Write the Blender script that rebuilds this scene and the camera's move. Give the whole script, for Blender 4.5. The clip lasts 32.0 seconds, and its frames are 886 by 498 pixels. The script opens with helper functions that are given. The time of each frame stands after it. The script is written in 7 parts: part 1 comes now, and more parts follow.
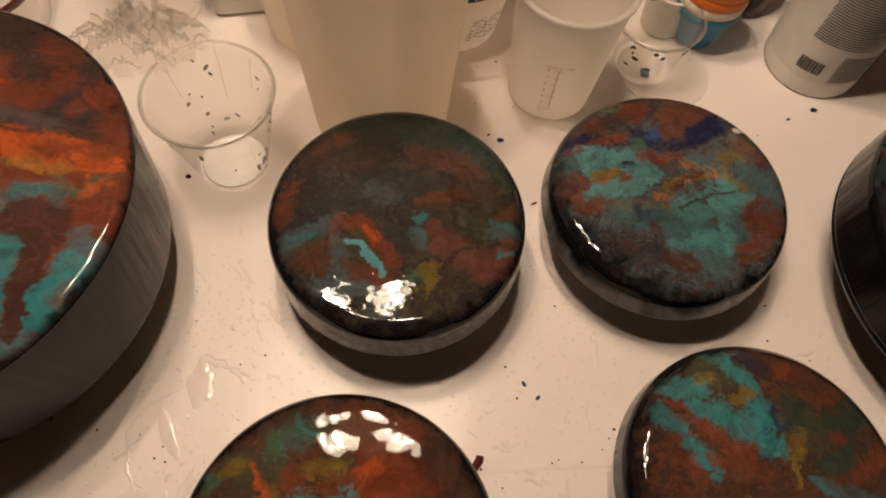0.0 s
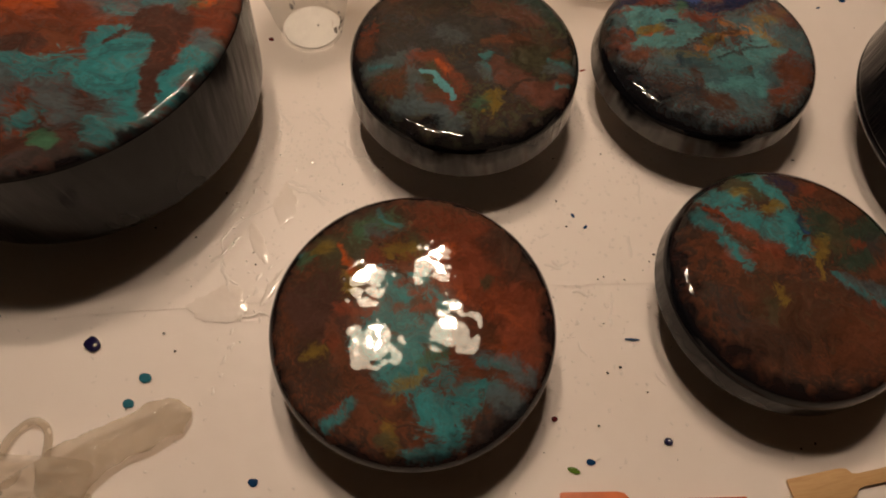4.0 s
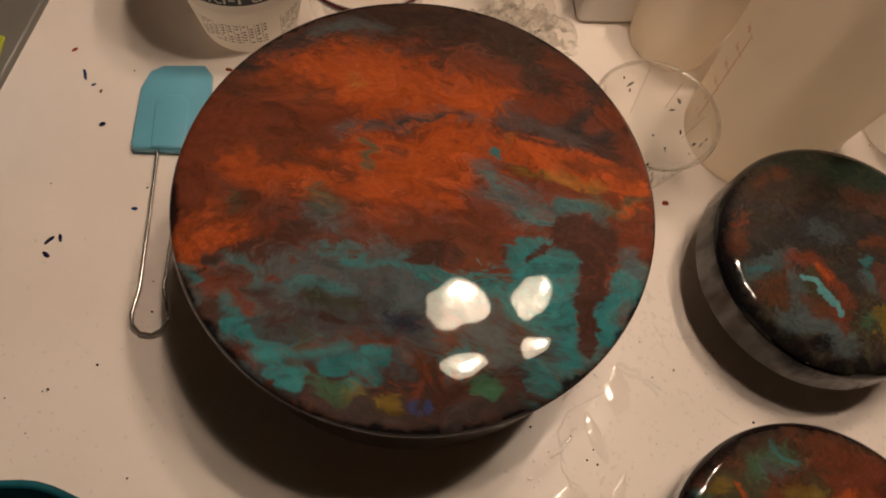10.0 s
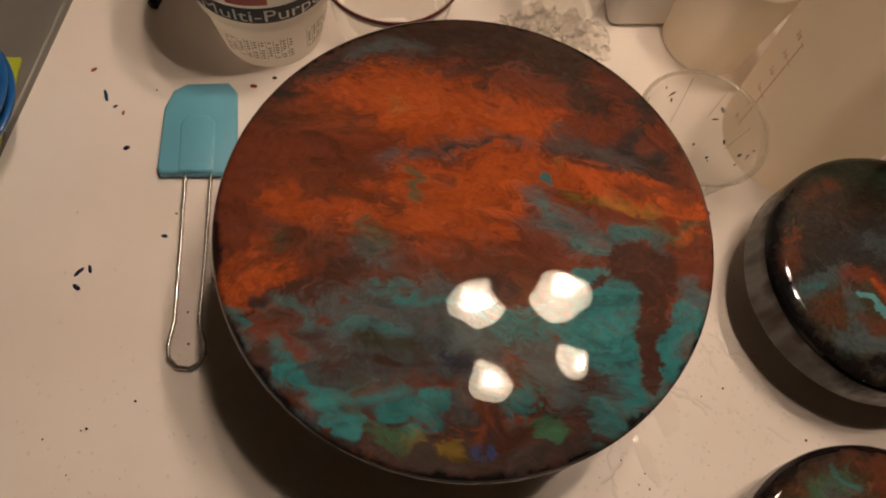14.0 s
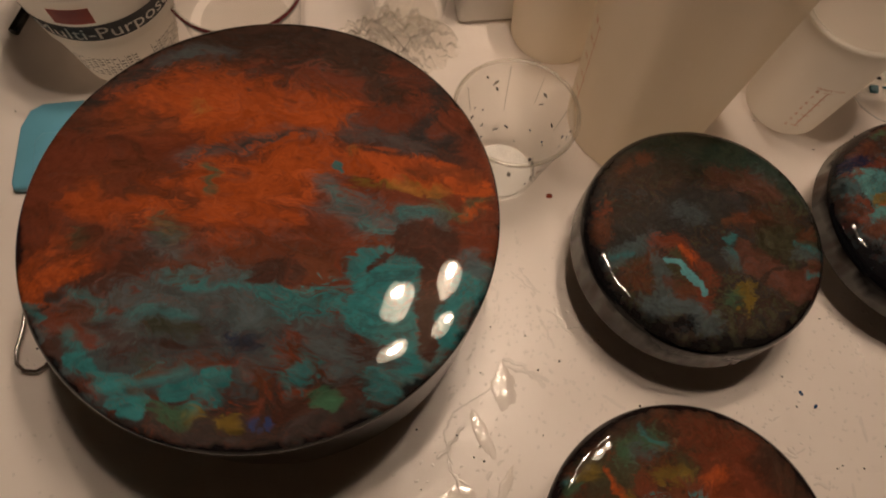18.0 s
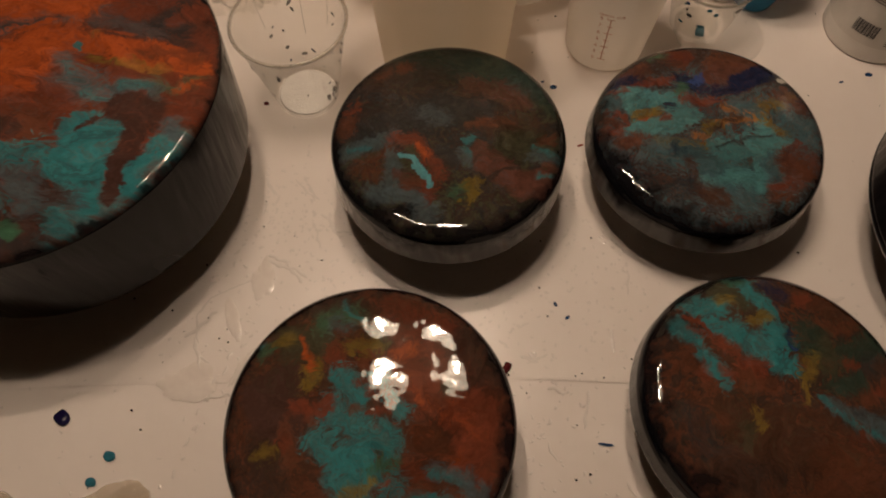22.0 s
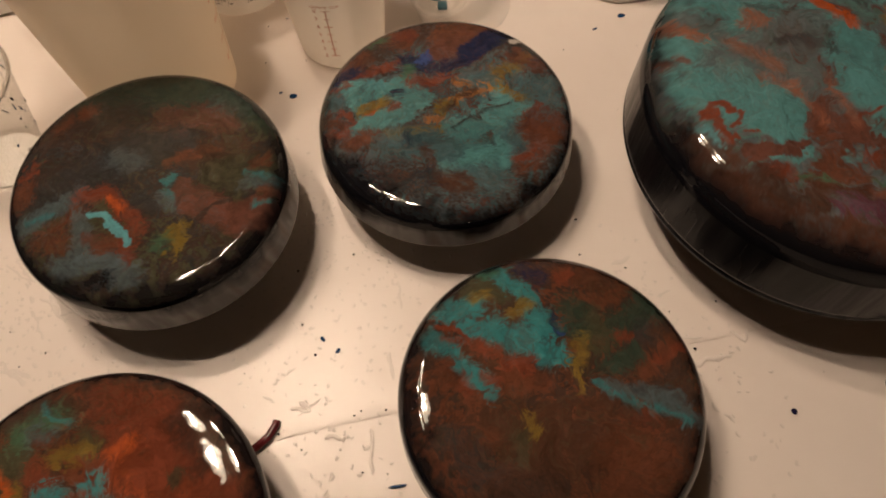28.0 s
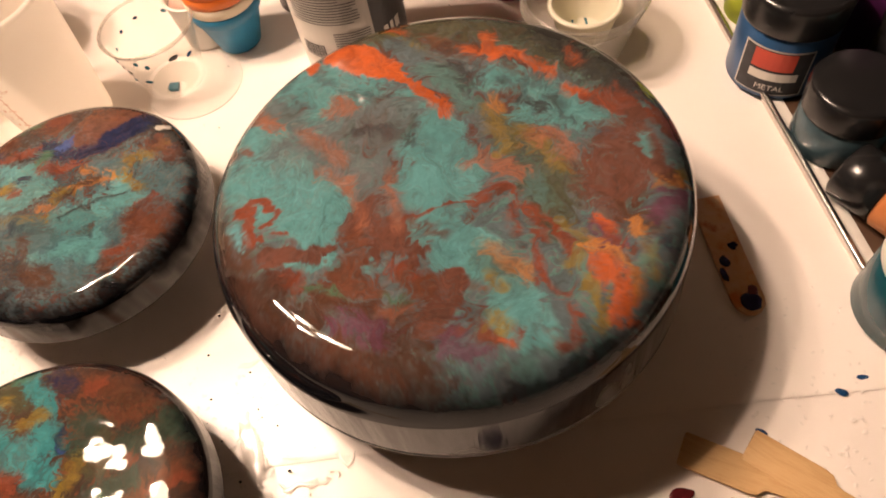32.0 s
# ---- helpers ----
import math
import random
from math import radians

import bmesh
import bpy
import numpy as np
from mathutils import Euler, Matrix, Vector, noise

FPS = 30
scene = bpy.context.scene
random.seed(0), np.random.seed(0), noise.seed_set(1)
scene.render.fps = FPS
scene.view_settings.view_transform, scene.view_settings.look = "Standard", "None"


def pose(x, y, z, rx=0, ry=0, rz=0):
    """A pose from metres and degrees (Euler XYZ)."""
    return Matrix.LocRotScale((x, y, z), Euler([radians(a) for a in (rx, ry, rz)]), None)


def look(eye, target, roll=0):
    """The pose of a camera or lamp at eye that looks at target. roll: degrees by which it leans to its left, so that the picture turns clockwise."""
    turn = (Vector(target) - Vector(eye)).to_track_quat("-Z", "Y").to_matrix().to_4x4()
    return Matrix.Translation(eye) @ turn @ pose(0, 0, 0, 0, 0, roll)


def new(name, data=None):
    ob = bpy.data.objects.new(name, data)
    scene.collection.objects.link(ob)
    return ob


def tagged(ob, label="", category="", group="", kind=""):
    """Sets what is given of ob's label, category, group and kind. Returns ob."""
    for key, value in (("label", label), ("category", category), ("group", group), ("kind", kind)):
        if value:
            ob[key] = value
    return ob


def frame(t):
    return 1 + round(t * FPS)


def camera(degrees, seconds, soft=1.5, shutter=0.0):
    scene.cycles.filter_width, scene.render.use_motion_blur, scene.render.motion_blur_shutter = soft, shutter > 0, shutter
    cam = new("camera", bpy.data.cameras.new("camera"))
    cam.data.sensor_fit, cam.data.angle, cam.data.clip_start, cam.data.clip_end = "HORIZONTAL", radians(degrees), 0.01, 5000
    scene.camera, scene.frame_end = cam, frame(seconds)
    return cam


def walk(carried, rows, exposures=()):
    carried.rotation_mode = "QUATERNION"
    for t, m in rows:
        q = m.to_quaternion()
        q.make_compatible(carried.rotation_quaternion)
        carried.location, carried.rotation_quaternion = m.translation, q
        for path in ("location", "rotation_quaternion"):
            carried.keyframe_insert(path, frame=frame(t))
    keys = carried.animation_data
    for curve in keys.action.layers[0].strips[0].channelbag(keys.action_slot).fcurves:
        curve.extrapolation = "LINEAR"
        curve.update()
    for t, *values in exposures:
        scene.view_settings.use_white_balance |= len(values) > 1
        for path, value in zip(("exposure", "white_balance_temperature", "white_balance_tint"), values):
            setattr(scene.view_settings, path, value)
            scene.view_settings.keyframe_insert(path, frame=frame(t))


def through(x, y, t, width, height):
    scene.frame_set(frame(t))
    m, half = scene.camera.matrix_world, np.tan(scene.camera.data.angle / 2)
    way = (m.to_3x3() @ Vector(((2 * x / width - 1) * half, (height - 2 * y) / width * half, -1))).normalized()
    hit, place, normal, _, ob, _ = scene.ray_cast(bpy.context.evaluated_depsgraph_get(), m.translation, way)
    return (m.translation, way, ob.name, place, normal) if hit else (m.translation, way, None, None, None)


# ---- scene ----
cam = camera(65.05, 32.0, soft=1.9)
PATH = [
    (0, (-0.0167, 0.0368, 0.4317), (-0.0094, 0.4798, -0.4648), 6.46),
    (0.5, (-0.0212, 0.0319, 0.4279), (-0.0210, 0.4683, -0.4718), 6.13),
    (1, (-0.0184, 0.0223, 0.4282), (-0.0180, 0.4580, -0.4719), 6.50),
    (1.5, (-0.0194, 0.0031, 0.4299), (-0.0240, 0.4298, -0.4745), 6.55),
    (2, (-0.0180, -0.0186, 0.4256), (-0.0314, 0.4255, -0.4703), 5.77),
    (2.5, (-0.0118, -0.0333, 0.4270), (-0.0276, 0.4150, -0.4667), 5.40),
    (3, (-0.0093, -0.0532, 0.4332), (-0.0361, 0.4006, -0.4574), 4.15),
    (3.5, (-0.0226, -0.0729, 0.4307), (-0.0408, 0.3697, -0.4658), 4.92),
    (5.5, (-0.0400, -0.1170, 0.4185), (-0.0986, 0.3543, -0.4615), 3.61),
    (6, (-0.0240, -0.1081, 0.4206), (-0.1348, 0.3641, -0.4539), 2.85),
    (6.5, (-0.0164, -0.1114, 0.4140), (-0.1688, 0.3490, -0.4605), 0.79),
    (7, (-0.0701, -0.0896, 0.4158), (-0.1646, 0.3626, -0.4710), 2.50),
    (7.5, (-0.1177, -0.0737, 0.4216), (-0.1838, 0.3737, -0.4703), 4.50),
    (8, (-0.1753, -0.0294, 0.4474), (-0.2211, 0.3685, -0.4689), 5.92),
    (8.5, (-0.2236, -0.0141, 0.4409), (-0.2216, 0.3871, -0.4751), 11.37),
    (9, (-0.2536, -0.0029, 0.4433), (-0.2518, 0.4099, -0.4676), 11.76),
    (9.5, (-0.2796, 0.0054, 0.4397), (-0.2685, 0.4132, -0.4733), 13.61),
    (10, (-0.2939, 0.0207, 0.4392), (-0.2749, 0.4250, -0.4752), 14.28),
    (10.5, (-0.3088, 0.0312, 0.4356), (-0.2840, 0.4288, -0.4816), 15.29),
    (11, (-0.3145, 0.0428, 0.4326), (-0.2709, 0.4414, -0.4836), 17.21),
    (11.5, (-0.3308, 0.0377, 0.4341), (-0.2963, 0.4195, -0.4895), 16.49),
    (12, (-0.3369, 0.0354, 0.4267), (-0.3116, 0.4090, -0.5006), 15.56),
    (12.5, (-0.3382, 0.0456, 0.4313), (-0.3144, 0.4222, -0.4948), 15.06),
    (13, (-0.3335, 0.0502, 0.4340), (-0.3108, 0.4286, -0.4914), 14.38),
    (13.5, (-0.3296, 0.0457, 0.4342), (-0.3061, 0.4253, -0.4906), 14.05),
    (15.5, (-0.2976, 0.0445, 0.4388), (-0.2632, 0.4311, -0.4829), 13.62),
    (16, (-0.2843, 0.0454, 0.4411), (-0.2501, 0.4378, -0.4781), 12.79),
    (16.5, (-0.2703, 0.0430, 0.4437), (-0.2336, 0.4384, -0.4741), 12.33),
    (17, (-0.2508, 0.0390, 0.4454), (-0.2171, 0.4340, -0.4727), 11.93),
    (17.5, (-0.2423, 0.0365, 0.4485), (-0.2140, 0.4364, -0.4676), 11.09),
    (18, (-0.2133, 0.0357, 0.4543), (-0.1968, 0.4367, -0.4616), 9.00),
    (18.5, (-0.1746, 0.0352, 0.4539), (-0.1695, 0.4319, -0.4640), 7.53),
    (19, (-0.1392, 0.0236, 0.4555), (-0.1571, 0.4351, -0.4557), 4.89),
    (19.5, (-0.1121, 0.0119, 0.4536), (-0.1461, 0.4244, -0.4567), 2.96),
    (20, (-0.0953, 0.0073, 0.4533), (-0.1279, 0.4181, -0.4578), 3.35),
    (20.5, (-0.0664, -0.0063, 0.4498), (-0.1178, 0.4026, -0.4613), 1.26),
    (21, (-0.0435, -0.0157, 0.4461), (-0.1008, 0.4053, -0.4592), 1.94),
    (21.5, (-0.0192, -0.0230, 0.4419), (-0.0986, 0.4003, -0.4606), -0.17),
    (22, (0.0080, -0.0263, 0.4420), (-0.0837, 0.4074, -0.4543), -1.09),
    (22.5, (0.0454, -0.0249, 0.4432), (-0.0719, 0.4162, -0.4466), -4.01),
    (23, (0.0994, -0.0241, 0.4332), (-0.0266, 0.4382, -0.4445), -4.80),
    (23.5, (0.1345, -0.0309, 0.4233), (0.0063, 0.4293, -0.4552), -6.63),
    (24, (0.1502, -0.0340, 0.4189), (0.0216, 0.4224, -0.4615), -8.24),
    (24.5, (0.1286, -0.0080, 0.4338), (0.0229, 0.4355, -0.4562), -8.97),
    (25, (0.0899, 0.0286, 0.4350), (0.0371, 0.4367, -0.4765), -5.63),
    (25.5, (0.0631, 0.0497, 0.4258), (0.0518, 0.4534, -0.4890), -1.39),
    (27.5, (0.0619, 0.0345, 0.4141), (0.1082, 0.4788, -0.4806), 1.66),
    (28, (0.1152, 0.0171, 0.3957), (0.1295, 0.4657, -0.4979), -1.95),
    (28.5, (0.1688, 0.0448, 0.4106), (0.1233, 0.5207, -0.4678), -3.08),
    (29, (0.2221, 0.0616, 0.4032), (0.1355, 0.5418, -0.4697), -5.86),
    (29.5, (0.2693, 0.0737, 0.3970), (0.1562, 0.5576, -0.4708), -9.46),
    (30, (0.2970, 0.0734, 0.3907), (0.1847, 0.5539, -0.4792), -9.93),
    (30.5, (0.3200, 0.0564, 0.3848), (0.2128, 0.5469, -0.4800), -9.93),
    (31, (0.3463, 0.0396, 0.3718), (0.2471, 0.5391, -0.4888), -9.62),
    (31.5, (0.3699, 0.0340, 0.3583), (0.2657, 0.5452, -0.4948), -10.55),
    (32, (0.3894, 0.0506, 0.3591), (0.2778, 0.5731, -0.4862), -12.31),
]
EXPOSURES = ((0.0, -0.02, 6500, 10), (1.0, -0.02, 6500, 10), (2.0, -0.10, 6500, 10), (3.0, -0.20, 6500, 10), (6.0, -0.38, 6500, 10), (7.0, -0.30, 6500, 10), (8.0, -0.25, 6500, 10), (9.0, -0.45, 6500, 10), (10.0, -0.28, 6500, 10), (11.0, -0.18, 6500, 10), (13.0, -0.26, 6500, 10), (16.0, -0.42, 6500, 10), (17.0, -0.62, 6500, 10), (18.0, -0.60, 6500, 10), (19.0, -0.32, 6500, 10), (20.0, -0.02, 6500, 10), (21.0, -0.35, 6500, 10), (22.0, -0.72, 6500, 10), (23.0, -0.66, 6500, 10), (24.0, -0.24, 6500, 10), (25.0, 0.02, 6500, 10), (28.0, -0.08, 6500, 10), (29.0, 0.10, 6500, 10), (30.0, 0.33, 6500, 12), (31.0, 0.68, 6650, 14), (32.0, 1.27, 6700, 16))
walk(cam, [(t, look(eye, target, roll)) for t, eye, target, roll in PATH], EXPOSURES)

# ---- light: a low cluster of four warm flood bulbs over the table, dim room ----
SHADE_GLOW, CORE_GLOW = 13.0, 640.0
BULB_AT = ((-0.252, 0.435), (-0.092, 0.482), (-0.203, 0.283), (-0.043, 0.339))
BULB_Z, BULB_R, CORE_R = 1.00, 0.050, 0.0160
world = bpy.data.worlds.new("room")
scene.world = world
world.use_nodes = True
world.node_tree.nodes["Background"].inputs[0].default_value = (1.0, 0.60, 0.30, 1)
world.node_tree.nodes["Background"].inputs[1].default_value = 0.006


# ---- node helpers ----
def mat(name):
    m = bpy.data.materials.new(name)
    m.use_nodes = True
    return m, m.node_tree.nodes, m.node_tree.links, m.node_tree.nodes["Principled BSDF"]


def setp(b, **kw):
    for k, v in kw.items():
        b.inputs[k.replace("_", " ")].default_value = v


def noise_node(n, l, scale, detail=4.0, rough=0.55, stretch=None, distort=0.0):
    tc = n.new("ShaderNodeTexCoord")
    t = n.new("ShaderNodeTexNoise")
    t.inputs["Scale"].default_value, t.inputs["Detail"].default_value = scale, detail
    t.inputs["Roughness"].default_value, t.inputs["Distortion"].default_value = rough, distort
    src = tc.outputs["Object"]
    if stretch:
        mp = n.new("ShaderNodeMapping")
        mp.inputs["Scale"].default_value = stretch
        l.new(src, mp.inputs["Vector"])
        src = mp.outputs["Vector"]
    l.new(src, t.inputs["Vector"])
    return t.outputs["Fac"]


def ramp(n, l, fac, stops):
    r = n.new("ShaderNodeValToRGB")
    el = r.color_ramp.elements
    while len(el) < len(stops):
        el.new(0.5)
    for e, (p, c) in zip(el, stops):
        e.position, e.color = p, (*c, 1)
    l.new(fac, r.inputs["Fac"])
    return r.outputs["Color"]


def bump(n, l, b, fac, strength, distance):
    u = n.new("ShaderNodeBump")
    u.inputs["Strength"].default_value, u.inputs["Distance"].default_value = strength, distance
    l.new(fac, u.inputs["Height"])
    l.new(u.outputs["Normal"], b.inputs["Normal"])
    return u


def plain(name, colour, rough=0.4, vary=0.12, scale=60.0, relief=0.0, **kw):
    """A surface with slight mottling at two scales."""
    m, n, l, b = mat(name)
    a = noise_node(n, l, scale, 6)
    lo = tuple(c * (1 - vary) for c in colour)
    hi = tuple(min(1, c * (1 + vary)) for c in colour)
    l.new(ramp(n, l, a, ((0.3, lo), (0.7, hi))), b.inputs["Base Color"])
    setp(b, Roughness=rough, **kw)
    if relief:
        bump(n, l, b, noise_node(n, l, scale * 4, 3), 0.4, relief)
    return m


def clear(name, tint=(1, 1, 1), rough=0.03, ior=1.45, alpha=None):
    m, n, l, b = mat(name)
    setp(b, Base_Color=(*tint, 1), Roughness=rough, IOR=ior, Transmission_Weight=1.0)
    bump(n, l, b, noise_node(n, l, 90, 2), 0.15, 0.002)
    return m


# ---- mesh helpers ----
def mesh_of(name, bm):
    me = bpy.data.meshes.new(name)
    bm.to_mesh(me)
    bm.free()
    return me


def part(name, data, material, parent=None, label="", smooth=True):
    """Links a bmesh or a mesh as one object, under a thing or a part when one is given."""
    me = data if isinstance(data, bpy.types.Mesh) else mesh_of(name, data)
    if smooth:
        me.shade_smooth()
    if material is not None and not me.materials:
        me.materials.append(material)
    ob = new(name, me)
    if parent is not None:
        ob.parent = parent
    if label:
        ob["label"] = label
    return ob


def thing(name, at, label, category, group="", turn=0.0, kind=""):
    e = new(name)
    e.empty_display_size = 0.02
    e.matrix_basis = pose(*at, 0, 0, turn)
    return tagged(e, label, category, group, kind)


def lathe(profile, seg=48, cap_start=False, cap_end=False):
    """A turned form from (radius, height) pairs."""
    bm = bmesh.new()
    rings = []
    for r, z in profile:
        if r <= 1e-6:
            rings.append([bm.verts.new((0, 0, z))])
        else:
            rings.append([bm.verts.new((r * math.cos(2 * math.pi * k / seg), r * math.sin(2 * math.pi * k / seg), z)) for k in range(seg)])
    for a, b in zip(rings, rings[1:]):
        for k in range(seg):
            q = (k + 1) % seg
            if len(a) == 1 and len(b) > 1:
                bm.faces.new((a[0], b[q], b[k]))
            elif len(b) == 1 and len(a) > 1:
                bm.faces.new((a[k], a[q], b[0]))
            elif len(a) > 1:
                bm.faces.new((a[k], a[q], b[q], b[k]))
    if cap_start and len(rings[0]) > 1:
        bm.faces.new(rings[0][::-1])
    if cap_end and len(rings[-1]) > 1:
        bm.faces.new(rings[-1])
    bmesh.ops.recalc_face_normals(bm, faces=bm.faces[:])
    return bm


def box(sx, sy, sz, at=(0, 0, 0), bevel=0.002, segs=2):
    bm = bmesh.new()
    bmesh.ops.create_cube(bm, size=1)
    bmesh.ops.scale(bm, vec=(sx, sy, sz), verts=bm.verts)
    bmesh.ops.translate(bm, vec=at, verts=bm.verts)
    if bevel:
        bmesh.ops.bevel(bm, geom=bm.edges[:], offset=bevel, segments=segs, profile=0.5, affect="EDGES")
    return bm


def cup_profile(r0, r1, h, wall=0.0012, lip=0.0015, floor=0.0015):
    """The closed section of an open tapered cup with a rolled lip."""
    return [(0, 0), (r0 * 0.9, 0), (r0, 0.0015), (r1, h - lip * 2), (r1 + lip, h - lip * 1.6), (r1 + lip, h - lip * 0.4), (r1, h), (r1 - wall, h - lip * 0.4),
            (r1 - wall - 0.0003, h - lip * 2), (r0 - wall, 0.0015 + floor), (r0 * 0.85, floor), (0, floor)]


# ---- swirled paint, worked out point by point ----
def lattice(p, seed):
    i = np.floor(p).astype(np.int64)
    f = p - i
    f = f * f * f * (f * (f * 6 - 15) + 10)

    def h(a, b):
        k = (a * 374761393 + b * 668265263 + seed * 974634777) & 0x7FFFFFFF
        k = ((k ^ (k >> 13)) * 1274126177) & 0x7FFFFFFF
        return ((k ^ (k >> 16)) & 0xFFFF) / 65535.0
    x, y = i[:, 0], i[:, 1]
    top = h(x, y) * (1 - f[:, 0]) + h(x + 1, y) * f[:, 0]
    low = h(x, y + 1) * (1 - f[:, 0]) + h(x + 1, y + 1) * f[:, 0]
    return top * (1 - f[:, 1]) + low * f[:, 1]


def fbm(p, seed, octaves=4):
    out, a, s = 0.0, 0.5, 0.0
    for o in range(octaves):
        out = out + a * lattice(p * 2 ** o + 17.3 * o, seed + o)
        s, a = s + a, a * 0.55
    return out / s * 2 - 1


PAINT = {
    "t": (0.036, 0.195, 0.210), "o": (0.420, 0.085, 0.020), "r": (0.170, 0.045, 0.024), "w": (0.115, 0.048, 0.034), "k": (0.006, 0.006, 0.008),
    "g": (0.030, 0.055, 0.040), "y": (0.190, 0.130, 0.025), "n": (0.014, 0.020, 0.052), "s": (0.078, 0.108, 0.118), "d": (0.035, 0.034, 0.034),
    "p": (0.110, 0.040, 0.070), "l": (0.100, 0.310, 0.350), "e": (0.050, 0.130, 0.075), "b": (0.035, 0.065, 0.190), "m": (0.052, 0.032, 0.025), "v": (0.062, 0.062, 0.036), "c": (0.075, 0.035, 0.022), "u": (0.122, 0.044, 0.024), "a": (0.340, 0.140, 0.036),
    # "i" is no poured colour but the pale tone of a painted highlight
    "h": (0.105, 0.118, 0.122), "z": (0.250, 0.095, 0.055), "f": (0.075, 0.160, 0.150), "i": (0.60, 0.56, 0.50), "x": (0.082, 0.232, 0.240), "j": (0.066, 0.033, 0.026), "q": (0.060, 0.118, 0.130),
}


def stain(p, grounds, strokes, seed, flow, wisps):
    """Colours at unit-disc points: mottled grounds, then poured strokes (colour, half width, strength, x, y, x, y, ...), all pulled about by one flow."""
    q = p * np.array(flow)
    w1 = np.stack([fbm(q * 3.0, seed, 2), fbm(q * 3.0, seed + 31, 2)], 1)
    w2 = np.stack([fbm(q * 6.5 + 1.3 * w1, seed + 7, 2), fbm(q * 6.5 + 1.3 * w1, seed + 43, 2)], 1)
    w3 = np.stack([fbm(q * 14 + 1.9 * w2, seed + 17, 2), fbm(q * 14 + 1.9 * w2, seed + 53, 2)], 1)
    w4 = np.stack([fbm(q * 30 + 2.2 * w3, seed + 27, 2), fbm(q * 30 + 2.2 * w3, seed + 63, 2)], 1)
    tone = fbm(q * 2.6 + 1.2 * w2 + 0.7 * w3 + 0.3 * w4, seed + 91, 3)
    table = np.array([PAINT[c] for c in grounds])
    pos = np.clip(tone * 1.2 + 0.5, 0, 0.999) * (len(table) - 1)
    k = pos.astype(int)
    f = pos - k
    f = (f * f * (3 - 2 * f))[:, None]
    col = table[k] * (1 - f) + table[np.minimum(k + 1, len(table) - 1)] * f
    rag = fbm(q * 6 + 1.6 * w2 + 1.1 * w3 + 0.6 * w4, seed + 5, 3)
    frill = fbm(q * 17 + 2.6 * w3 + 1.2 * w4, seed + 15, 3)
    veil = [np.clip(0.85 + 1.0 * fbm(q * 6.5 + 2.2 * w2 + 1.4 * w3 + 0.7 * w4 + n, seed + 200 + n, 3), 0.2, 1) for n in range(5)]
    # two layers of the same pour, the upper one drawn out further, seen through one another
    layers = []
    for pull in (np.array((0.010, 0.016, 0.018, 0.014)), np.array((0.026, 0.050, 0.046, 0.026))):
        v = p + pull[0] * w1 + pull[1] * w2 + pull[2] * w3 + pull[3] * w4
        firm = p + 0.010 * w1 + 0.014 * w2 + 0.016 * w3 + 0.012 * w4
        layer = col.copy()
        for n, (c, half, amount, *line) in enumerate(strokes):
            pts = np.array(line).reshape(-1, 2)
            reach = half * 1.8 + 0.08
            at = firm if amount >= 0.99 else v
            near = np.nonzero(((at > pts.min(0) - reach) & (at < pts.max(0) + reach)).all(1))[0]
            if not len(near):
                continue
            u = at[near]
            far = np.full(len(u), 9.0)
            for a, b in zip(pts, pts[1:]):
                ab = b - a
                along = np.clip(((u - a) @ ab) / max(ab @ ab, 1e-9), 0, 1)[:, None]
                far = np.minimum(far, np.hypot(*(u - a - along * ab).T))
            soft = max(0.35 * half, 0.012) if amount >= 0.99 else max(0.85 * half, 0.03) if amount >= 0.9 else max(1.3 * half, 0.04)
            fray = min(0.07, 0.7 * half) * (0.35 if amount >= 0.99 else 1.0)
            s = np.clip((half - far + fray * ((1 if n % 2 else -1) * rag[near] + 0.9 * frill[near])) / soft + 0.5, 0, 1)
            s = s * s * (3 - 2 * s) * amount
            s = (s * (0.84 + 0.16 * veil[n % 5][near] if amount >= 0.99 else 0.5 + 0.5 * veil[n % 5][near]))[:, None]
            layer[near] = layer[near] * (1 - s) + np.array(PAINT[c]) * s
        layers.append(layer)
    through_it = np.clip(0.34 + 1.1 * fbm(q * 5 + 1.6 * w2 + 1.2 * w3 + 0.6 * w4, seed + 71, 3), 0.05, 0.8)[:, None]
    col = layers[0] * (1 - through_it) + layers[1] * through_it
    # thin wisps and veins drawn out along the flow
    for c, off, sharp, much in wisps:
        for size, weight in ((4.5, 1.0), (10.0, 0.8)):
            band = np.abs(fbm(q * size + 1.8 * w2 + 1.0 * w3 + 0.35 * w4 + off, seed + 300 + int(off), 3))
            gate = np.clip(0.2 + 2.4 * fbm(q * 3.1 + w2 + off, seed + 350 + int(off), 2), 0, 1)
            b = (np.clip(1 - band * sharp, 0, 1) * gate * much * weight)[:, None]
            col = col * (1 - b) + np.array(PAINT[c]) * b
    grain = 1 + 0.22 * fbm(q * 13 + 3 * w3 + 1.2 * w4, seed + 3, 3)[:, None] + 0.14 * rag[:, None]
    broad = 1 + 0.40 * fbm(q * 2.2 + 0.8 * w2 + 0.3 * w3, seed + 8, 3)[:, None]
    return np.clip(0.90 * col * grain * broad, 0, 1)


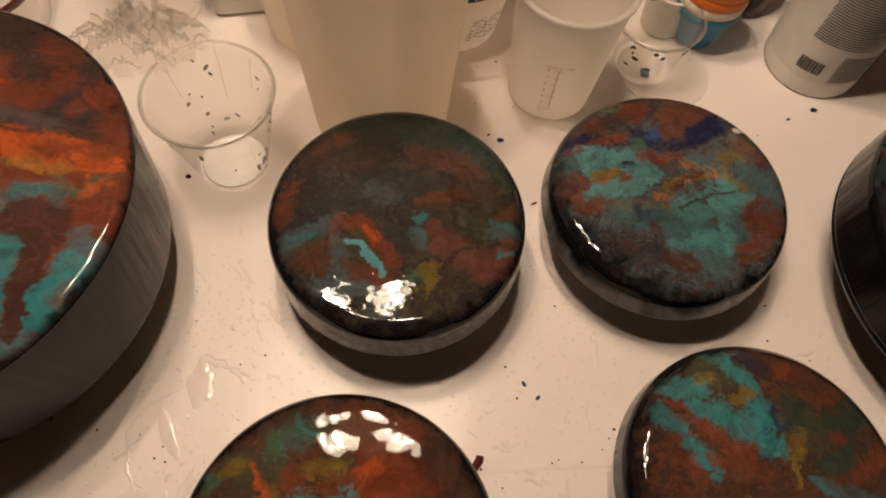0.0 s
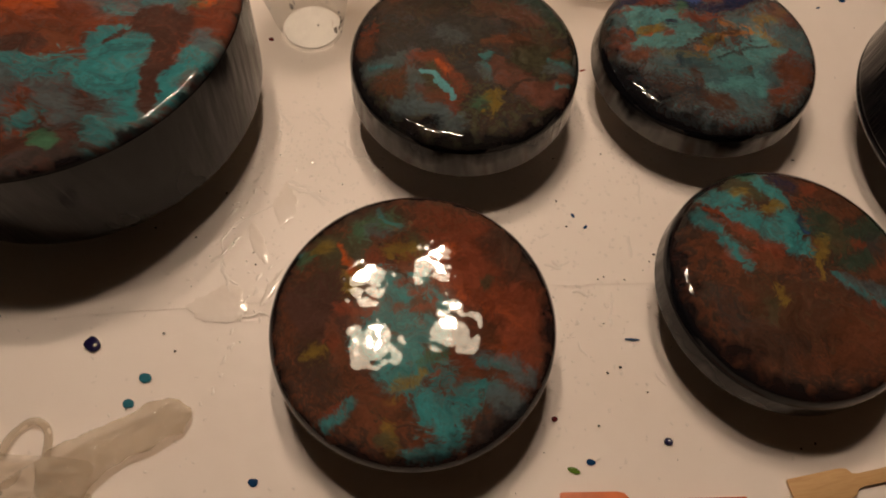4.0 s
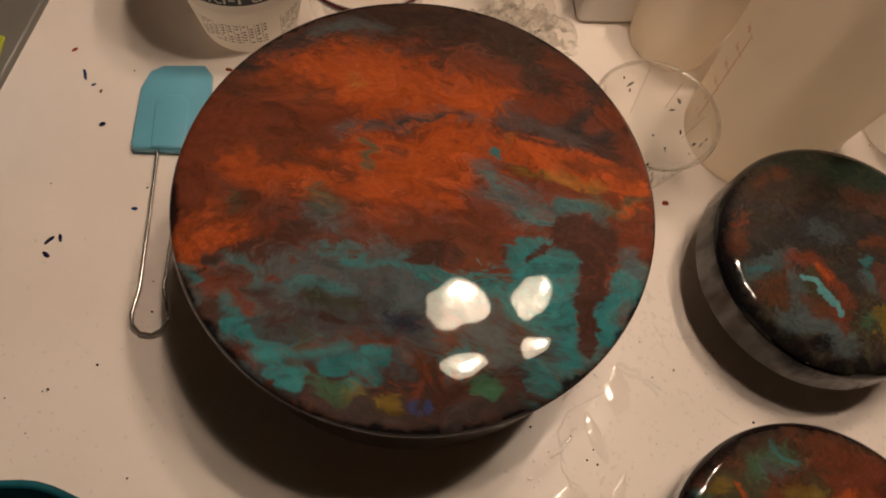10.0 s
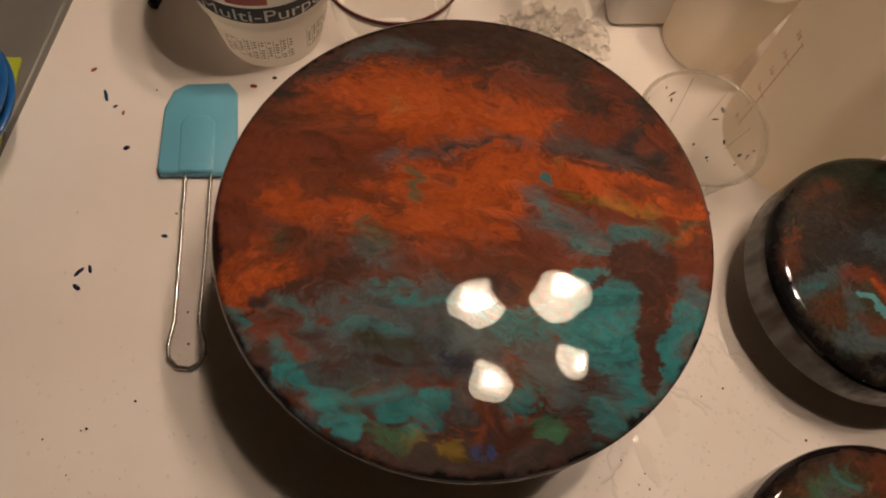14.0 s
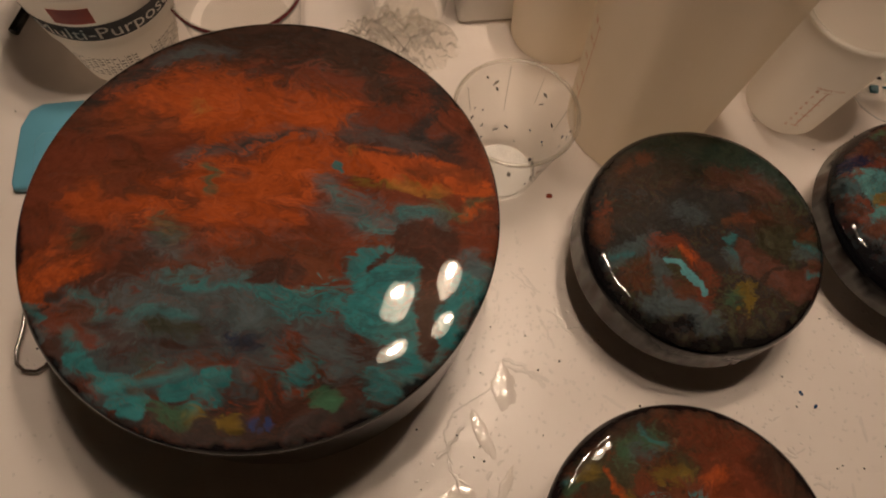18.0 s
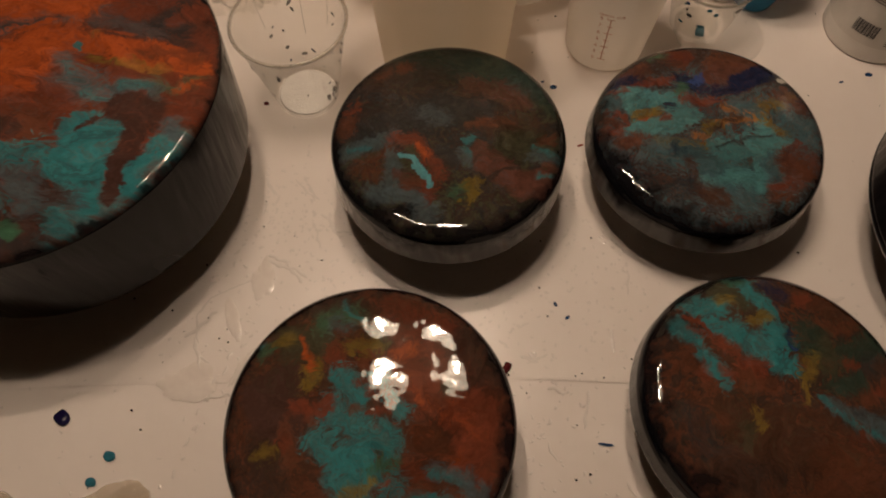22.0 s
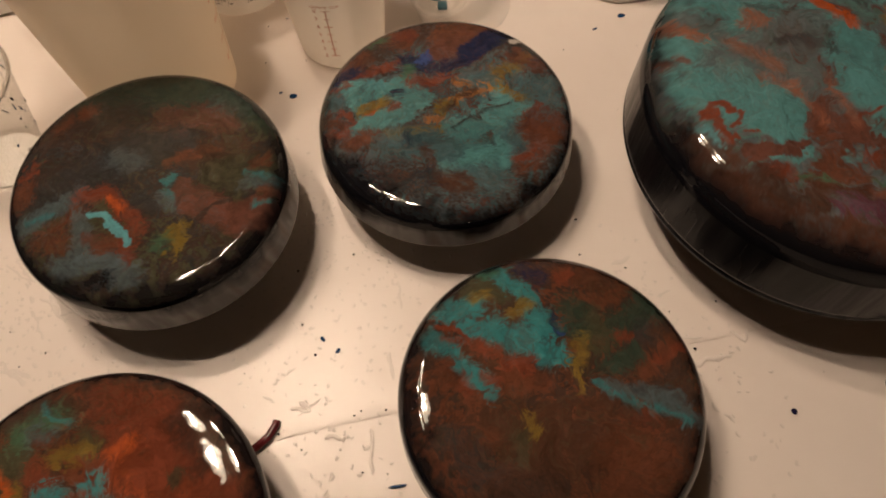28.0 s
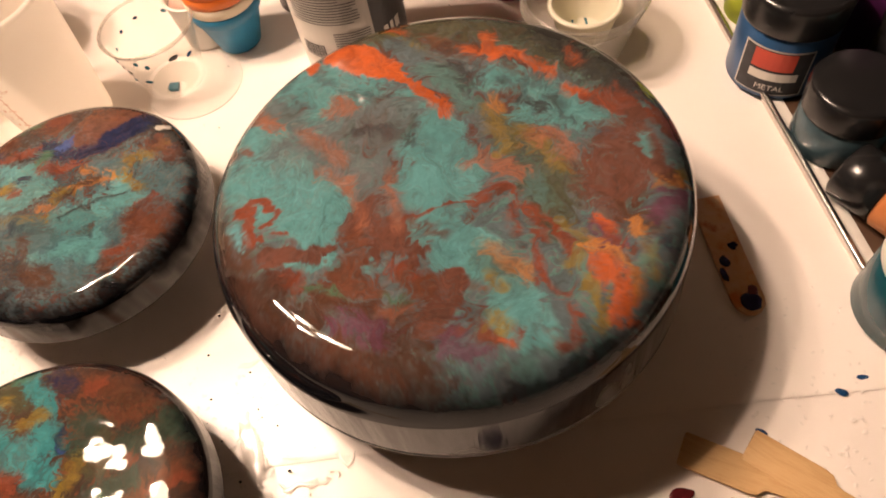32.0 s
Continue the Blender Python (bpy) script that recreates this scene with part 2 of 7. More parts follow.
# ---- materials ----
def resin_paint(ripple, height):
    m, n, l, b = mat("resin_over_paint")
    at = n.new("ShaderNodeAttribute")
    at.attribute_name = "paint"
    fine = noise_node(n, l, 260, 6, 0.65)
    mix = n.new("ShaderNodeMix")
    mix.data_type, mix.blend_type = "RGBA", "MULTIPLY"
    mix.inputs["Factor"].default_value = 0.2
    l.new(at.outputs["Color"], mix.inputs["A"])
    l.new(ramp(n, l, fine, ((0.3, (0.62, 0.62, 0.62)), (0.65, (1.15, 1.15, 1.15)))), mix.inputs["B"])
    l.new(mix.outputs["Result"], b.inputs["Base Color"])
    setp(b, Roughness=0.03)
    thick = n.new("ShaderNodeMath")
    thick.operation, thick.inputs[1].default_value, thick.inputs[2].default_value = "MULTIPLY_ADD", 0.38, 1.12
    l.new(at.outputs["Alpha"], thick.inputs[0])
    l.new(thick.outputs["Value"], b.inputs["IOR"])
    bump(n, l, b, noise_node(n, l, ripple, 2.0, 0.45), 0.35, height)
    return m


def resin_side():
    m, n, l, b = mat("resin_side")
    at = n.new("ShaderNodeAttribute")
    at.attribute_name = "paint"
    l.new(at.outputs["Color"], b.inputs["Base Color"])
    setp(b, Roughness=0.16, IOR=1.25)
    bump(n, l, b, noise_node(n, l, 70, 3, 0.5, (1, 1, 0.13)), 0.9, 0.0018)
    return m


def sheet_material():
    m, n, l, b = mat("white_plastic_sheet")
    a = noise_node(n, l, 5, 5, 0.6)
    c = ramp(n, l, a, ((0.3, (0.83, 0.755, 0.70)), (0.6, (0.89, 0.825, 0.775)), (0.8, (0.855, 0.775, 0.715))))
    l.new(c, b.inputs["Base Color"])
    setp(b, Roughness=0.30, IOR=1.45)
    bump(n, l, b, noise_node(n, l, 11, 3, 0.5), 0.6, 0.005)
    return m


TOPS = {"calm": resin_paint(24, 0.0017), "wavy": resin_paint(44, 0.0015), "fine": resin_paint(80, 0.0010)}
M_SIDE, M_SHEET = resin_side(), sheet_material()
M_MILKY = plain("frosted_polypropylene", (0.78, 0.73, 0.62), 0.42, 0.03, 30, Transmission_Weight=0.35, Subsurface_Weight=0.0)
M_BULB, _n, _l, _b = mat("bulb_glow")
setp(_b, Base_Color=(0.9, 0.9, 0.9, 1), Emission_Color=(1.0, 0.82, 0.58, 1), Emission_Strength=SHADE_GLOW)
M_CORE, _n, _l, _b = mat("filament_glow")
setp(_b, Base_Color=(0.9, 0.9, 0.9, 1), Emission_Color=(1.0, 0.745, 0.555, 1), Emission_Strength=CORE_GLOW)
M_METAL = plain("brushed_steel", (0.62, 0.60, 0.57), 0.25, 0.05, 80, Metallic=1.0)
M_DARKWALL = plain("dark_wall_paint", (0.10, 0.08, 0.06), 0.7, 0.1, 4)
M_BLUE_SIL = plain("light_blue_silicone", (0.15, 0.44, 0.60), 0.35, 0.05, 40)

# ---- the setting ----
table = tagged(part("table", box(2.4, 1.7, 0.04, (0, 0.05, -0.0200), 0.003), M_SHEET), "tabletop under a white plastic sheet", "table", kind="structure")
part_wall = tagged(part("wall_north", box(5.0, 0.1, 2.6, (0, 1.30, 0.5), 0), M_DARKWALL, smooth=False), "dim brown wall behind the table", "wall", kind="structure")

for lx in (-1.12, 1.12):
    for ly in (-0.72, 0.82):
        part("leg", box(0.06, 0.06, 0.7085, (lx, ly, -0.3960), 0.004), M_DARKWALL, table, "dark square table leg")
# unseen walls added to close the room; their warm tone sets the bounced fill light
M_ROOM = plain("warm_bounce_wall", (0.17, 0.12, 0.08), 0.75, 0.08, 3)
M_BOARDS = plain("dark_floor_boards", (0.16, 0.10, 0.06), 0.5, 0.25, 6)
tagged(part("floor", box(5.0, 3.4, 0.05, (0, -0.45, -0.7755), 0), M_BOARDS, smooth=False), "dark wooden floor under the table", "floor", kind="structure")
tagged(part("wall_south", box(5.0, 0.1, 2.6, (0, -2.20, 0.5), 0), M_ROOM, smooth=False), "unseen plain warm wall added behind the camera", "wall", kind="structure")
tagged(part("wall_west", box(0.1, 3.4, 2.6, (-2.45, -0.45, 0.5), 0), M_ROOM, smooth=False), "unseen plain warm side wall, added", "wall", kind="structure")
tagged(part("wall_east", box(0.1, 3.4, 2.6, (2.45, -0.45, 0.5), 0), M_ROOM, smooth=False), "unseen plain warm side wall added beyond the tray", "wall", kind="structure")

# ---- lamp ----
lamp = thing("hanging_lamp", (-0.147, 0.385, BULB_Z), "low lamp with four round warm flood bulbs", "lamp")
for bx, by in BULB_AT:
    bulb = part("bulb", lathe([(0, -BULB_R), (BULB_R * 0.5, -BULB_R * 0.866), (BULB_R * 0.866, -BULB_R * 0.5), (BULB_R, 0), (BULB_R * 0.8, 0.02), (BULB_R * 0.5, 0.045), (0, 0.05)], 24), M_BULB, lamp)
    bulb.location = (bx + 0.147, by - 0.385, 0)
    core = part("bulb_core", lathe([(0, -BULB_R - CORE_R * 1.5), (CORE_R * 0.5, -BULB_R - CORE_R * 1.366), (CORE_R * 0.866, -BULB_R - CORE_R), (CORE_R, -BULB_R - CORE_R * 0.5), (CORE_R * 0.9, -BULB_R * 0.9), (0, -BULB_R * 0.9)], 20), M_CORE, bulb, "bright bulb tip")
part("canopy", lathe([(0, 0.06), (0.14, 0.06), (0.145, 0.065), (0.145, 0.085), (0, 0.09)], 40), M_DARKWALL, lamp)
part("stem", lathe([(0, 0.09), (0.008, 0.09), (0.008, 0.7995), (0, 0.7995)], 16), M_METAL, lamp)


# ceiling over the room, out of sight
M_CEILING = plain("ceiling_paint", (0.20, 0.13, 0.08), 0.8, 0.05, 3)
tagged(part("ceiling", box(5.2, 3.8, 0.05, (0, -0.45, 1.825), 0), M_CEILING, smooth=False), "plain ceiling above the table", "ceiling", kind="structure")

# ---- poured discs ----
def disc(at, radius, top, under, rim, grounds, strokes, seed, label, flow, edge, taper, dome, lip, groove, tones, wisps, lean, lean_at, cover, ripple, rings, seg):
    cx, cy = at
    t = thing("painted_round_block", (cx, cy, under), label, "art block", "resin-coated round blocks")
    hz = top - under
    # top with its rounded rim
    flat = radius - rim
    for _ in range(3):
        tilt = math.atan((2 * dome + 8 * lip) / flat)
        flat = radius - rim * (1 - math.sin(tilt))
    prof = []
    for k in range(rings - 23):
        u = k / (rings - 24)
        prof.append((flat * u, hz - dome * u ** 2 - lip * u ** 8))
    brow = hz - dome - lip
    full = math.pi / 2 - max(0.0, math.atan2(-taper, brow - rim))
    for k in range(1, 25):
        a = tilt + (full - tilt) * k / 24
        prof.append((flat + rim * (math.sin(a) - math.sin(tilt)), brow - rim * (math.cos(tilt) - math.cos(a))))
    bm = lathe(prof, seg)
    me = mesh_of("painted_top", bm)
    co = np.zeros(len(me.vertices) * 3)
    me.vertices.foreach_get("co", co)
    co = co.reshape(-1, 3)
    p = co[:, :2] / radius
    rr = np.hypot(*p.T)
    col = stain(p, grounds, strokes, seed, flow, wisps)
    rag = fbm(p * 9, seed + 400, 4)
    toward = np.clip((p[:, 0] * math.cos(math.radians(lean_at)) + p[:, 1] * math.sin(math.radians(lean_at))) / np.maximum(rr, 1e-6), 0, 1)
    wide = edge * (1 + lean * toward ** 1.5)
    dark = np.clip((rr - (1 - wide) + 0.06 * rag * (1 + lean * toward)) / (wide * 0.75), 0, 1)
    drop = np.clip((brow - 0.0003 - co[:, 2]) / (rim * (0.85 - 0.5 * min(lean, 1.0) * toward)) + 0.35 * rag * (co[:, 2] < brow - 0.0003 - rim * 0.04), 0, 1)
    k = np.maximum(0.85 * dark ** 2.2, drop)[:, None]
    col = col * (1 - k) + np.array(PAINT["k"]) * k
    coat = 1 - np.clip((brow - co[:, 2]) / (rim * 0.92), 0, 1) ** 2.5
    attr = me.color_attributes.new("paint", "FLOAT_COLOR", "POINT")
    attr.data.foreach_set("color", np.c_[col, coat].ravel())
    part("painted_top", me, TOPS[ripple], t)
    low, girth = prof[-1][1], prof[-1][0]
    side = [(girth - taper * k / 30, low + (0.005 - low) * k / 30) for k in range(31)]
    side += [(radius - taper - 0.002, 0.001), (radius - taper - 0.006, 0), (0, 0)]
    if groove:
        side = [(r - (0.0012 if 0.0065 < z < 0.0085 else 0), z) for r, z in side]
    me = mesh_of("side_band", lathe(side, 384))
    co = np.zeros(len(me.vertices) * 3)
    me.vertices.foreach_get("co", co)
    co = co.reshape(-1, 3)
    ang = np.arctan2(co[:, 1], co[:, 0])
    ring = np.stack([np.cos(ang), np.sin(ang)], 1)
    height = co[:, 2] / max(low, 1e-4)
    # on the grooved block the black reaches lowest towards bearing 205 degrees
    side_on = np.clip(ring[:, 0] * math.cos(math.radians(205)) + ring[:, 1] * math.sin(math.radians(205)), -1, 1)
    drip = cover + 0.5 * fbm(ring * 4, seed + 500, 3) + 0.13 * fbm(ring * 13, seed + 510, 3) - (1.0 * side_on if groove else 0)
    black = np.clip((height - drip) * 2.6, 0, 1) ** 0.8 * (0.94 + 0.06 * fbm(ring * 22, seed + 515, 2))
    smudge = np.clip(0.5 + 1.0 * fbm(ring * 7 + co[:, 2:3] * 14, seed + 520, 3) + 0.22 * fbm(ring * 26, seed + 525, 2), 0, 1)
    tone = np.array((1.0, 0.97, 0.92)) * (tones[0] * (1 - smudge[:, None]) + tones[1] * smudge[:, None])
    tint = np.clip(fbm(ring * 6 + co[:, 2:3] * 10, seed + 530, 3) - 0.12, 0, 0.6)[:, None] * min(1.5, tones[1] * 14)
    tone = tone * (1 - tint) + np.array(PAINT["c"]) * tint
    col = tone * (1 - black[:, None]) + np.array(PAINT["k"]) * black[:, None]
    attr = me.color_attributes.new("paint", "FLOAT_COLOR", "POINT")
    attr.data.foreach_set("color", np.c_[col, np.ones(len(col))].ravel())
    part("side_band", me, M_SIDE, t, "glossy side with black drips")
    return t


STROKES_A0 = (("d", 0.13, 0.9, -0.86, -0.40, -0.62, -0.70, -0.25, -0.90, 0.15, -0.93, 0.50, -0.80), ("t", 0.07, 0.8, 0.60, -0.72, 0.82, -0.48, 0.93, -0.2), ("m", 0.10, 0.9, -0.72, 0.62, -0.40, 0.86, 0.0, 0.95, 0.4, 0.86, 0.7, 0.62), ("r", 0.309, 0.9, -0.89, -0.11, -0.55, 0.03, -0.13, 0.21, 0.32, 0.29, 0.8, 0.22), ("m", 0.163, 0.9, -0.78, 0.54, -0.47, 0.78, -0.12, 0.89, 0.27, 0.85, 0.53, 0.74), ("d", 0.075, 0.9, -0.88, 0.34, -0.73, 0.5, -0.66, 0.6), ("s", 0.037, 0.6, -0.6, 0.66, -0.45, 0.77, -0.29, 0.75), ("o", 0.114, 0.8, -0.66, 0.4, -0.44, 0.51, -0.25, 0.51, -0.01, 0.48, 0.23, 0.48), ("o", 0.099, 0.8, -0.53, 0.35, -0.27, 0.36, -0.04, 0.39, 0.21, 0.47), ("u", 0.061, 0.7, -0.92, 0.33, -0.64, 0.35, -0.5, 0.33), ("r", 0.116, 0.7, -1.02, 0.12, -0.77, 0.13, -0.47, 0.18), ("m", 0.024, 0.5, -0.69, 0.23, -0.56, 0.19),)
STROKES_A1 = (("m", 0.02, 0.6, -0.59, 0.42, -0.53, 0.36, -0.54, 0.29), ("u", 0.07, 0.6, -0.74, 0, -0.59, 0.09, -0.36, 0.1), ("s", 0.03, 0.7, -0.35, 0.17, -0.27, 0.21, -0.14, 0.26, 0.04, 0.34, 0.2, 0.36, 0.34, 0.37), ("d", 0.012, 0.8, -0.31, 0.21, -0.18, 0.25, -0.07, 0.3, 0.1, 0.37), ("o", 0.101, 0.95, -0.23, 0.1, -0.09, 0.09, 0.03, 0.22, 0.21, 0.24, 0.3, 0.34), ("o", 0.126, 0.95, -0.12, -0.1, -0.02, -0.02, 0.12, 0.06), ("o", 0.102, 0.9, -0.42, -0.07, -0.25, -0.03, -0.1, 0.01), ("o", 0.072, 1, -0.86, -0.5, -0.75, -0.46, -0.64, -0.38), ("o", 0.089, 0.7, -0.72, -0.07, -0.58, -0.11, -0.42, -0.04),)
STROKES_A2 = (("o", 0.064, 0.7, -0.89, -0.39, -0.75, -0.31, -0.62, -0.33), ("m", 0.027, 0.7, -0.56, -0, -0.43, 0, -0.32, -0.01, -0.25, -0.03), ("d", 0.017, 0.7, -0.15, 0.11, -0.09, 0.12), ("d", 0.016, 0.6, -0.41, -0.11, -0.31, -0.14, -0.24, -0.16, -0.18, -0.13), ("r", 0.058, 0.7, -0.96, -0.24, -0.96, -0.08, -0.96, 0.05), ("m", 0.086, 0.6, -0.68, -0.25, -0.55, -0.27), ("j", 0.021, 1, -0.74, -0.49, -0.63, -0.43, -0.56, -0.38), ("j", 0.058, 1, -0.57, -0.43, -0.5, -0.37, -0.43, -0.29, -0.4, -0.24), ("r", 0.026, 0.8, -0.58, -0.37, -0.5, -0.28, -0.43, -0.22), ("e", 0.03, 0.4, -0.71, -0.23, -0.69, -0.24), ("e", 0.023, 0.9, -0.24, 0.14, -0.22, 0.08, -0.21, 0.04),)
STROKES_A3 = (("e", 0.049, 0.6, -0.37, -0.14, -0.33, -0.18), ("s", 0.044, 0.7, -0.38, -0.23, -0.29, -0.25, -0.16, -0.25), ("s", 0.022, 0.8, -0.34, -0.27, -0.29, -0.27), ("a", 0.02, 0.9, -0.4, 0.47, -0.38, 0.43), ("a", 0.022, 0.8, 0.33, 0.31, 0.37, 0.3), ("j", 0.088, 0.9, 0.34, 0.39, 0.51, 0.35, 0.68, 0.35, 0.82, 0.39), ("s", 0.045, 0.5, 0.31, 0.41, 0.48, 0.39, 0.65, 0.36), ("m", 0.064, 0.9, 0.39, 0.89, 0.38, 0.73, 0.41, 0.62), ("d", 0.066, 0.9, 0.63, 0.74, 0.66, 0.6, 0.62, 0.45, 0.77, 0.4), ("r", 0.057, 0.9, 0.38, 0.48, 0.54, 0.51, 0.6, 0.6), ("r", 0.067, 0.8, 0.48, 0.76, 0.57, 0.74), ("r", 0.037, 0.9, 0.67, 0.45, 0.74, 0.53, 0.78, 0.6),)
STROKES_A4 = (("r", 0.051, 0.9, 0.82, 0.41, 0.91, 0.36), ("r", 0.047, 0.8, 0.09, 0.66, 0.29, 0.65), ("o", 0.035, 0.9, 0.4, 0.28, 0.56, 0.28, 0.73, 0.28, 0.89, 0.25), ("o", 0.039, 0.9, 0.33, 0.22, 0.52, 0.21, 0.68, 0.21, 0.92, 0.2), ("u", 0.03, 0.8, 0.59, 0.25, 0.75, 0.25, 0.89, 0.27), ("y", 0.022, 0.9, 0.36, 0.17, 0.45, 0.15, 0.59, 0.16, 0.71, 0.16), ("a", 0.019, 0.9, 0.52, 0.17, 0.64, 0.16, 0.76, 0.17), ("e", 0.038, 0.7, 0.69, 0.1, 0.78, 0.04, 0.9, 0.08), ("e", 0.024, 0.8, 0.85, 0.12, 0.94, 0.15), ("r", 0.033, 0.8, 0.32, 0.11, 0.51, 0.1, 0.69, 0.1), ("o", 0.024, 0.9, 0.85, 0.08, 0.94, 0.12),)
STROKES_A5 = (("s", 0.052, 0.8, 0.25, 0.14, 0.3, 0.05, 0.24, -0.01), ("t", 0.028, 0.6, 0.28, 0.1, 0.34, 0.06), ("t", 0.015, 1, 0.27, 0.23, 0.3, 0.21), ("s", 0.07, 0.9, 0.38, 0.02, 0.47, -0.02, 0.61, -0.05), ("t", 0.028, 0.8, 0.42, -0.02, 0.5, -0.05, 0.54, -0.06), ("s", 0.059, 0.8, 0.54, -0.01, 0.74, 0.01), ("t", 0.028, 0.7, 0.58, 0.03, 0.69, 0.03), ("r", 0.068, 0.8, 0.1, -0.14, 0.25, -0.08, 0.37, -0.13), ("r", 0.067, 0.7, -0.17, -0.23, -0.01, -0.14), ("u", 0.088, 0.8, -0.23, -0.33, 0.05, -0.22, 0.26, -0.19), ("s", 0.144, 0.95, -0.66, -0.65, -0.44, -0.56, -0.2, -0.5, -0, -0.42), ("s", 0.138, 0.95, -0.47, -0.77, -0.24, -0.72, 0.03, -0.62),)
STROKES_A6 = (("s", 0.094, 0.9, 0.09, -0.48, 0.31, -0.52, 0.44, -0.62), ("u", 0.057, 0.8, -0.64, -0.56, -0.56, -0.56), ("r", 0.032, 0.9, -0.74, -0.56, -0.63, -0.6, -0.52, -0.65), ("r", 0.02, 0.9, -0.47, -0.52, -0.44, -0.53), ("j", 0.047, 1, -0.66, -0.71, -0.63, -0.67, -0.58, -0.71), ("j", 0.04, 0.8, -0.47, -0.6, -0.39, -0.67), ("t", 0.016, 0.9, -0.83, -0.53, -0.79, -0.55, -0.74, -0.57), ("t", 0.014, 0.9, -0.66, -0.47, -0.58, -0.47), ("s", 0.038, 0.8, -0.46, -0.43, -0.35, -0.38), ("t", 0.02, 0.6, -0.55, -0.49, -0.5, -0.55), ("t", 0.03, 0.6, -0.27, -0.36, -0.2, -0.37), ("t", 0.019, 0.8, -0.2, -0.4, -0.05, -0.38, 0.03, -0.34), ("t", 0.021, 0.6, -0.4, -0.53, -0.28, -0.51, -0.18, -0.51),)
STROKES_A7 = (("t", 0.016, 0.8, -0.61, -0.61, -0.57, -0.67, -0.54, -0.7), ("t", 0.035, 1, -0.56, -0.73, -0.49, -0.75, -0.44, -0.78), ("t", 0.042, 1, -0.42, -0.8, -0.32, -0.82, -0.27, -0.85), ("t", 0.027, 1, -0.36, -0.87, -0.28, -0.89), ("t", 0.035, 1, -0.18, -0.81, -0.07, -0.77, 0.01, -0.73), ("t", 0.02, 0.8, -0.31, -0.78, -0.15, -0.75), ("t", 0.031, 0.9, -0.09, -0.85, -0.02, -0.8), ("u", 0.016, 0.9, -0.29, -0.76, -0.16, -0.71, 0.02, -0.69), ("j", 0.01, 0.9, -0.34, -0.64, -0.26, -0.63, -0.17, -0.63), ("j", 0.032, 0.7, -0.13, -0.55, -0.1, -0.61), ("v", 0.029, 0.8, -0.31, -0.57, -0.23, -0.57, -0.15, -0.56), ("v", 0.031, 0.6, -0.3, -0.69, -0.28, -0.73),)
STROKES_A8 = (("u", 0.017, 0.8, -0.33, -0.82, -0.22, -0.82), ("r", 0.016, 0.9, 0, -0.7, 0.04, -0.68), ("r", 0.023, 0.9, -0.48, -0.81, -0.43, -0.83), ("j", 0.027, 0.9, -0.54, -0.79, -0.5, -0.81), ("e", 0.034, 0.8, -0.2, -0.89, -0.12, -0.89), ("y", 0.01, 0.8, -0.09, -0.88, -0.05, -0.88), ("y", 0.019, 0.9, 0.01, -0.89, 0.09, -0.88), ("n", 0.041, 0.8, 0, -0.59, 0.07, -0.61), ("r", 0.018, 0.8, 0.14, -0.84, 0.17, -0.83), ("b", 0.015, 0.9, 0.15, -0.88, 0.16, -0.88), ("b", 0.017, 1, 0.21, -0.87, 0.23, -0.86), ("t", 0.065, 0.95, 0.21, -0.41, 0.37, -0.36), ("t", 0.034, 0.9, 0.07, -0.36, 0.18, -0.38), ("j", 0.057, 1, 0.07, -0.29, 0.18, -0.27), ("t", 0.09, 1, 0.47, -0.23, 0.6, -0.2),)
STROKES_A9 = (("t", 0.113, 1, 0.53, -0.3, 0.61, -0.37), ("t", 0.089, 1, 0.5, -0.41, 0.62, -0.49), ("t", 0.054, 1, 0.65, -0.53, 0.69, -0.59), ("s", 0.063, 0.9, 0.48, -0.59, 0.6, -0.57), ("j", 0.05, 0.9, 0.5, -0.55, 0.58, -0.57), ("t", 0.028, 0.9, 0.25, -0.7, 0.3, -0.67), ("r", 0.025, 0.9, 0.22, -0.54, 0.27, -0.56), ("j", 0.043, 1, 0.26, -0.82, 0.34, -0.78), ("e", 0.044, 1, 0.37, -0.76, 0.4, -0.77), ("j", 0.04, 0.8, 0.46, -0.76, 0.49, -0.73), ("t", 0.041, 0.8, 0.53, -0.68, 0.59, -0.65), ("s", 0.05, 0.9, 0.86, -0.13, 0.91, -0.17), ("t", 0.049, 1, 0.86, -0.25, 0.91, -0.27), ("t", 0.043, 1, 0.82, -0.33, 0.81, -0.46),)
STROKES_A10 = (("r", 0.028, 0.9, 0.8, -0.05, 0.86, 0.01, 0.92, 0.05), ("j", 0.083, 1, 0.63, -0.09, 0.77, -0.09), ("j", 0.082, 1, 0.71, -0.1, 0.75, -0.16), ("j", 0.062, 1, 0.74, -0.17, 0.74, -0.28, 0.73, -0.34), ("j", 0.037, 1, 0.73, -0.36, 0.75, -0.45, 0.76, -0.54), ("j", 0.014, 1, 0.61, -0.11, 0.53, -0.18, 0.47, -0.24), ("d", 0.011, 0.8, 0.64, -0.49, 0.66, -0.48),)
STROKES_A = STROKES_A0 + STROKES_A1 + STROKES_A2 + STROKES_A3 + STROKES_A4 + STROKES_A5 + STROKES_A6 + STROKES_A7 + STROKES_A8 + STROKES_A9 + STROKES_A10
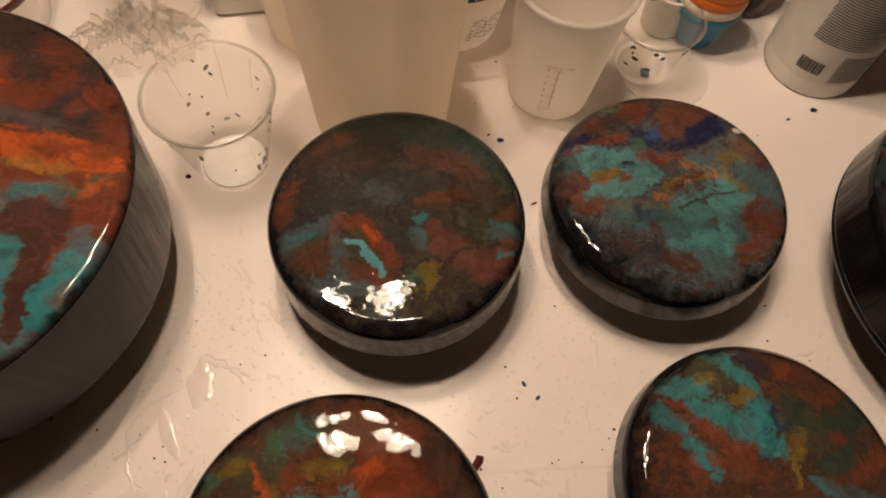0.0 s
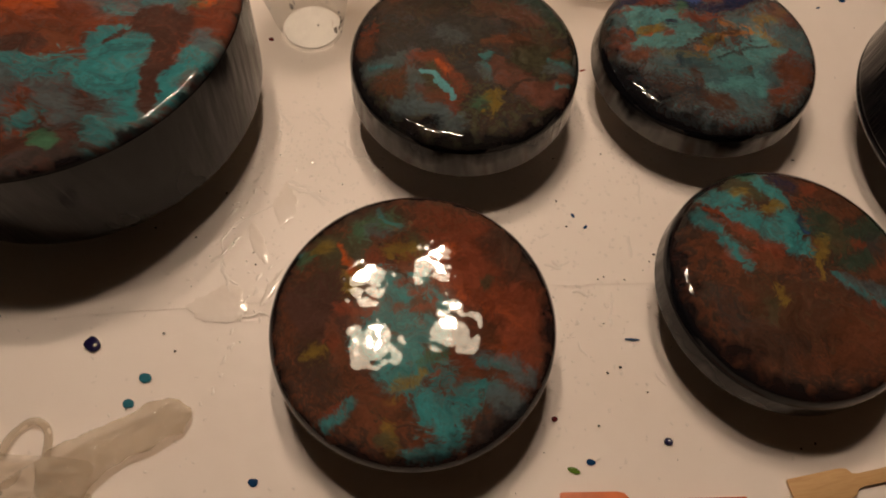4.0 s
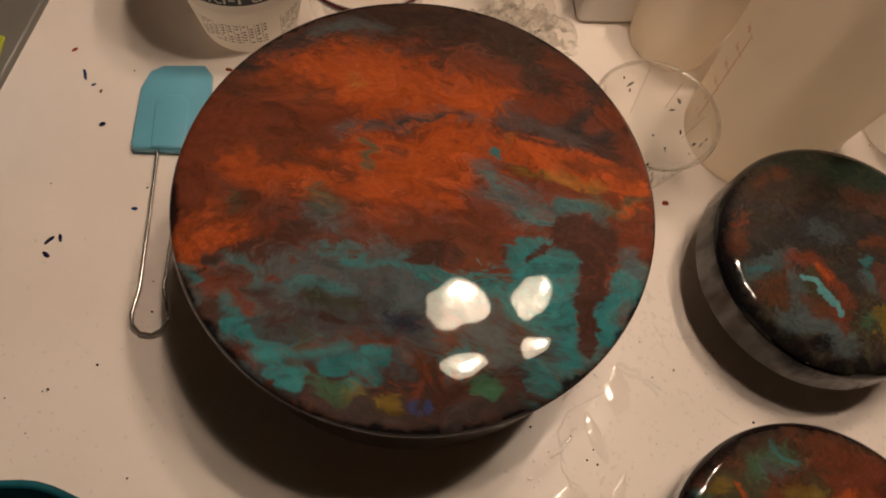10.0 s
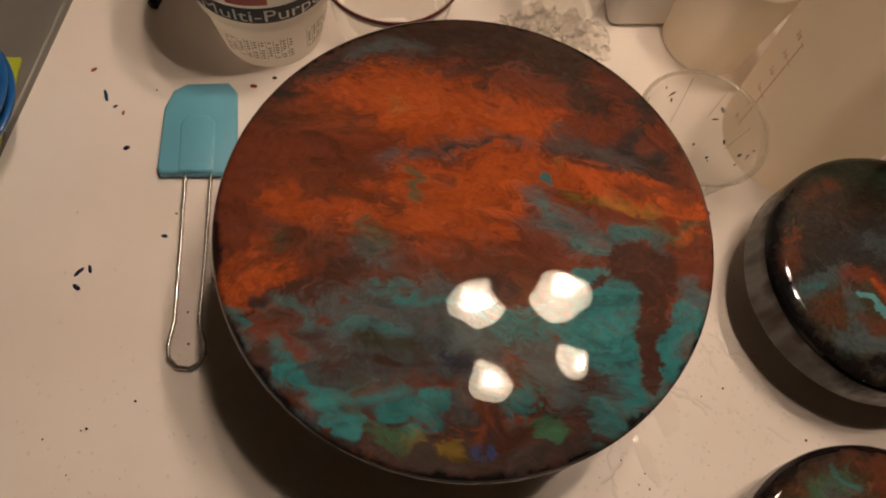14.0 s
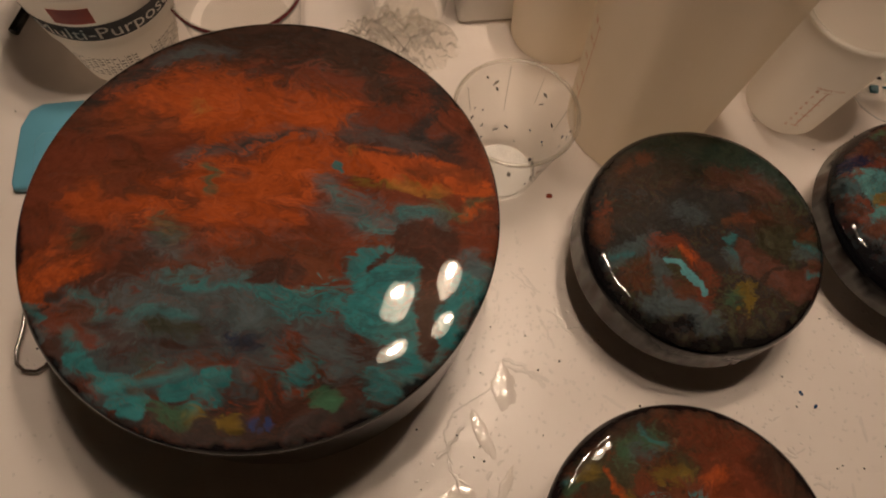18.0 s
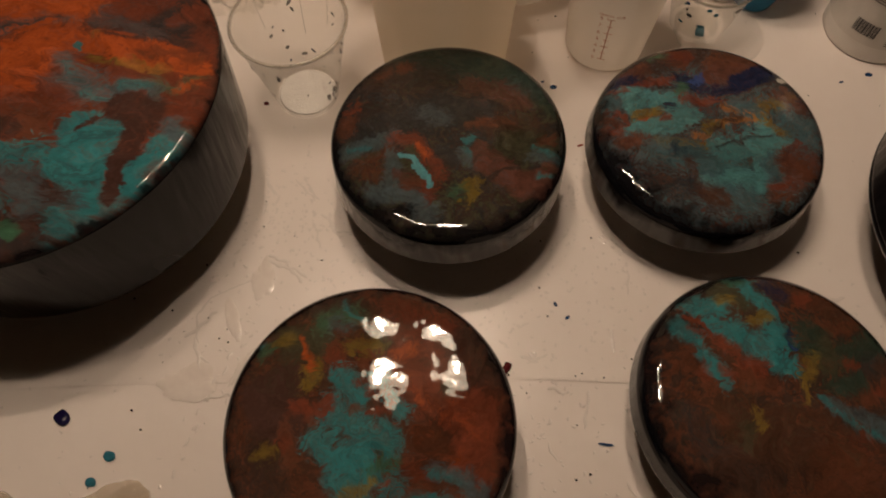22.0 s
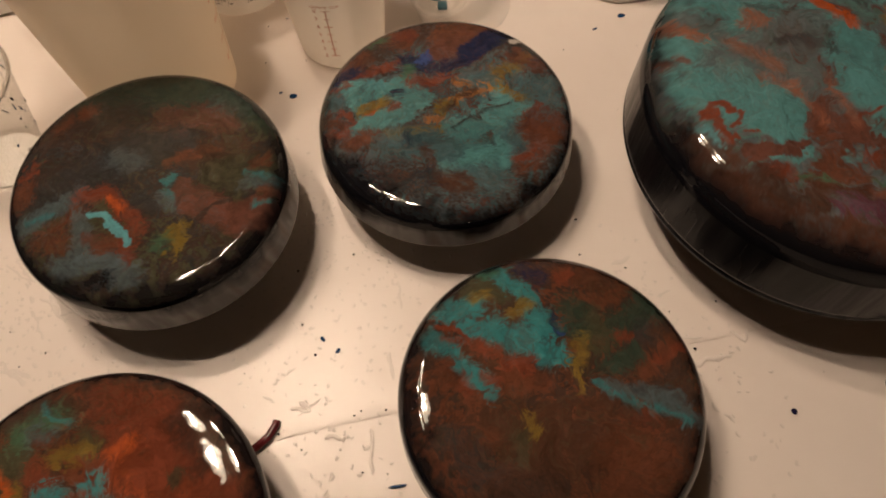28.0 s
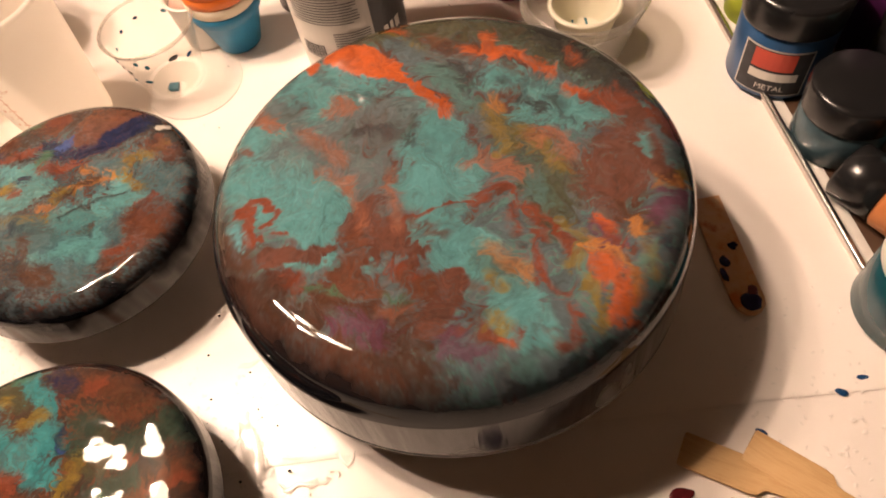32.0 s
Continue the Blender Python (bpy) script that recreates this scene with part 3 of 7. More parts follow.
STROKES_B0 = (("g", 0.234, 0.9, -0.43, 0.72, -0.04, 0.82, 0.39, 0.79), ("m", 0.172, 0.8, -0.71, 0.43, -0.27, 0.53), ("w", 0.134, 0.9, 0.14, 0.47, 0.36, 0.49, 0.52, 0.46), ("s", 0.1, 0.6, 0.52, 0.67, 0.75, 0.55), ("g", 0.136, 0.8, 0.56, 0.74, 0.88, 0.44), ("m", 0.138, 0.9, -0.77, -0.02, -0.49, 0.07), ("d", 0.165, 0.9, -0.71, -0.17, -0.33, 0.07, -0.03, 0.23, 0.22, 0.25), ("u", 0.047, 0.9, -0.53, 0.57, -0.44, 0.62), ("u", 0.041, 0.7, -0.7, 0.46, -0.64, 0.52), ("r", 0.045, 0.9, -0.87, 0.05, -0.8, 0.13), ("u", 0.072, 0.9, -0.88, -0.17, -0.86, -0.06), ("s", 0.071, 0.6, -0.21, 0.15, -0.05, 0.12), ("c", 0.107, 0.8, 0.35, 0.13, 0.67, 0.23),)
STROKES_B1 = (("u", 0.038, 0.9, 0.15, 0.09, 0.29, 0.16, 0.49, 0.18), ("v", 0.104, 0.8, 0.67, 0.05, 0.87, 0.01), ("s", 0.075, 0.9, -0.79, -0.38, -0.64, -0.25, -0.42, -0.14), ("t", 0.021, 0.7, -0.76, -0.33, -0.63, -0.28), ("u", 0.088, 0.9, -0.65, -0.49, -0.5, -0.51), ("u", 0.058, 0.9, -0.59, -0.38, -0.42, -0.29), ("r", 0.064, 0.95, -0.42, -0.15, -0.26, -0.13), ("r", 0.062, 0.95, -0.18, -0.18, -0.07, -0.32, -0, -0.44), ("o", 0.032, 0.8, -0.22, -0.18, -0.13, -0.27), ("s", 0.091, 0.9, -0.46, -0.69, -0.26, -0.64, -0.1, -0.67), ("s", 0.067, 0.9, -0.41, -0.32, -0.36, -0.47, -0.37, -0.6), ("u", 0.081, 0.95, -0.21, -0.57, -0.05, -0.5), ("w", 0.046, 0.9, -0.33, -0.48, -0.27, -0.5),)
STROKES_B2 = (("r", 0.055, 0.95, -0.06, -0.57, -0.04, -0.71), ("l", 0.023, 1, -0.34, -0.3, -0.24, -0.3, -0.16, -0.38, -0.09, -0.47, -0.05, -0.55), ("l", 0.036, 1, -0.21, -0.38, -0.12, -0.45), ("s", 0.068, 0.9, -0.12, -0.77, 0.04, -0.8), ("d", 0.072, 0.9, -0.01, -0.19, 0.09, -0.31), ("s", 0.057, 0.9, 0.15, -0.18, 0.24, -0.3), ("t", 0.032, 0.9, 0.15, -0.07, 0.2, -0.02), ("t", 0.026, 0.8, 0.15, -0.14, 0.22, -0.21), ("v", 0.093, 0.9, 0.49, -0.03, 0.66, -0.1), ("w", 0.077, 1, 0.27, -0.12, 0.34, -0.28), ("w", 0.127, 1, 0.37, -0.23, 0.52, -0.32), ("w", 0.139, 1, 0.67, -0.39, 0.85, -0.35), ("w", 0.075, 0.9, 0.91, -0.38, 0.95, -0.34),)
STROKES_B3 = (("m", 0.018, 1, 0.41, -0.4, 0.47, -0.32, 0.56, -0.27, 0.65, -0.25), ("y", 0.045, 0.9, 0.22, -0.5, 0.32, -0.45), ("y", 0.055, 0.9, 0.27, -0.6, 0.29, -0.56), ("e", 0.05, 0.7, 0.15, -0.58, 0.17, -0.54), ("s", 0.066, 0.8, 0.75, -0.1, 1, -0.13), ("u", 0.042, 0.9, 0.77, 0.05, 0.89, 0.1), ("u", 0.041, 0.8, 0.85, -0.18, 0.97, -0.19), ("t", 0.018, 0.9, 0.8, -0.29, 0.92, -0.26), ("t", 0.018, 0.7, 0.73, -0.01, 0.99, -0.08), ("k", 0.059, 0.9, -0.26, -0.84, -0.15, -0.8),)
STROKES_B = STROKES_B0 + STROKES_B1 + STROKES_B2 + STROKES_B3
STROKES_C0 = (("m", 0.234, 0.95, -0.74, 0.6, -0.36, 0.84, 0.11, 0.88, 0.42, 0.76), ("u", 0.088, 0.9, -0.51, 0.79, -0.29, 0.69), ("r", 0.065, 0.8, -0.4, 0.77, -0.24, 0.78), ("u", 0.139, 0.9, 0.07, 0.73, 0.31, 0.82), ("w", 0.153, 0.95, 0.03, 0.59, 0.18, 0.59), ("u", 0.087, 0.9, -0.77, 0.46, -0.63, 0.54), ("e", 0.036, 0.8, -0.54, 0.67, -0.45, 0.76), ("n", 0.075, 0.95, -0.9, 0.34, -0.68, 0.4), ("r", 0.046, 0.9, -0.65, 0.36, -0.46, 0.44, -0.36, 0.48), ("n", 0.085, 0.95, -0.26, 0.5, -0.08, 0.43), ("b", 0.046, 0.9, -0.16, 0.49, -0.11, 0.55), ("n", 0.097, 1, 0.23, 0.54, 0.37, 0.67, 0.57, 0.76), ("n", 0.067, 0.95, 0.05, 0.42, 0.2, 0.47),)
STROKES_C1 = (("d", 0.1, 0.9, 0.62, 0.64, 0.78, 0.52), ("x", 0.106, 1, -0.64, 0.23, -0.43, 0.2, -0.27, 0.23), ("x", 0.083, 1, -0.75, 0.26, -0.66, 0.1), ("x", 0.092, 1, -0.6, -0.09, -0.32, -0.03), ("x", 0.082, 1, -0.31, 0.03, -0.16, 0.11), ("x", 0.065, 0.95, -0.74, -0.14, -0.58, -0.15), ("l", 0.039, 0.8, -0.59, 0.27, -0.48, 0.25), ("n", 0.028, 0.9, -0.45, 0.14, -0.32, 0.19), ("y", 0.05, 0.9, -0.64, 0.03, -0.5, 0.08), ("o", 0.022, 0.9, -0.61, 0.01, -0.57, 0.02), ("r", 0.033, 0.9, -0.43, 0.02, -0.37, 0.04), ("r", 0.04, 0.9, -0.86, 0.23, -0.78, 0.29), ("q", 0.078, 0.9, -0.92, 0.14, -0.84, 0.12), ("u", 0.055, 0.9, -0.94, -0.05, -0.83, -0.09),)
STROKES_C2 = (("r", 0.027, 0.9, -0.81, 0, -0.77, 0.03, -0.71, -0.07, -0.78, -0.11), ("r", 0.049, 0.9, -0.92, -0.22, -0.77, -0.17), ("u", 0.059, 0.9, -0.75, -0.29, -0.56, -0.21), ("r", 0.05, 0.9, -0.22, 0.27, -0.1, 0.23), ("r", 0.045, 0.9, -0.05, 0.28, 0.04, 0.32), ("r", 0.033, 0.9, 0.1, 0.29, 0.36, 0.35), ("e", 0.039, 0.8, -0.26, 0.43, -0.27, 0.32), ("y", 0.048, 0.9, -0.45, -0.2, -0.23, -0.2, -0.04, -0.2), ("a", 0.043, 0.9, -0.16, -0.08, -0.04, -0.11), ("y", 0.043, 0.9, -0.06, -0.01, 0.08, 0.07), ("a", 0.043, 0.9, 0.08, 0.07, 0.22, 0.14, 0.36, 0.19, 0.41, 0.26), ("y", 0.048, 0.9, 0.41, 0.19, 0.51, 0.1, 0.63, 0.04), ("a", 0.027, 0.9, 0.1, 0.23, 0.22, 0.21),)
STROKES_C3 = (("y", 0.05, 0.8, 0.4, 0.29, 0.54, 0.36, 0.68, 0.47), ("m", 0.022, 0.9, -0.01, -0.02, 0.12, 0.1, 0.24, 0.18), ("q", 0.071, 0.9, 0.2, 0.3, 0.35, 0.27), ("q", 0.091, 0.9, 0.6, 0.24, 0.79, 0.19), ("x", 0.048, 0.9, 0.41, 0.1, 0.47, 0.04), ("q", 0.078, 0.9, 0.7, 0.06, 0.84, 0.01), ("w", 0.082, 0.9, 0.58, 0.5, 0.78, 0.38), ("x", 0.125, 0.95, 0.09, -0.19, 0.29, -0.17, 0.43, -0.09), ("x", 0.136, 0.95, 0.15, -0.43, 0.36, -0.43), ("x", 0.068, 0.95, 0.47, -0.06, 0.62, -0.05), ("x", 0.095, 0.9, -0.01, -0.5, 0.13, -0.53), ("x", 0.1, 0.9, 0.4, -0.27, 0.37, -0.51), ("d", 0.019, 0.9, 0.05, -0.2, 0.19, -0.11, 0.33, -0.04, 0.48, 0.01),)
STROKES_C4 = (("d", 0.016, 0.8, 0.21, -0.32, 0.3, -0.25, 0.33, -0.37), ("q", 0.145, 0.9, -0.41, -0.29, -0.17, -0.32), ("n", 0.057, 0.6, -0.27, -0.27, -0.16, -0.29), ("q", 0.123, 0.9, -0.12, -0.32, -0.01, -0.4), ("c", 0.056, 0.9, -0.17, -0.38, -0.12, -0.57), ("r", 0.031, 0.9, 0.62, -0.08, 0.74, -0.03), ("w", 0.142, 0.95, 0.71, -0.18, 0.85, -0.24), ("u", 0.086, 0.9, 0.62, -0.26, 0.76, -0.3), ("w", 0.09, 0.9, 0.65, -0.42, 0.72, -0.41), ("r", 0.055, 0.9, 0.53, -0.47, 0.61, -0.43), ("q", 0.066, 0.8, 0.48, -0.26, 0.54, -0.39), ("d", 0.139, 0.9, -0.46, -0.6, -0.22, -0.69), ("q", 0.118, 0.9, 0.17, -0.65, 0.33, -0.68), ("c", 0.089, 0.9, -0.01, -0.69, 0.1, -0.7),)
# the closing "i" stroke paints a bubble's highlight into the colour
STROKES_C5 = (("u", 0.044, 0.9, 0.5, -0.59, 0.65, -0.57), ("k", 0.15, 0.9, -0.75, -0.57, -0.63, -0.78), ("i", 0.026, 1, 0.58, 0.65, 0.63, 0.67),)
STROKES_C = STROKES_C0 + STROKES_C1 + STROKES_C2 + STROKES_C3 + STROKES_C4 + STROKES_C5
STROKES_D0 = (("r", 0.30, 0.9, 0.25, 0.50, 0.55, 0.15, 0.60, -0.15), ("o", 0.10, 0.7, 0.20, 0.45, 0.45, 0.25), ("o", 0.06, 0.7, 0.35, 0.0, 0.62, -0.12), ("o", 0.05, 0.6, 0.55, 0.30, 0.72, 0.05), ("r", 0.149, 0.9, 0.33, 0.4, 0.54, 0.26), ("r", 0.127, 0.9, -0, 0.79, 0.31, 0.74), ("c", 0.128, 0.9, 0.3, -0, 0.48, -0.06), ("r", 0.114, 0.9, 0.69, 0.28, 0.82, 0.1), ("m", 0.12, 0.8, 0.54, 0.68, 0.73, 0.45), ("m", 0.112, 0.9, -0.67, -0.28, -0.51, -0.48), ("j", 0.174, 1, -0.71, 0.03, -0.6, -0.09), ("j", 0.111, 1, -0.62, 0.19, -0.65, -0.12), ("v", 0.119, 0.95, -0.65, 0.45, -0.45, 0.48), ("e", 0.082, 0.8, -0.43, 0.65, -0.28, 0.72), ("m", 0.106, 0.9, -0.59, 0.73, -0.37, 0.84), ("s", 0.056, 0.8, -0.35, 0.62, -0.3, 0.61), ("r", 0.078, 0.9, -0.33, 0.4, -0.26, 0.32), ("y", 0.053, 0.9, -0.46, 0.3, -0.45, 0.17), ("y", 0.039, 0.8, -0.72, 0.44, -0.68, 0.47),)
STROKES_D1 = (("o", 0.021, 0.95, -0.59, 0.46, -0.5, 0.34, -0.47, 0.29), ("e", 0.038, 0.8, -0.84, 0.33, -0.8, 0.36), ("t", 0.017, 0.9, -0.87, 0.36, -0.84, 0.37), ("t", 0.03, 0.7, -0.32, 0.76, -0.22, 0.68), ("v", 0.062, 0.9, -0.08, 0.61, 0.02, 0.48), ("y", 0.055, 0.8, -0.2, 0.5, -0.07, 0.52), ("r", 0.078, 0.95, 0.14, 0.56, 0.07, 0.45), ("o", 0.046, 0.8, 0.09, 0.49, 0.17, 0.55), ("r", 0.095, 0.8, 0.3, 0.4, 0.45, 0.33), ("v", 0.036, 0.8, 0.46, 0.33, 0.49, 0.36), ("r", 0.088, 0.8, 0.67, -0.04, 0.79, -0.17), ("t", 0.088, 0.97, -0.24, 0.25, -0.12, 0.17), ("t", 0.113, 0.97, -0.26, -0, -0.09, -0.01), ("t", 0.129, 0.97, -0.07, -0.21, 0.1, -0.11),)
STROKES_D2 = (("t", 0.091, 0.97, -0.32, -0.17, -0.18, -0.3), ("t", 0.059, 0.97, 0.1, 0.21, 0.19, 0.13), ("t", 0.053, 0.9, -0.03, 0.31, 0.01, 0.34), ("r", 0.018, 0.95, -0.05, 0.19, 0.06, 0.24, 0.13, 0.19), ("r", 0.02, 0.95, -0, 0.07, 0.11, 0.11, 0.13, 0.17), ("r", 0.02, 0.9, -0.14, 0.22, -0.03, 0.29), ("u", 0.036, 0.9, -0.13, 0.05, -0.1, 0.07), ("r", 0.052, 0.95, -0.51, 0, -0.31, 0.04), ("u", 0.057, 0.9, -0.53, -0.15, -0.41, -0.33), ("r", 0.031, 0.9, -0.53, -0.21, -0.49, -0.26), ("y", 0.05, 0.9, -0.65, -0.36, -0.57, -0.32), ("t", 0.107, 0.95, -0.09, -0.43, 0.07, -0.34), ("e", 0.048, 0.8, 0.09, -0.3, 0.23, -0.23), ("t", 0.096, 0.95, 0.28, -0.38, 0.42, -0.47),)
STROKES_D3 = (("t", 0.102, 0.95, 0.12, -0.58, 0.29, -0.62), ("y", 0.026, 0.9, -0.07, -0.5, 0.07, -0.44, 0.12, -0.36), ("y", 0.032, 0.8, -0.08, -0.6, -0.05, -0.58), ("r", 0.018, 0.9, 0.3, -0.45, 0.39, -0.36), ("r", 0.026, 0.9, 0.18, -0.39, 0.22, -0.37), ("s", 0.062, 0.9, 0.5, -0.24, 0.7, -0.25), ("c", 0.061, 0.9, 0.51, -0.38, 0.61, -0.33), ("t", 0.022, 0.7, 0.45, -0.24, 0.62, -0.26, 0.76, -0.32), ("s", 0.054, 0.9, 0.76, -0.31, 0.82, -0.31), ("u", 0.065, 0.8, -0.25, -0.52, -0.1, -0.61), ("r", 0.026, 0.9, -0.44, -0.72, -0.39, -0.65, -0.33, -0.67), ("t", 0.033, 0.9, -0.46, -0.8, -0.36, -0.7, -0.3, -0.63), ("u", 0.062, 0.9, -0.28, -0.71, -0.22, -0.68),)
STROKES_D4 = (("y", 0.046, 0.8, -0.06, -0.76, 0, -0.89), ("v", 0.046, 0.8, -0.08, -0.84, -0.03, -0.86), ("t", 0.063, 0.95, 0.14, -0.63, 0.17, -0.54), ("t", 0.075, 0.95, 0.24, -0.68, 0.34, -0.76), ("t", 0.07, 0.9, 0.45, -0.42, 0.59, -0.42), ("s", 0.069, 0.9, 0.6, -0.46, 0.79, -0.52), ("t", 0.047, 0.8, 0.41, -0.59, 0.47, -0.56), ("u", 0.034, 0.9, 0.35, -0.41, 0.47, -0.36), ("d", 0.086, 0.8, 0.54, -0.7, 0.74, -0.6), ("t", 0.049, 0.9, 0.11, -0.9, 0.29, -0.85),)
STROKES_D = STROKES_D0 + STROKES_D1 + STROKES_D2 + STROKES_D3 + STROKES_D4
STROKES_E0 = (("c", 0.155, 0.9, -0.34, -0.21, -0.03, -0.21), ("c", 0.15, 0.9, -0.13, -0.42, 0.25, -0.38), ("u", 0.148, 0.8, 0.36, -0.36, 0.58, -0.41), ("u", 0.138, 0.8, 0.29, -0.6, 0.51, -0.57), ("m", 0.147, 0.8, -0.38, -0.57, -0.22, -0.66), ("u", 0.072, 0.6, -0.07, -0.68, 0.08, -0.74), ("v", 0.097, 0.95, -0.48, 0.74, -0.3, 0.68), ("t", 0.088, 0.97, -0.67, 0.58, -0.48, 0.56), ("t", 0.067, 0.97, -0.32, 0.87, -0.22, 0.74, -0.08, 0.65), ("t", 0.113, 0.97, -0.33, 0.39, -0.11, 0.33), ("t", 0.089, 0.97, -0.08, 0.51, 0.01, 0.43), ("t", 0.082, 0.97, -0.54, 0.42, -0.36, 0.44), ("t", 0.07, 0.97, -0.03, 0.25, 0.07, 0.21), ("t", 0.073, 0.95, -0.78, 0.38, -0.63, 0.31),)
STROKES_E1 = (("t", 0.062, 0.95, -0.58, 0.19, -0.44, 0.06), ("t", 0.032, 0.9, -0.44, -0.01, -0.4, -0.03), ("y", 0.056, 0.9, -0.22, 0.54, -0.12, 0.59), ("y", 0.04, 0.8, -0.45, 0.64, -0.4, 0.66), ("e", 0.041, 0.8, -0.38, 0.86, -0.34, 0.88), ("r", 0.017, 1, -0.74, 0.47, -0.61, 0.44, -0.51, 0.35), ("r", 0.017, 0.9, -0.7, 0.39, -0.6, 0.37, -0.51, 0.32), ("r", 0.046, 0.95, -0.44, 0.32, -0.34, 0.28), ("u", 0.077, 0.95, -0.3, 0.08, -0.05, 0.07), ("r", 0.062, 0.95, -0.3, 0.21, -0.16, 0.18), ("r", 0.033, 0.9, -0.45, 0.11, -0.36, 0.07), ("n", 0.058, 0.8, -0.11, 0.85, -0.01, 0.8), ("u", 0.075, 0.9, 0.15, 0.83, 0.32, 0.79), ("r", 0.04, 0.9, 0.11, 0.77, 0.2, 0.82),)
STROKES_E2 = (("c", 0.074, 0.8, 0.36, 0.76, 0.44, 0.74), ("g", 0.1, 0.95, 0.16, 0.55, 0.21, 0.41), ("n", 0.029, 0.9, 0.05, 0.5, 0.07, 0.39), ("b", 0.019, 0.9, 0.06, 0.41, 0.08, 0.38), ("g", 0.1, 0.9, 0.41, 0.39, 0.72, 0.52), ("u", 0.047, 0.9, 0.32, 0.6, 0.45, 0.6), ("d", 0.062, 0.8, 0.49, 0.22, 0.65, 0.38), ("g", 0.079, 0.9, 0.68, 0.6, 0.8, 0.48), ("r", 0.029, 0.9, 0.44, 0.34, 0.54, 0.32), ("v", 0.074, 0.9, 0.29, 0.47, 0.33, 0.3), ("y", 0.053, 0.8, 0.21, 0.33, 0.18, 0.18), ("y", 0.028, 0.9, 0.14, 0.15, 0.17, 0.01), ("c", 0.093, 0.8, 0.16, -0.08, 0.31, -0.13), ("u", 0.06, 0.9, 0.57, 0.1, 0.8, 0.26), ("r", 0.02, 0.9, 0.69, 0.2, 0.89, 0.25),)
STROKES_E3 = (("g", 0.069, 0.9, 0.36, 0.12, 0.45, 0.18, 0.54, 0.23), ("s", 0.059, 0.95, 0.34, -0, 0.54, -0.03, 0.76, -0.08), ("s", 0.056, 0.9, 0.72, -0.13, 0.86, -0.23), ("t", 0.019, 0.8, 0.27, 0.03, 0.42, -0.07, 0.61, -0.14, 0.82, -0.24), ("d", 0.019, 0.7, 0.5, -0.02, 0.76, -0.02), ("r", 0.037, 0.8, -0.58, 0.11, -0.56, 0.01), ("u", 0.054, 0.8, -0.71, 0.17, -0.64, 0.08), ("u", 0.051, 0.8, -0.48, -0.27, -0.42, -0.25), ("v", 0.051, 0.8, -0.28, -0.41, -0.25, -0.29), ("y", 0.043, 0.9, -0.19, -0.17, -0.16, -0.25), ("r", 0.042, 0.6, 0.43, -0.16, 0.55, -0.19), ("d", 0.092, 0.8, -0.64, -0.29, -0.51, -0.43),)
STROKES_E = STROKES_E0 + STROKES_E1 + STROKES_E2 + STROKES_E3
STROKES_F0 = (("v", 0.134, 0.95, -0.4, 0.81, -0.09, 0.85, 0.23, 0.78, 0.52, 0.61, 0.72, 0.45), ("d", 0.069, 0.9, 0.43, 0.73, 0.61, 0.53, 0.78, 0.35), ("x", 0.103, 0.95, -0.66, 0.54, -0.53, 0.5, -0.37, 0.45), ("x", 0.088, 0.9, -0.82, 0.52, -0.73, 0.44), ("x", 0.069, 1, -0.9, 0.26, -0.81, 0.19, -0.74, 0.22), ("x", 0.083, 0.9, -0.56, 0.36, -0.5, 0.26), ("x", 0.067, 1, -0.17, 0.37, -0.06, 0.26, 0.03, 0.19), ("x", 0.101, 1, -0.11, 0.11, 0.01, 0.07, 0.08, -0.02), ("x", 0.108, 1, -0.1, -0.09, 0.04, -0.1), ("x", 0.152, 1, -0.78, 0.01, -0.6, -0.06, -0.5, -0.18), ("x", 0.107, 1, -0.63, -0.17, -0.49, -0.26), ("x", 0.078, 0.9, -0.86, 0.04, -0.82, -0.05),)
STROKES_F1 = (("x", 0.053, 0.9, -0.39, -0.07, -0.4, -0.24), ("d", 0.025, 0.9, -0.62, 0.77, -0.53, 0.73), ("o", 0.039, 1, -0.66, 0.72, -0.51, 0.75, -0.36, 0.66, -0.23, 0.57), ("o", 0.048, 1, -0.52, 0.67, -0.38, 0.59, -0.23, 0.53), ("o", 0.03, 1, -0.64, 0.67, -0.6, 0.6), ("o", 0.023, 1, -0.23, 0.52, -0.12, 0.44, -0.04, 0.34), ("o", 0.038, 0.95, -0.06, 0.35, 0.01, 0.29), ("u", 0.041, 0.8, -0.08, 0.74, 0.02, 0.66, 0.15, 0.63), ("o", 0.034, 0.9, 0.1, 0.67, 0.22, 0.62, 0.35, 0.56, 0.46, 0.48), ("o", 0.029, 0.8, 0.17, 0.75, 0.22, 0.6), ("o", 0.026, 0.9, 0.51, 0.41, 0.59, 0.34, 0.68, 0.27), ("r", 0.051, 0.9, 0.61, 0.3, 0.75, 0.29),)
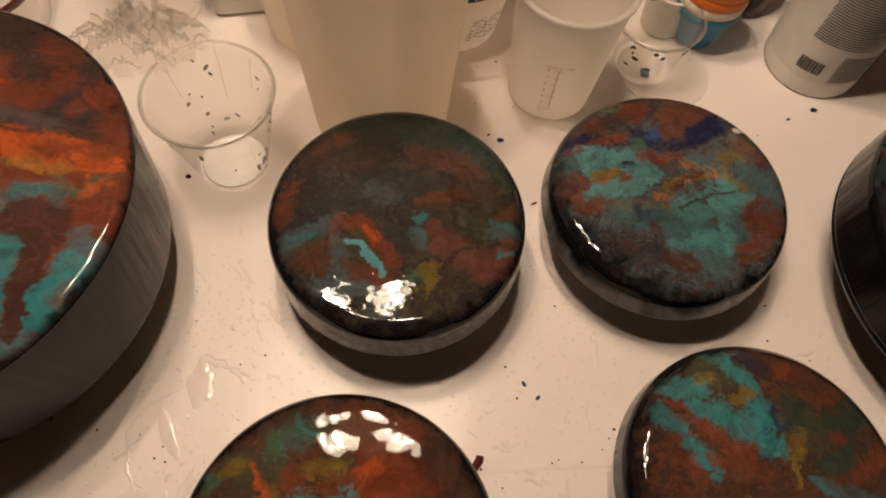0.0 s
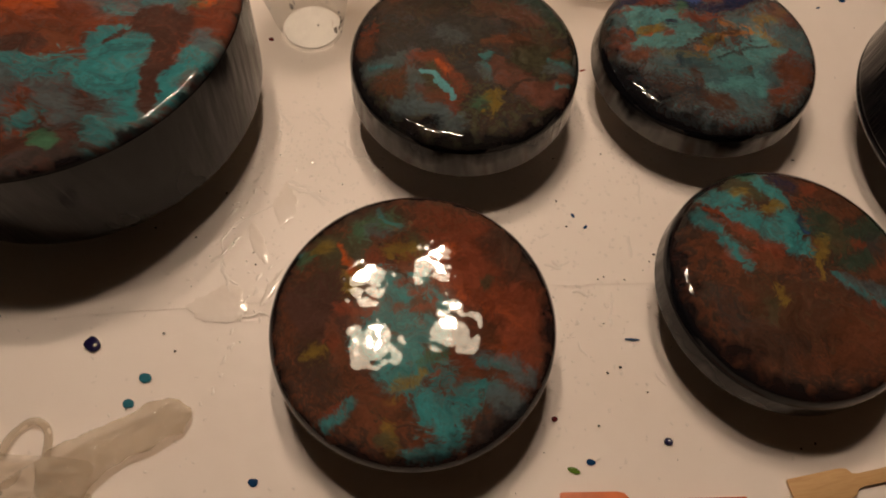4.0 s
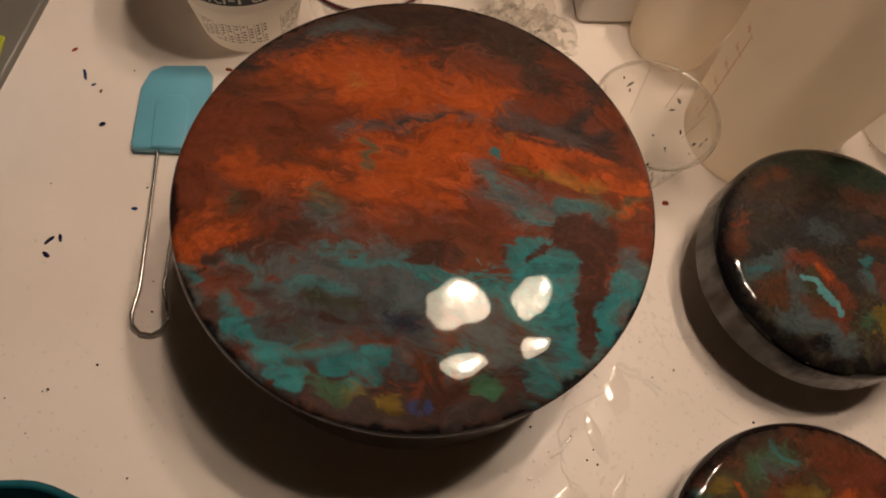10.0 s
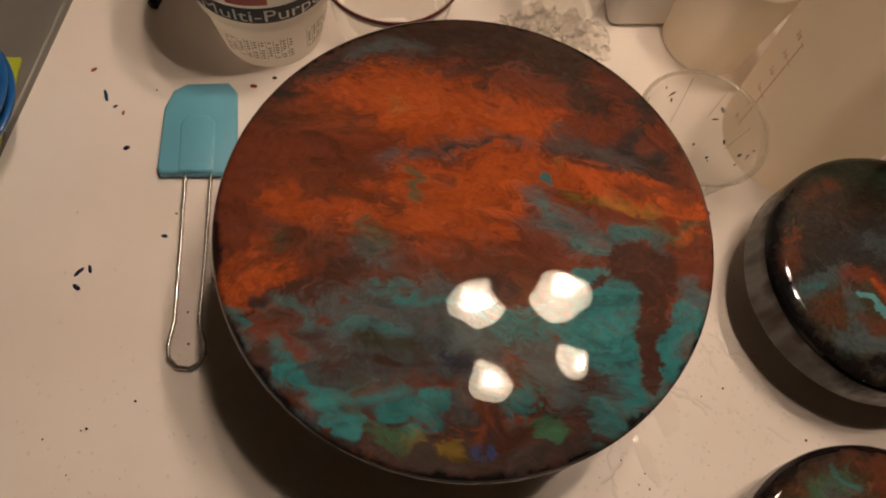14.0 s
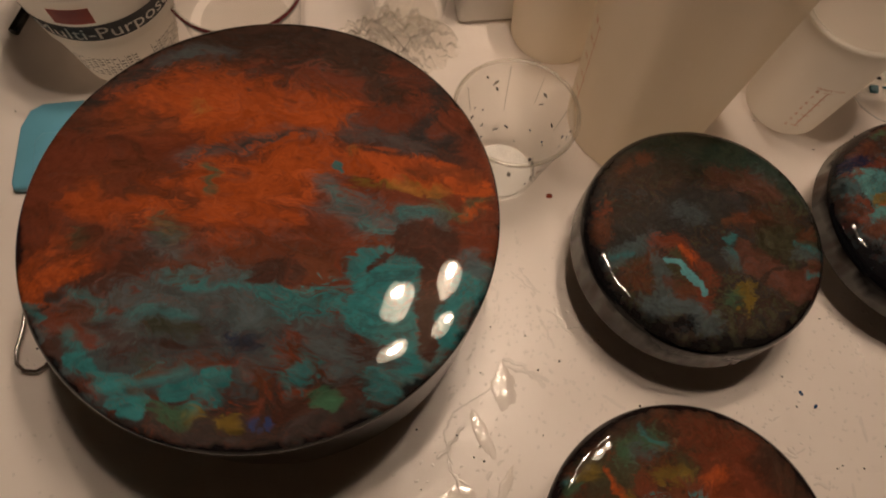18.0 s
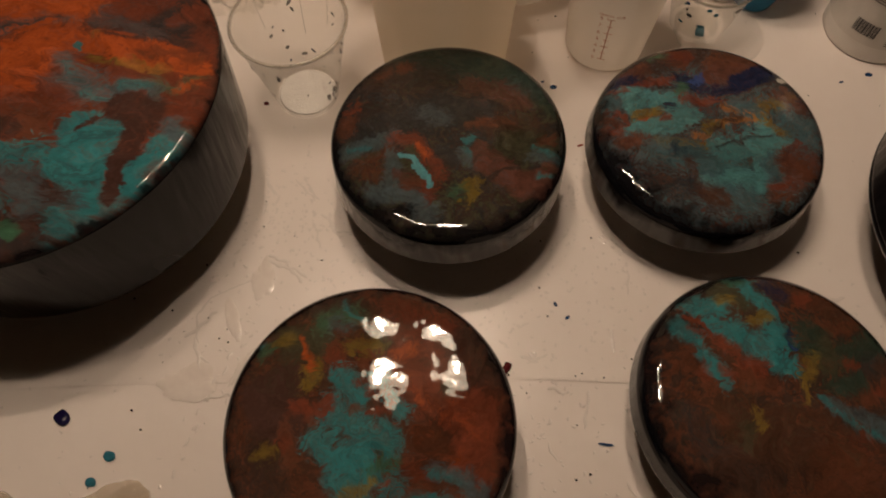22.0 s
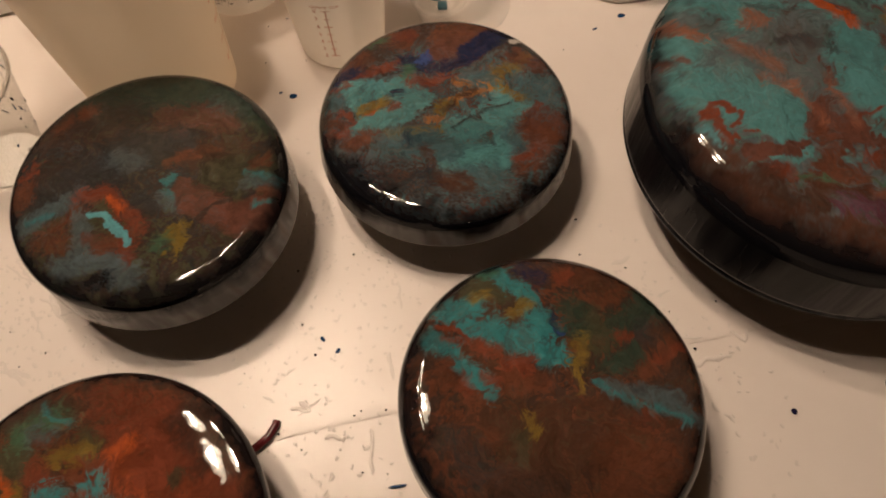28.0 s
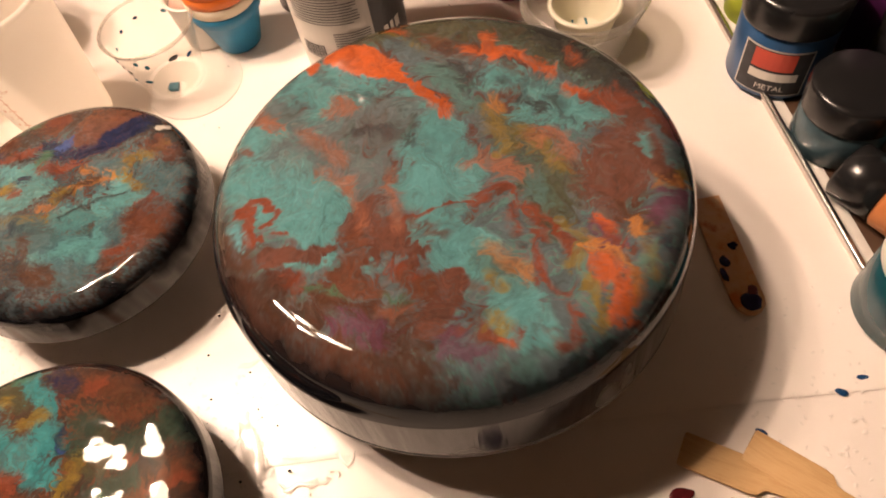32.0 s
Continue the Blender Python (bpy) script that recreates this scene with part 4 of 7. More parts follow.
STROKES_F2 = (("o", 0.028, 0.8, -0.3, 0.88, -0.19, 0.79), ("o", 0.025, 0.6, 0.54, 0.61, 0.57, 0.53), ("y", 0.015, 0.8, -0.35, 0.86, -0.21, 0.75, -0.13, 0.67), ("s", 0.042, 0.9, -0.24, 0.72, -0.13, 0.64, -0.12, 0.53), ("f", 0.05, 0.9, -0.07, 0.53, 0.03, 0.45, 0.1, 0.31), ("d", 0.045, 0.8, 0.02, 0.55, 0.12, 0.47), ("h", 0.094, 0.9, -0.45, 0.23, -0.3, 0.22, -0.21, 0.3), ("h", 0.101, 0.9, -0.38, 0.04, -0.26, 0, -0.25, 0.12), ("d", 0.027, 0.7, -0.37, 0.19, -0.3, 0.19), ("d", 0.024, 0.7, -0.21, 0.32, -0.14, 0.25, -0.14, 0.16), ("d", 0.026, 0.6, -0.23, 0.21, -0.15, 0.14), ("d", 0.029, 0.5, -0.56, 0.53, -0.5, 0.48), ("d", 0.029, 0.6, -0.72, 0.38, -0.66, 0.34),)
STROKES_F3 = (("d", 0.014, 0.7, -0.47, 0.44, -0.37, 0.4, -0.24, 0.4), ("d", 0.036, 0.6, -0.85, 0.49, -0.81, 0.45), ("d", 0.015, 0.7, -0.73, 0.62, -0.69, 0.54, -0.71, 0.48), ("h", 0.071, 0.8, -0.77, 0.38, -0.66, 0.31), ("h", 0.079, 0.7, -0.7, 0.12, -0.53, 0.08), ("h", 0.053, 0.8, -0.3, -0.11, -0.2, -0.14), ("z", 0.037, 0.9, -0.87, 0.39, -0.78, 0.3, -0.73, 0.26), ("z", 0.037, 0.9, -0.51, 0.33, -0.43, 0.34), ("z", 0.038, 0.8, -0.57, 0.2, -0.49, 0.14, -0.43, 0.07), ("z", 0.031, 0.8, -0.5, 0.02, -0.42, -0.04, -0.37, -0.1), ("z", 0.022, 0.8, -0.21, 0, -0.18, -0.11), ("r", 0.014, 0.9, -0.86, 0.16, -0.83, 0.13), ("w", 0.066, 0.95, -0.27, -0.19, -0.28, -0.27),)
STROKES_F4 = (("w", 0.064, 1, -0.31, -0.27, -0.19, -0.32, -0.08, -0.35), ("w", 0.025, 1, -0.09, -0.3, -0.02, -0.32), ("w", 0.011, 1, -0.02, -0.32, 0.03, -0.33), ("w", 0.02, 1, -0.1, -0.36, -0.04, -0.4), ("u", 0.032, 0.9, -0.32, -0.32, -0.3, -0.37), ("z", 0.019, 0.8, -0.37, -0.1, -0.31, -0.21, -0.28, -0.29), ("z", 0.017, 0.8, -0.21, -0.08, -0.18, -0.19, -0.15, -0.27), ("x", 0.092, 1, 0.02, -0.18, -0.02, -0.27), ("x", 0.083, 1, 0.08, -0.35, 0.15, -0.39), ("x", 0.073, 1, 0.04, -0.43, 0.12, -0.49), ("f", 0.042, 0.9, 0.15, -0.43, 0.25, -0.53), ("r", 0.008, 1, -0.14, -0.25, -0.05, -0.21, 0.04, -0.19, 0.11, -0.17), ("r", 0.026, 0.95, 0.11, -0.17, 0.19, -0.12, 0.24, -0.14),)
STROKES_F5 = (("w", 0.012, 0.9, -0.11, -0.24, -0.07, -0.28, 0.02, -0.33), ("r", 0.015, 1, -0.81, -0.17, -0.78, -0.13, -0.73, -0.12, -0.69, -0.16), ("r", 0.023, 1, -0.81, -0.18, -0.77, -0.17), ("r", 0.012, 1, -0.7, -0.16, -0.66, -0.19, -0.67, -0.24, -0.71, -0.25), ("r", 0.02, 1, -0.76, -0.21, -0.76, -0.28, -0.74, -0.33), ("r", 0.01, 1, -0.74, -0.32, -0.7, -0.31), ("r", 0.007, 1, -0.66, -0.29, -0.61, -0.3), ("l", 0.032, 0.9, -0.82, -0.24, -0.79, -0.32), ("r", 0.022, 0.8, -0.92, 0.12, -0.9, 0.1), ("d", 0.024, 0.6, -0.92, 0.2, -0.87, 0.04), ("w", 0.033, 1, -0.67, -0.38, -0.55, -0.4, -0.45, -0.39), ("w", 0.021, 1, -0.45, -0.39, -0.41, -0.36),)
STROKES_F6 = (("w", 0.021, 1, -0.66, -0.43, -0.6, -0.4), ("x", 0.018, 1, -0.59, -0.43, -0.5, -0.46, -0.44, -0.44, -0.4, -0.4), ("u", 0.033, 0.95, -0.37, -0.47, -0.29, -0.47), ("u", 0.029, 0.9, -0.33, -0.44, -0.27, -0.43), ("r", 0.029, 0.9, -0.18, -0.45, -0.14, -0.46), ("x", 0.02, 0.9, -0.25, -0.47, -0.22, -0.46), ("u", 0.039, 0.95, -0.12, -0.5, -0.05, -0.52), ("u", 0.039, 0.95, -0.37, -0.52, -0.24, -0.54), ("r", 0.022, 0.9, -0.1, -0.51, -0.07, -0.5), ("u", 0.042, 0.95, -0.03, -0.55, 0.03, -0.57), ("r", 0.036, 0.9, -0.61, -0.49, -0.52, -0.51), ("m", 0.048, 0.8, -0.64, -0.52, -0.57, -0.6, -0.48, -0.64), ("c", 0.038, 0.9, -0.44, -0.6, -0.39, -0.65),)
STROKES_F7 = (("e", 0.015, 0.9, -0.49, -0.53, -0.43, -0.55, -0.36, -0.55), ("e", 0.013, 0.9, -0.2, -0.56, -0.15, -0.59, -0.09, -0.6), ("c", 0.046, 0.9, -0.36, -0.61, -0.23, -0.63, -0.11, -0.64), ("z", 0.025, 0.6, -0.19, -0.63, -0.09, -0.63), ("p", 0.041, 0.9, -0.35, -0.67, -0.25, -0.71, -0.17, -0.72), ("c", 0.05, 0.9, -0.14, -0.74, -0.03, -0.75), ("p", 0.039, 0.8, 0.03, -0.75, 0.17, -0.79), ("w", 0.056, 1, 0.05, -0.53, 0.03, -0.61, -0.03, -0.7), ("w", 0.028, 1, 0.07, -0.48, 0.06, -0.55), ("x", 0.069, 1, 0.25, -0.58, 0.31, -0.62), ("x", 0.067, 1, 0.23, -0.69, 0.28, -0.73), ("x", 0.048, 0.95, 0.36, -0.67, 0.38, -0.75), ("x", 0.035, 0.9, 0.4, -0.74, 0.43, -0.76),)
STROKES_F8 = (("s", 0.035, 0.8, 0.44, -0.67, 0.51, -0.71), ("u", 0.026, 0.9, 0.15, -0.66, 0.17, -0.73, 0.21, -0.75), ("a", 0.032, 0.8, 0.19, -0.41, 0.25, -0.46, 0.31, -0.49), ("y", 0.019, 0.9, 0.19, -0.53, 0.23, -0.55), ("y", 0.03, 0.9, 0.21, -0.69, 0.24, -0.7), ("r", 0.012, 0.95, 0.17, -0.71, 0.21, -0.75, 0.26, -0.78, 0.29, -0.76), ("o", 0.01, 0.9, 0.23, -0.75, 0.27, -0.77), ("r", 0.011, 0.9, 0.11, -0.54, 0.17, -0.55), ("r", 0.014, 0.9, 0.3, -0.73, 0.32, -0.71), ("v", 0.085, 0.9, 0.26, 0.18, 0.39, 0.02, 0.47, -0.12), ("v", 0.067, 0.9, 0.37, -0.12, 0.42, -0.25), ("y", 0.039, 0.7, 0.2, 0.3, 0.22, 0.18, 0.26, 0.09),)
STROKES_F9 = (("y", 0.032, 0.7, 0.33, 0.17, 0.42, 0.05, 0.48, -0.04), ("f", 0.042, 0.7, 0.35, -0.09, 0.38, -0.17), ("y", 0.028, 0.8, 0.48, -0.3, 0.52, -0.38, 0.49, -0.47), ("z", 0.039, 0.9, 0.15, 0.04, 0.24, 0, 0.3, -0.06), ("z", 0.038, 0.8, 0.38, 0.14, 0.47, 0.13, 0.5, 0.04), ("a", 0.027, 0.8, 0.2, 0.34, 0.22, 0.3), ("r", 0.019, 0.95, 0.34, -0.22, 0.35, -0.32, 0.35, -0.42, 0.37, -0.52), ("r", 0.014, 0.95, 0.35, -0.49, 0.41, -0.56, 0.44, -0.59), ("r", 0.018, 0.95, 0.4, -0.25, 0.44, -0.33, 0.48, -0.42), ("r", 0.016, 0.95, 0.26, -0.14, 0.27, -0.27, 0.29, -0.33), ("r", 0.016, 0.9, 0.3, -0.22, 0.38, -0.25),)
STROKES_F10 = (("r", 0.016, 0.9, 0.46, -0.63, 0.48, -0.68, 0.47, -0.74), ("r", 0.019, 0.9, 0.43, -0.76, 0.45, -0.77), ("x", 0.065, 0.95, 0.2, 0.47, 0.32, 0.42, 0.46, 0.41), ("x", 0.062, 0.95, 0.34, 0.29, 0.5, 0.24, 0.61, 0.2), ("x", 0.041, 0.95, 0.51, 0.34, 0.57, 0.28), ("d", 0.022, 0.8, 0.23, 0.45, 0.24, 0.44), ("d", 0.027, 0.9, 0.31, 0.34, 0.33, 0.33), ("d", 0.026, 0.9, 0.39, 0.3, 0.4, 0.29), ("d", 0.037, 0.8, 0.47, 0.35, 0.5, 0.3), ("d", 0.033, 0.5, 0.32, 0.42, 0.41, 0.43), ("d", 0.018, 0.7, 0.5, 0.25, 0.54, 0.2), ("s", 0.039, 0.9, 0.62, 0.15, 0.69, 0.12), ("n", 0.022, 0.5, 0.64, 0.13, 0.67, 0.13), ("w", 0.092, 0.95, 0.7, 0.09, 0.71, -0.11),)
STROKES_F11 = (("w", 0.078, 0.95, 0.61, -0.05, 0.65, -0.24), ("w", 0.054, 1, 0.79, 0.23, 0.79, 0.11, 0.8, -0.01), ("w", 0.05, 1, 0.84, -0.06, 0.89, -0.09), ("r", 0.042, 0.9, 0.86, 0.25, 0.91, 0.15), ("c", 0.065, 0.8, 0.71, -0.26, 0.75, -0.29), ("x", 0.021, 0.9, 0.79, 0.11, 0.8, 0.02), ("s", 0.019, 0.95, 0.82, 0.18, 0.86, 0.1, 0.92, 0.04), ("u", 0.029, 0.8, 0.53, -0.02, 0.56, -0.02), ("a", 0.03, 0.9, 0.85, -0.12, 0.92, -0.09), ("y", 0.021, 0.8, 0.92, -0.04, 0.93, -0.05), ("p", 0.025, 0.9, 0.82, -0.15, 0.91, -0.15), ("s", 0.043, 0.9, 0.83, -0.25, 0.86, -0.33), ("p", 0.029, 0.9, 0.79, -0.27, 0.84, -0.23, 0.89, -0.18), ("n", 0.019, 0.6, 0.82, -0.37, 0.85, -0.39),)
STROKES_F12 = (("p", 0.032, 0.9, 0.56, -0.31, 0.62, -0.38, 0.65, -0.41), ("r", 0.03, 0.8, 0.62, -0.36, 0.66, -0.39), ("a", 0.024, 0.9, 0.71, -0.29, 0.71, -0.34), ("o", 0.024, 0.9, 0.58, -0.28, 0.6, -0.31), ("a", 0.031, 0.9, 0.55, -0.4, 0.65, -0.46), ("o", 0.043, 0.9, 0.57, -0.48, 0.62, -0.53, 0.65, -0.59), ("o", 0.034, 0.9, 0.61, -0.64, 0.68, -0.59), ("a", 0.03, 0.9, 0.7, -0.51, 0.72, -0.57), ("y", 0.026, 0.9, 0.52, -0.55, 0.55, -0.63, 0.57, -0.7), ("y", 0.022, 0.8, 0.77, -0.42, 0.78, -0.51),)
STROKES_F = (("c", 0.13, 0.95, -0.88, -0.35, -0.72, -0.60, -0.45, -0.80, -0.10, -0.90),) + STROKES_F0 + STROKES_F1 + STROKES_F2 + STROKES_F3 + STROKES_F4 + STROKES_F5 + STROKES_F6 + STROKES_F7 + STROKES_F8 + STROKES_F9 + STROKES_F10 + STROKES_F11 + STROKES_F12
WISP_A = (("m", 3.0, 6.0, 0.34), ("r", 11.0, 7.0, 0.30), ("s", 23.0, 11.0, 0.14))
WISP_B = (("d", 3.0, 7.0, 0.30), ("v", 11.0, 7.0, 0.30), ("s", 23.0, 13.0, 0.22))
WISP_C = (("n", 3.0, 9.0, 0.28), ("w", 11.0, 8.0, 0.28), ("a", 23.0, 13.0, 0.14))
WISP_E = (("v", 3.0, 7.0, 0.28), ("m", 11.0, 7.0, 0.28), ("u", 23.0, 12.0, 0.22))
WISP_F = (("w", 3.0, 11.0, 0.22), ("s", 11.0, 10.0, 0.25), ("d", 23.0, 9.0, 0.25))
# place, radius, height of the top, height of the underside, rim, grounds, strokes, seed, flow, edge, taper, dome, lip, lean of the block, groove, side tones, wisps, black band, its side, cover, ripple, label
DISCS = (
    ((-0.3040, 0.1955), 0.1285, 0.1190, 0.030, 0.006, "urrwu", STROKES_A, 3, (0.8, 1.4), 0.035, 0.005, 0.0010, 0.0022, (-0.3, -1.3), False, (0.004, 0.018), WISP_A, 0.2, 250, 0.1, "calm", "large round block, orange above and teal below, under glossy resin"),
    ((-0.0428, 0.2380), 0.0780, 0.0708, 0.031, 0.010, "vmdmv", STROKES_B, 13, (1, 1.2), 0.15, -0.001, 0.0015, 0.0, (0.0, 0.0), False, (0.12, 0.24), WISP_B, 0.6, 265, 0.72, "fine", "small round block in dark green and brown swirls under resin"),
    ((0.1277, 0.2790), 0.0775, 0.0623, 0.030, 0.012, "smqwq", STROKES_C, 23, (1, 1.2), 0.13, -0.002, 0.0015, 0.0, (0.0, 0.0), False, (0.10, 0.22), WISP_C, 1.6, 235, 0.62, "wavy", "small round block with teal, rust and navy swirls under resin"),
    ((-0.0517, 0.0492), 0.0830, 0.0559, 0.022, 0.009, "cumcu", STROKES_D, 33, (1, 1), 0.12, 0.003, 0.0007, 0.0012, (1.3, -0.9), False, (0.03, 0.12), WISP_E, 0.8, 320, 0.4, "wavy", "small round block with teal patch on rust red under resin"),
    ((0.1690, 0.1038), 0.0772, 0.0629, 0.028, 0.013, "cmmuc", STROKES_E, 43, (1, 1), 0.14, 0.000, 0.0014, 0.0006, (-0.4, 2.4), False, (0.02, 0.08), WISP_E, 1.3, 220, 0.35, "wavy", "small round block, teal over brown and rust, under resin"),
    ((0.3545, 0.2530), 0.1175, 0.1050, 0.040, 0.023, "sfhsw", STROKES_F, 53, (1, 1), 0.075, -0.0015, 0.0003, 0.0, (0.0, 0.0), True, (0.025, 0.15), WISP_F, 0.9, 235, 0.30, "calm", "large round block in teal with orange and brown swirls under resin"),
)
for at, radius, top, under, rim, grounds, strokes, seed, flow, edge, taper, dome, lip, tip, groove, tones, wisps, lean, lean_at, cover, ripple, label in DISCS:
    block = disc(at, radius, top, under, rim, grounds, strokes, seed, label, flow, edge, taper, dome, lip, groove, tones, wisps, lean, lean_at, cover, ripple, 230 if radius > 0.1 else 190, 760 if radius > 0.1 else 480)
    block.matrix_basis = pose(*at, under, tip[0], tip[1], 0)
# ---- more materials ----
def clear_plastic(name, tint=(0.95, 0.95, 0.93), rough=0.06, haze=0.0, relief=0.0015, grain=120):
    """Thin clear plastic: see-through, with gloss by angle."""
    m, n, l, b = mat(name)
    n.remove(b)
    tr, gl, mx = n.new("ShaderNodeBsdfTransparent"), n.new("ShaderNodeBsdfGlossy"), n.new("ShaderNodeMixShader")
    lw, pw, ad = n.new("ShaderNodeLayerWeight"), n.new("ShaderNodeMath"), n.new("ShaderNodeMath")
    pw.operation, pw.inputs[1].default_value = "POWER", 2.6
    ad.operation, ad.inputs[1].default_value, ad.inputs[2].default_value = "MULTIPLY_ADD", 0.75, 0.06
    l.new(lw.outputs["Facing"], pw.inputs[0])
    l.new(pw.outputs["Value"], ad.inputs[0])
    tr.inputs["Color"].default_value = (*tint, 1)
    gl.inputs["Roughness"].default_value = rough
    u = n.new("ShaderNodeBump")
    u.inputs["Strength"].default_value, u.inputs["Distance"].default_value = 0.5, relief
    l.new(noise_node(n, l, grain, 3, 0.6), u.inputs["Height"])
    l.new(u.outputs["Normal"], gl.inputs["Normal"])
    l.new(ad.outputs["Value"], mx.inputs["Fac"])
    l.new(tr.outputs["BSDF"], mx.inputs[1])
    l.new(gl.outputs["BSDF"], mx.inputs[2])
    last = mx
    if haze:
        df, m2 = n.new("ShaderNodeBsdfDiffuse"), n.new("ShaderNodeMixShader")
        df.inputs["Color"].default_value = (0.8, 0.77, 0.7, 1)
        m2.inputs["Fac"].default_value = haze
        l.new(mx.outputs["Shader"], m2.inputs[1])
        l.new(df.outputs["BSDF"], m2.inputs[2])
        last = m2
    l.new(last.outputs["Shader"], n["Material Output"].inputs["Surface"])
    return m


def frosted(name, colour, through=0.4, rough=0.35, clearness=0.06):
    """Milky plastic that lets some light through."""
    m, n, l, b = mat(name)
    a = noise_node(n, l, 18, 4)
    l.new(ramp(n, l, a, ((0.3, tuple(c * 0.94 for c in colour)), (0.7, colour))), b.inputs["Base Color"])
    setp(b, Roughness=rough)
    ts, mx = n.new("ShaderNodeBsdfTranslucent"), n.new("ShaderNodeMixShader")
    ts.inputs["Color"].default_value = (*colour, 1)
    mx.inputs["Fac"].default_value = through
    l.new(b.outputs["BSDF"], mx.inputs[1])
    l.new(ts.outputs["BSDF"], mx.inputs[2])
    tp, m2 = n.new("ShaderNodeBsdfTransparent"), n.new("ShaderNodeMixShader")
    m2.inputs["Fac"].default_value = clearness
    l.new(mx.outputs["Shader"], m2.inputs[1])
    l.new(tp.outputs["BSDF"], m2.inputs[2])
    l.new(m2.outputs["Shader"], n["Material Output"].inputs["Surface"])
    return m


M_MILK = frosted("milky_polypropylene", (0.92, 0.88, 0.82), 0.55, 0.3, 0.14)
M_MILK_TAN = frosted("milky_polypropylene_tan", (0.84, 0.77, 0.66), 0.5, 0.35, 0.08)
M_CLEAR = clear_plastic("clear_plastic", haze=0.03)
M_CLEAR_DULL = clear_plastic("scuffed_clear_plastic", (0.94, 0.93, 0.91), 0.12, 0.08, 0.003)
M_CLOUDY = plain("cloudy_resin", (0.86, 0.84, 0.80), 0.05, 0.06, 150, relief=0.002)
M_WRAP = clear_plastic("crumpled_clear_film", (0.97, 0.96, 0.94), 0.08, 0.05, 0.006)
M_FILM = clear_plastic("vinyl_film", (0.93, 0.89, 0.83), 0.10, 0.16, 0.022, 60)
M_RESIN = plain("clear_resin_on_sheet", (0.80, 0.77, 0.72), 0.06, 0.04, 60)
M_WHITE = plain("white_plastic", (0.76, 0.73, 0.68), 0.35, 0.04, 30)
M_PAPER = plain("printed_label_paper", (0.66, 0.63, 0.58), 0.6, 0.06, 60)
M_INK = plain("dark_print", (0.035, 0.035, 0.04), 0.6, 0.2, 200)
M_GREY_INK = plain("grey_print", (0.17, 0.165, 0.16), 0.6, 0.2, 200)
M_RED_INK = plain("red_print", (0.56, 0.22, 0.14), 0.6, 0.2, 200)
M_RED = plain("red_label", (0.55, 0.06, 0.03), 0.45, 0.08, 80)
M_BLACK = plain("black_plastic", (0.012, 0.012, 0.013), 0.25, 0.2, 60)
M_BLUE = plain("blue_silicone", (0.012, 0.19, 0.36), 0.4, 0.08, 40)
M_ORANGE = plain("orange_silicone", (0.72, 0.17, 0.02), 0.4, 0.08, 40)
M_CREAM = plain("cream_silicone", (0.72, 0.64, 0.50), 0.45, 0.05, 40)
M_PINK = plain("raspberry_silicone", (0.42, 0.03, 0.08), 0.4, 0.08, 40)
M_LIME = plain("lime_plastic", (0.42, 0.50, 0.04), 0.4, 0.08, 40)
M_LIME_PALE = plain("pale_cream_silicone", (0.70, 0.66, 0.52), 0.5, 0.06, 40)
M_BOWL = plain("blue_plastic", (0.010, 0.11, 0.36), 0.3, 0.1, 30)
M_TEAL = plain("dark_teal_plastic", (0.008, 0.075, 0.100), 0.22, 0.35, 25)
M_PURPLE = plain("purple_plastic", (0.09, 0.015, 0.09), 0.35, 0.1, 30)
M_NAVY = plain("metallic_blue_paint", (0.03, 0.10, 0.24), 0.3, 0.3, 40, Metallic=0.4)
M_COPPER = plain("copper_paint", (0.45, 0.16, 0.05), 0.4, 0.15, 40)
M_GREY = plain("grey_enamel", (0.16, 0.155, 0.14), 0.4, 0.1, 10)
M_WALNUT = plain("dark_wood", (0.06, 0.028, 0.012), 0.5, 0.3, 20)


def wood_material():
    m, n, l, b = mat("birch_wood")
    a = noise_node(n, l, 40, 6, 0.6, (1, 9, 9), 0.4)
    l.new(ramp(n, l, a, ((0.3, (0.50, 0.29, 0.12)), (0.55, (0.62, 0.40, 0.19)), (0.75, (0.55, 0.32, 0.14)))), b.inputs["Base Color"])
    setp(b, Roughness=0.55)
    bump(n, l, b, noise_node(n, l, 160, 3, 0.5, (1, 8, 8)), 0.3, 0.0006)
    return m


def stained_wood():
    m, n, l, b = mat("paint_stained_wood")
    a = noise_node(n, l, 70, 5, 0.6)
    c = ramp(n, l, a, ((0.34, (0.62, 0.20, 0.05)), (0.46, (0.66, 0.36, 0.17)), (0.60, (0.68, 0.42, 0.24)), (0.72, (0.50, 0.14, 0.05))))
    l.new(c, b.inputs["Base Color"])
    setp(b, Roughness=0.35)
    bump(n, l, b, noise_node(n, l, 120, 3), 0.4, 0.001)
    return m


M_WOOD, M_STAINED = wood_material(), stained_wood()
M_ORANGE_WOOD = plain("orange_stained_wood", (0.62, 0.16, 0.05), 0.5, 0.25, 50)


def paint_ink(name, c):
    return plain(name, c, 0.12, 0.25, 200)


INK = {"b": paint_ink("blue_drip", (0.01, 0.05, 0.14)), "n": paint_ink("navy_drip", (0.012, 0.010, 0.05)), "t": paint_ink("teal_drip", (0.03, 0.16, 0.22)),
       "r": paint_ink("red_drip", (0.30, 0.05, 0.02)), "m": paint_ink("maroon_drip", (0.10, 0.012, 0.015)), "g": paint_ink("green_drip", (0.12, 0.22, 0.03)),
       "k": paint_ink("black_drip", (0.010, 0.010, 0.014))}


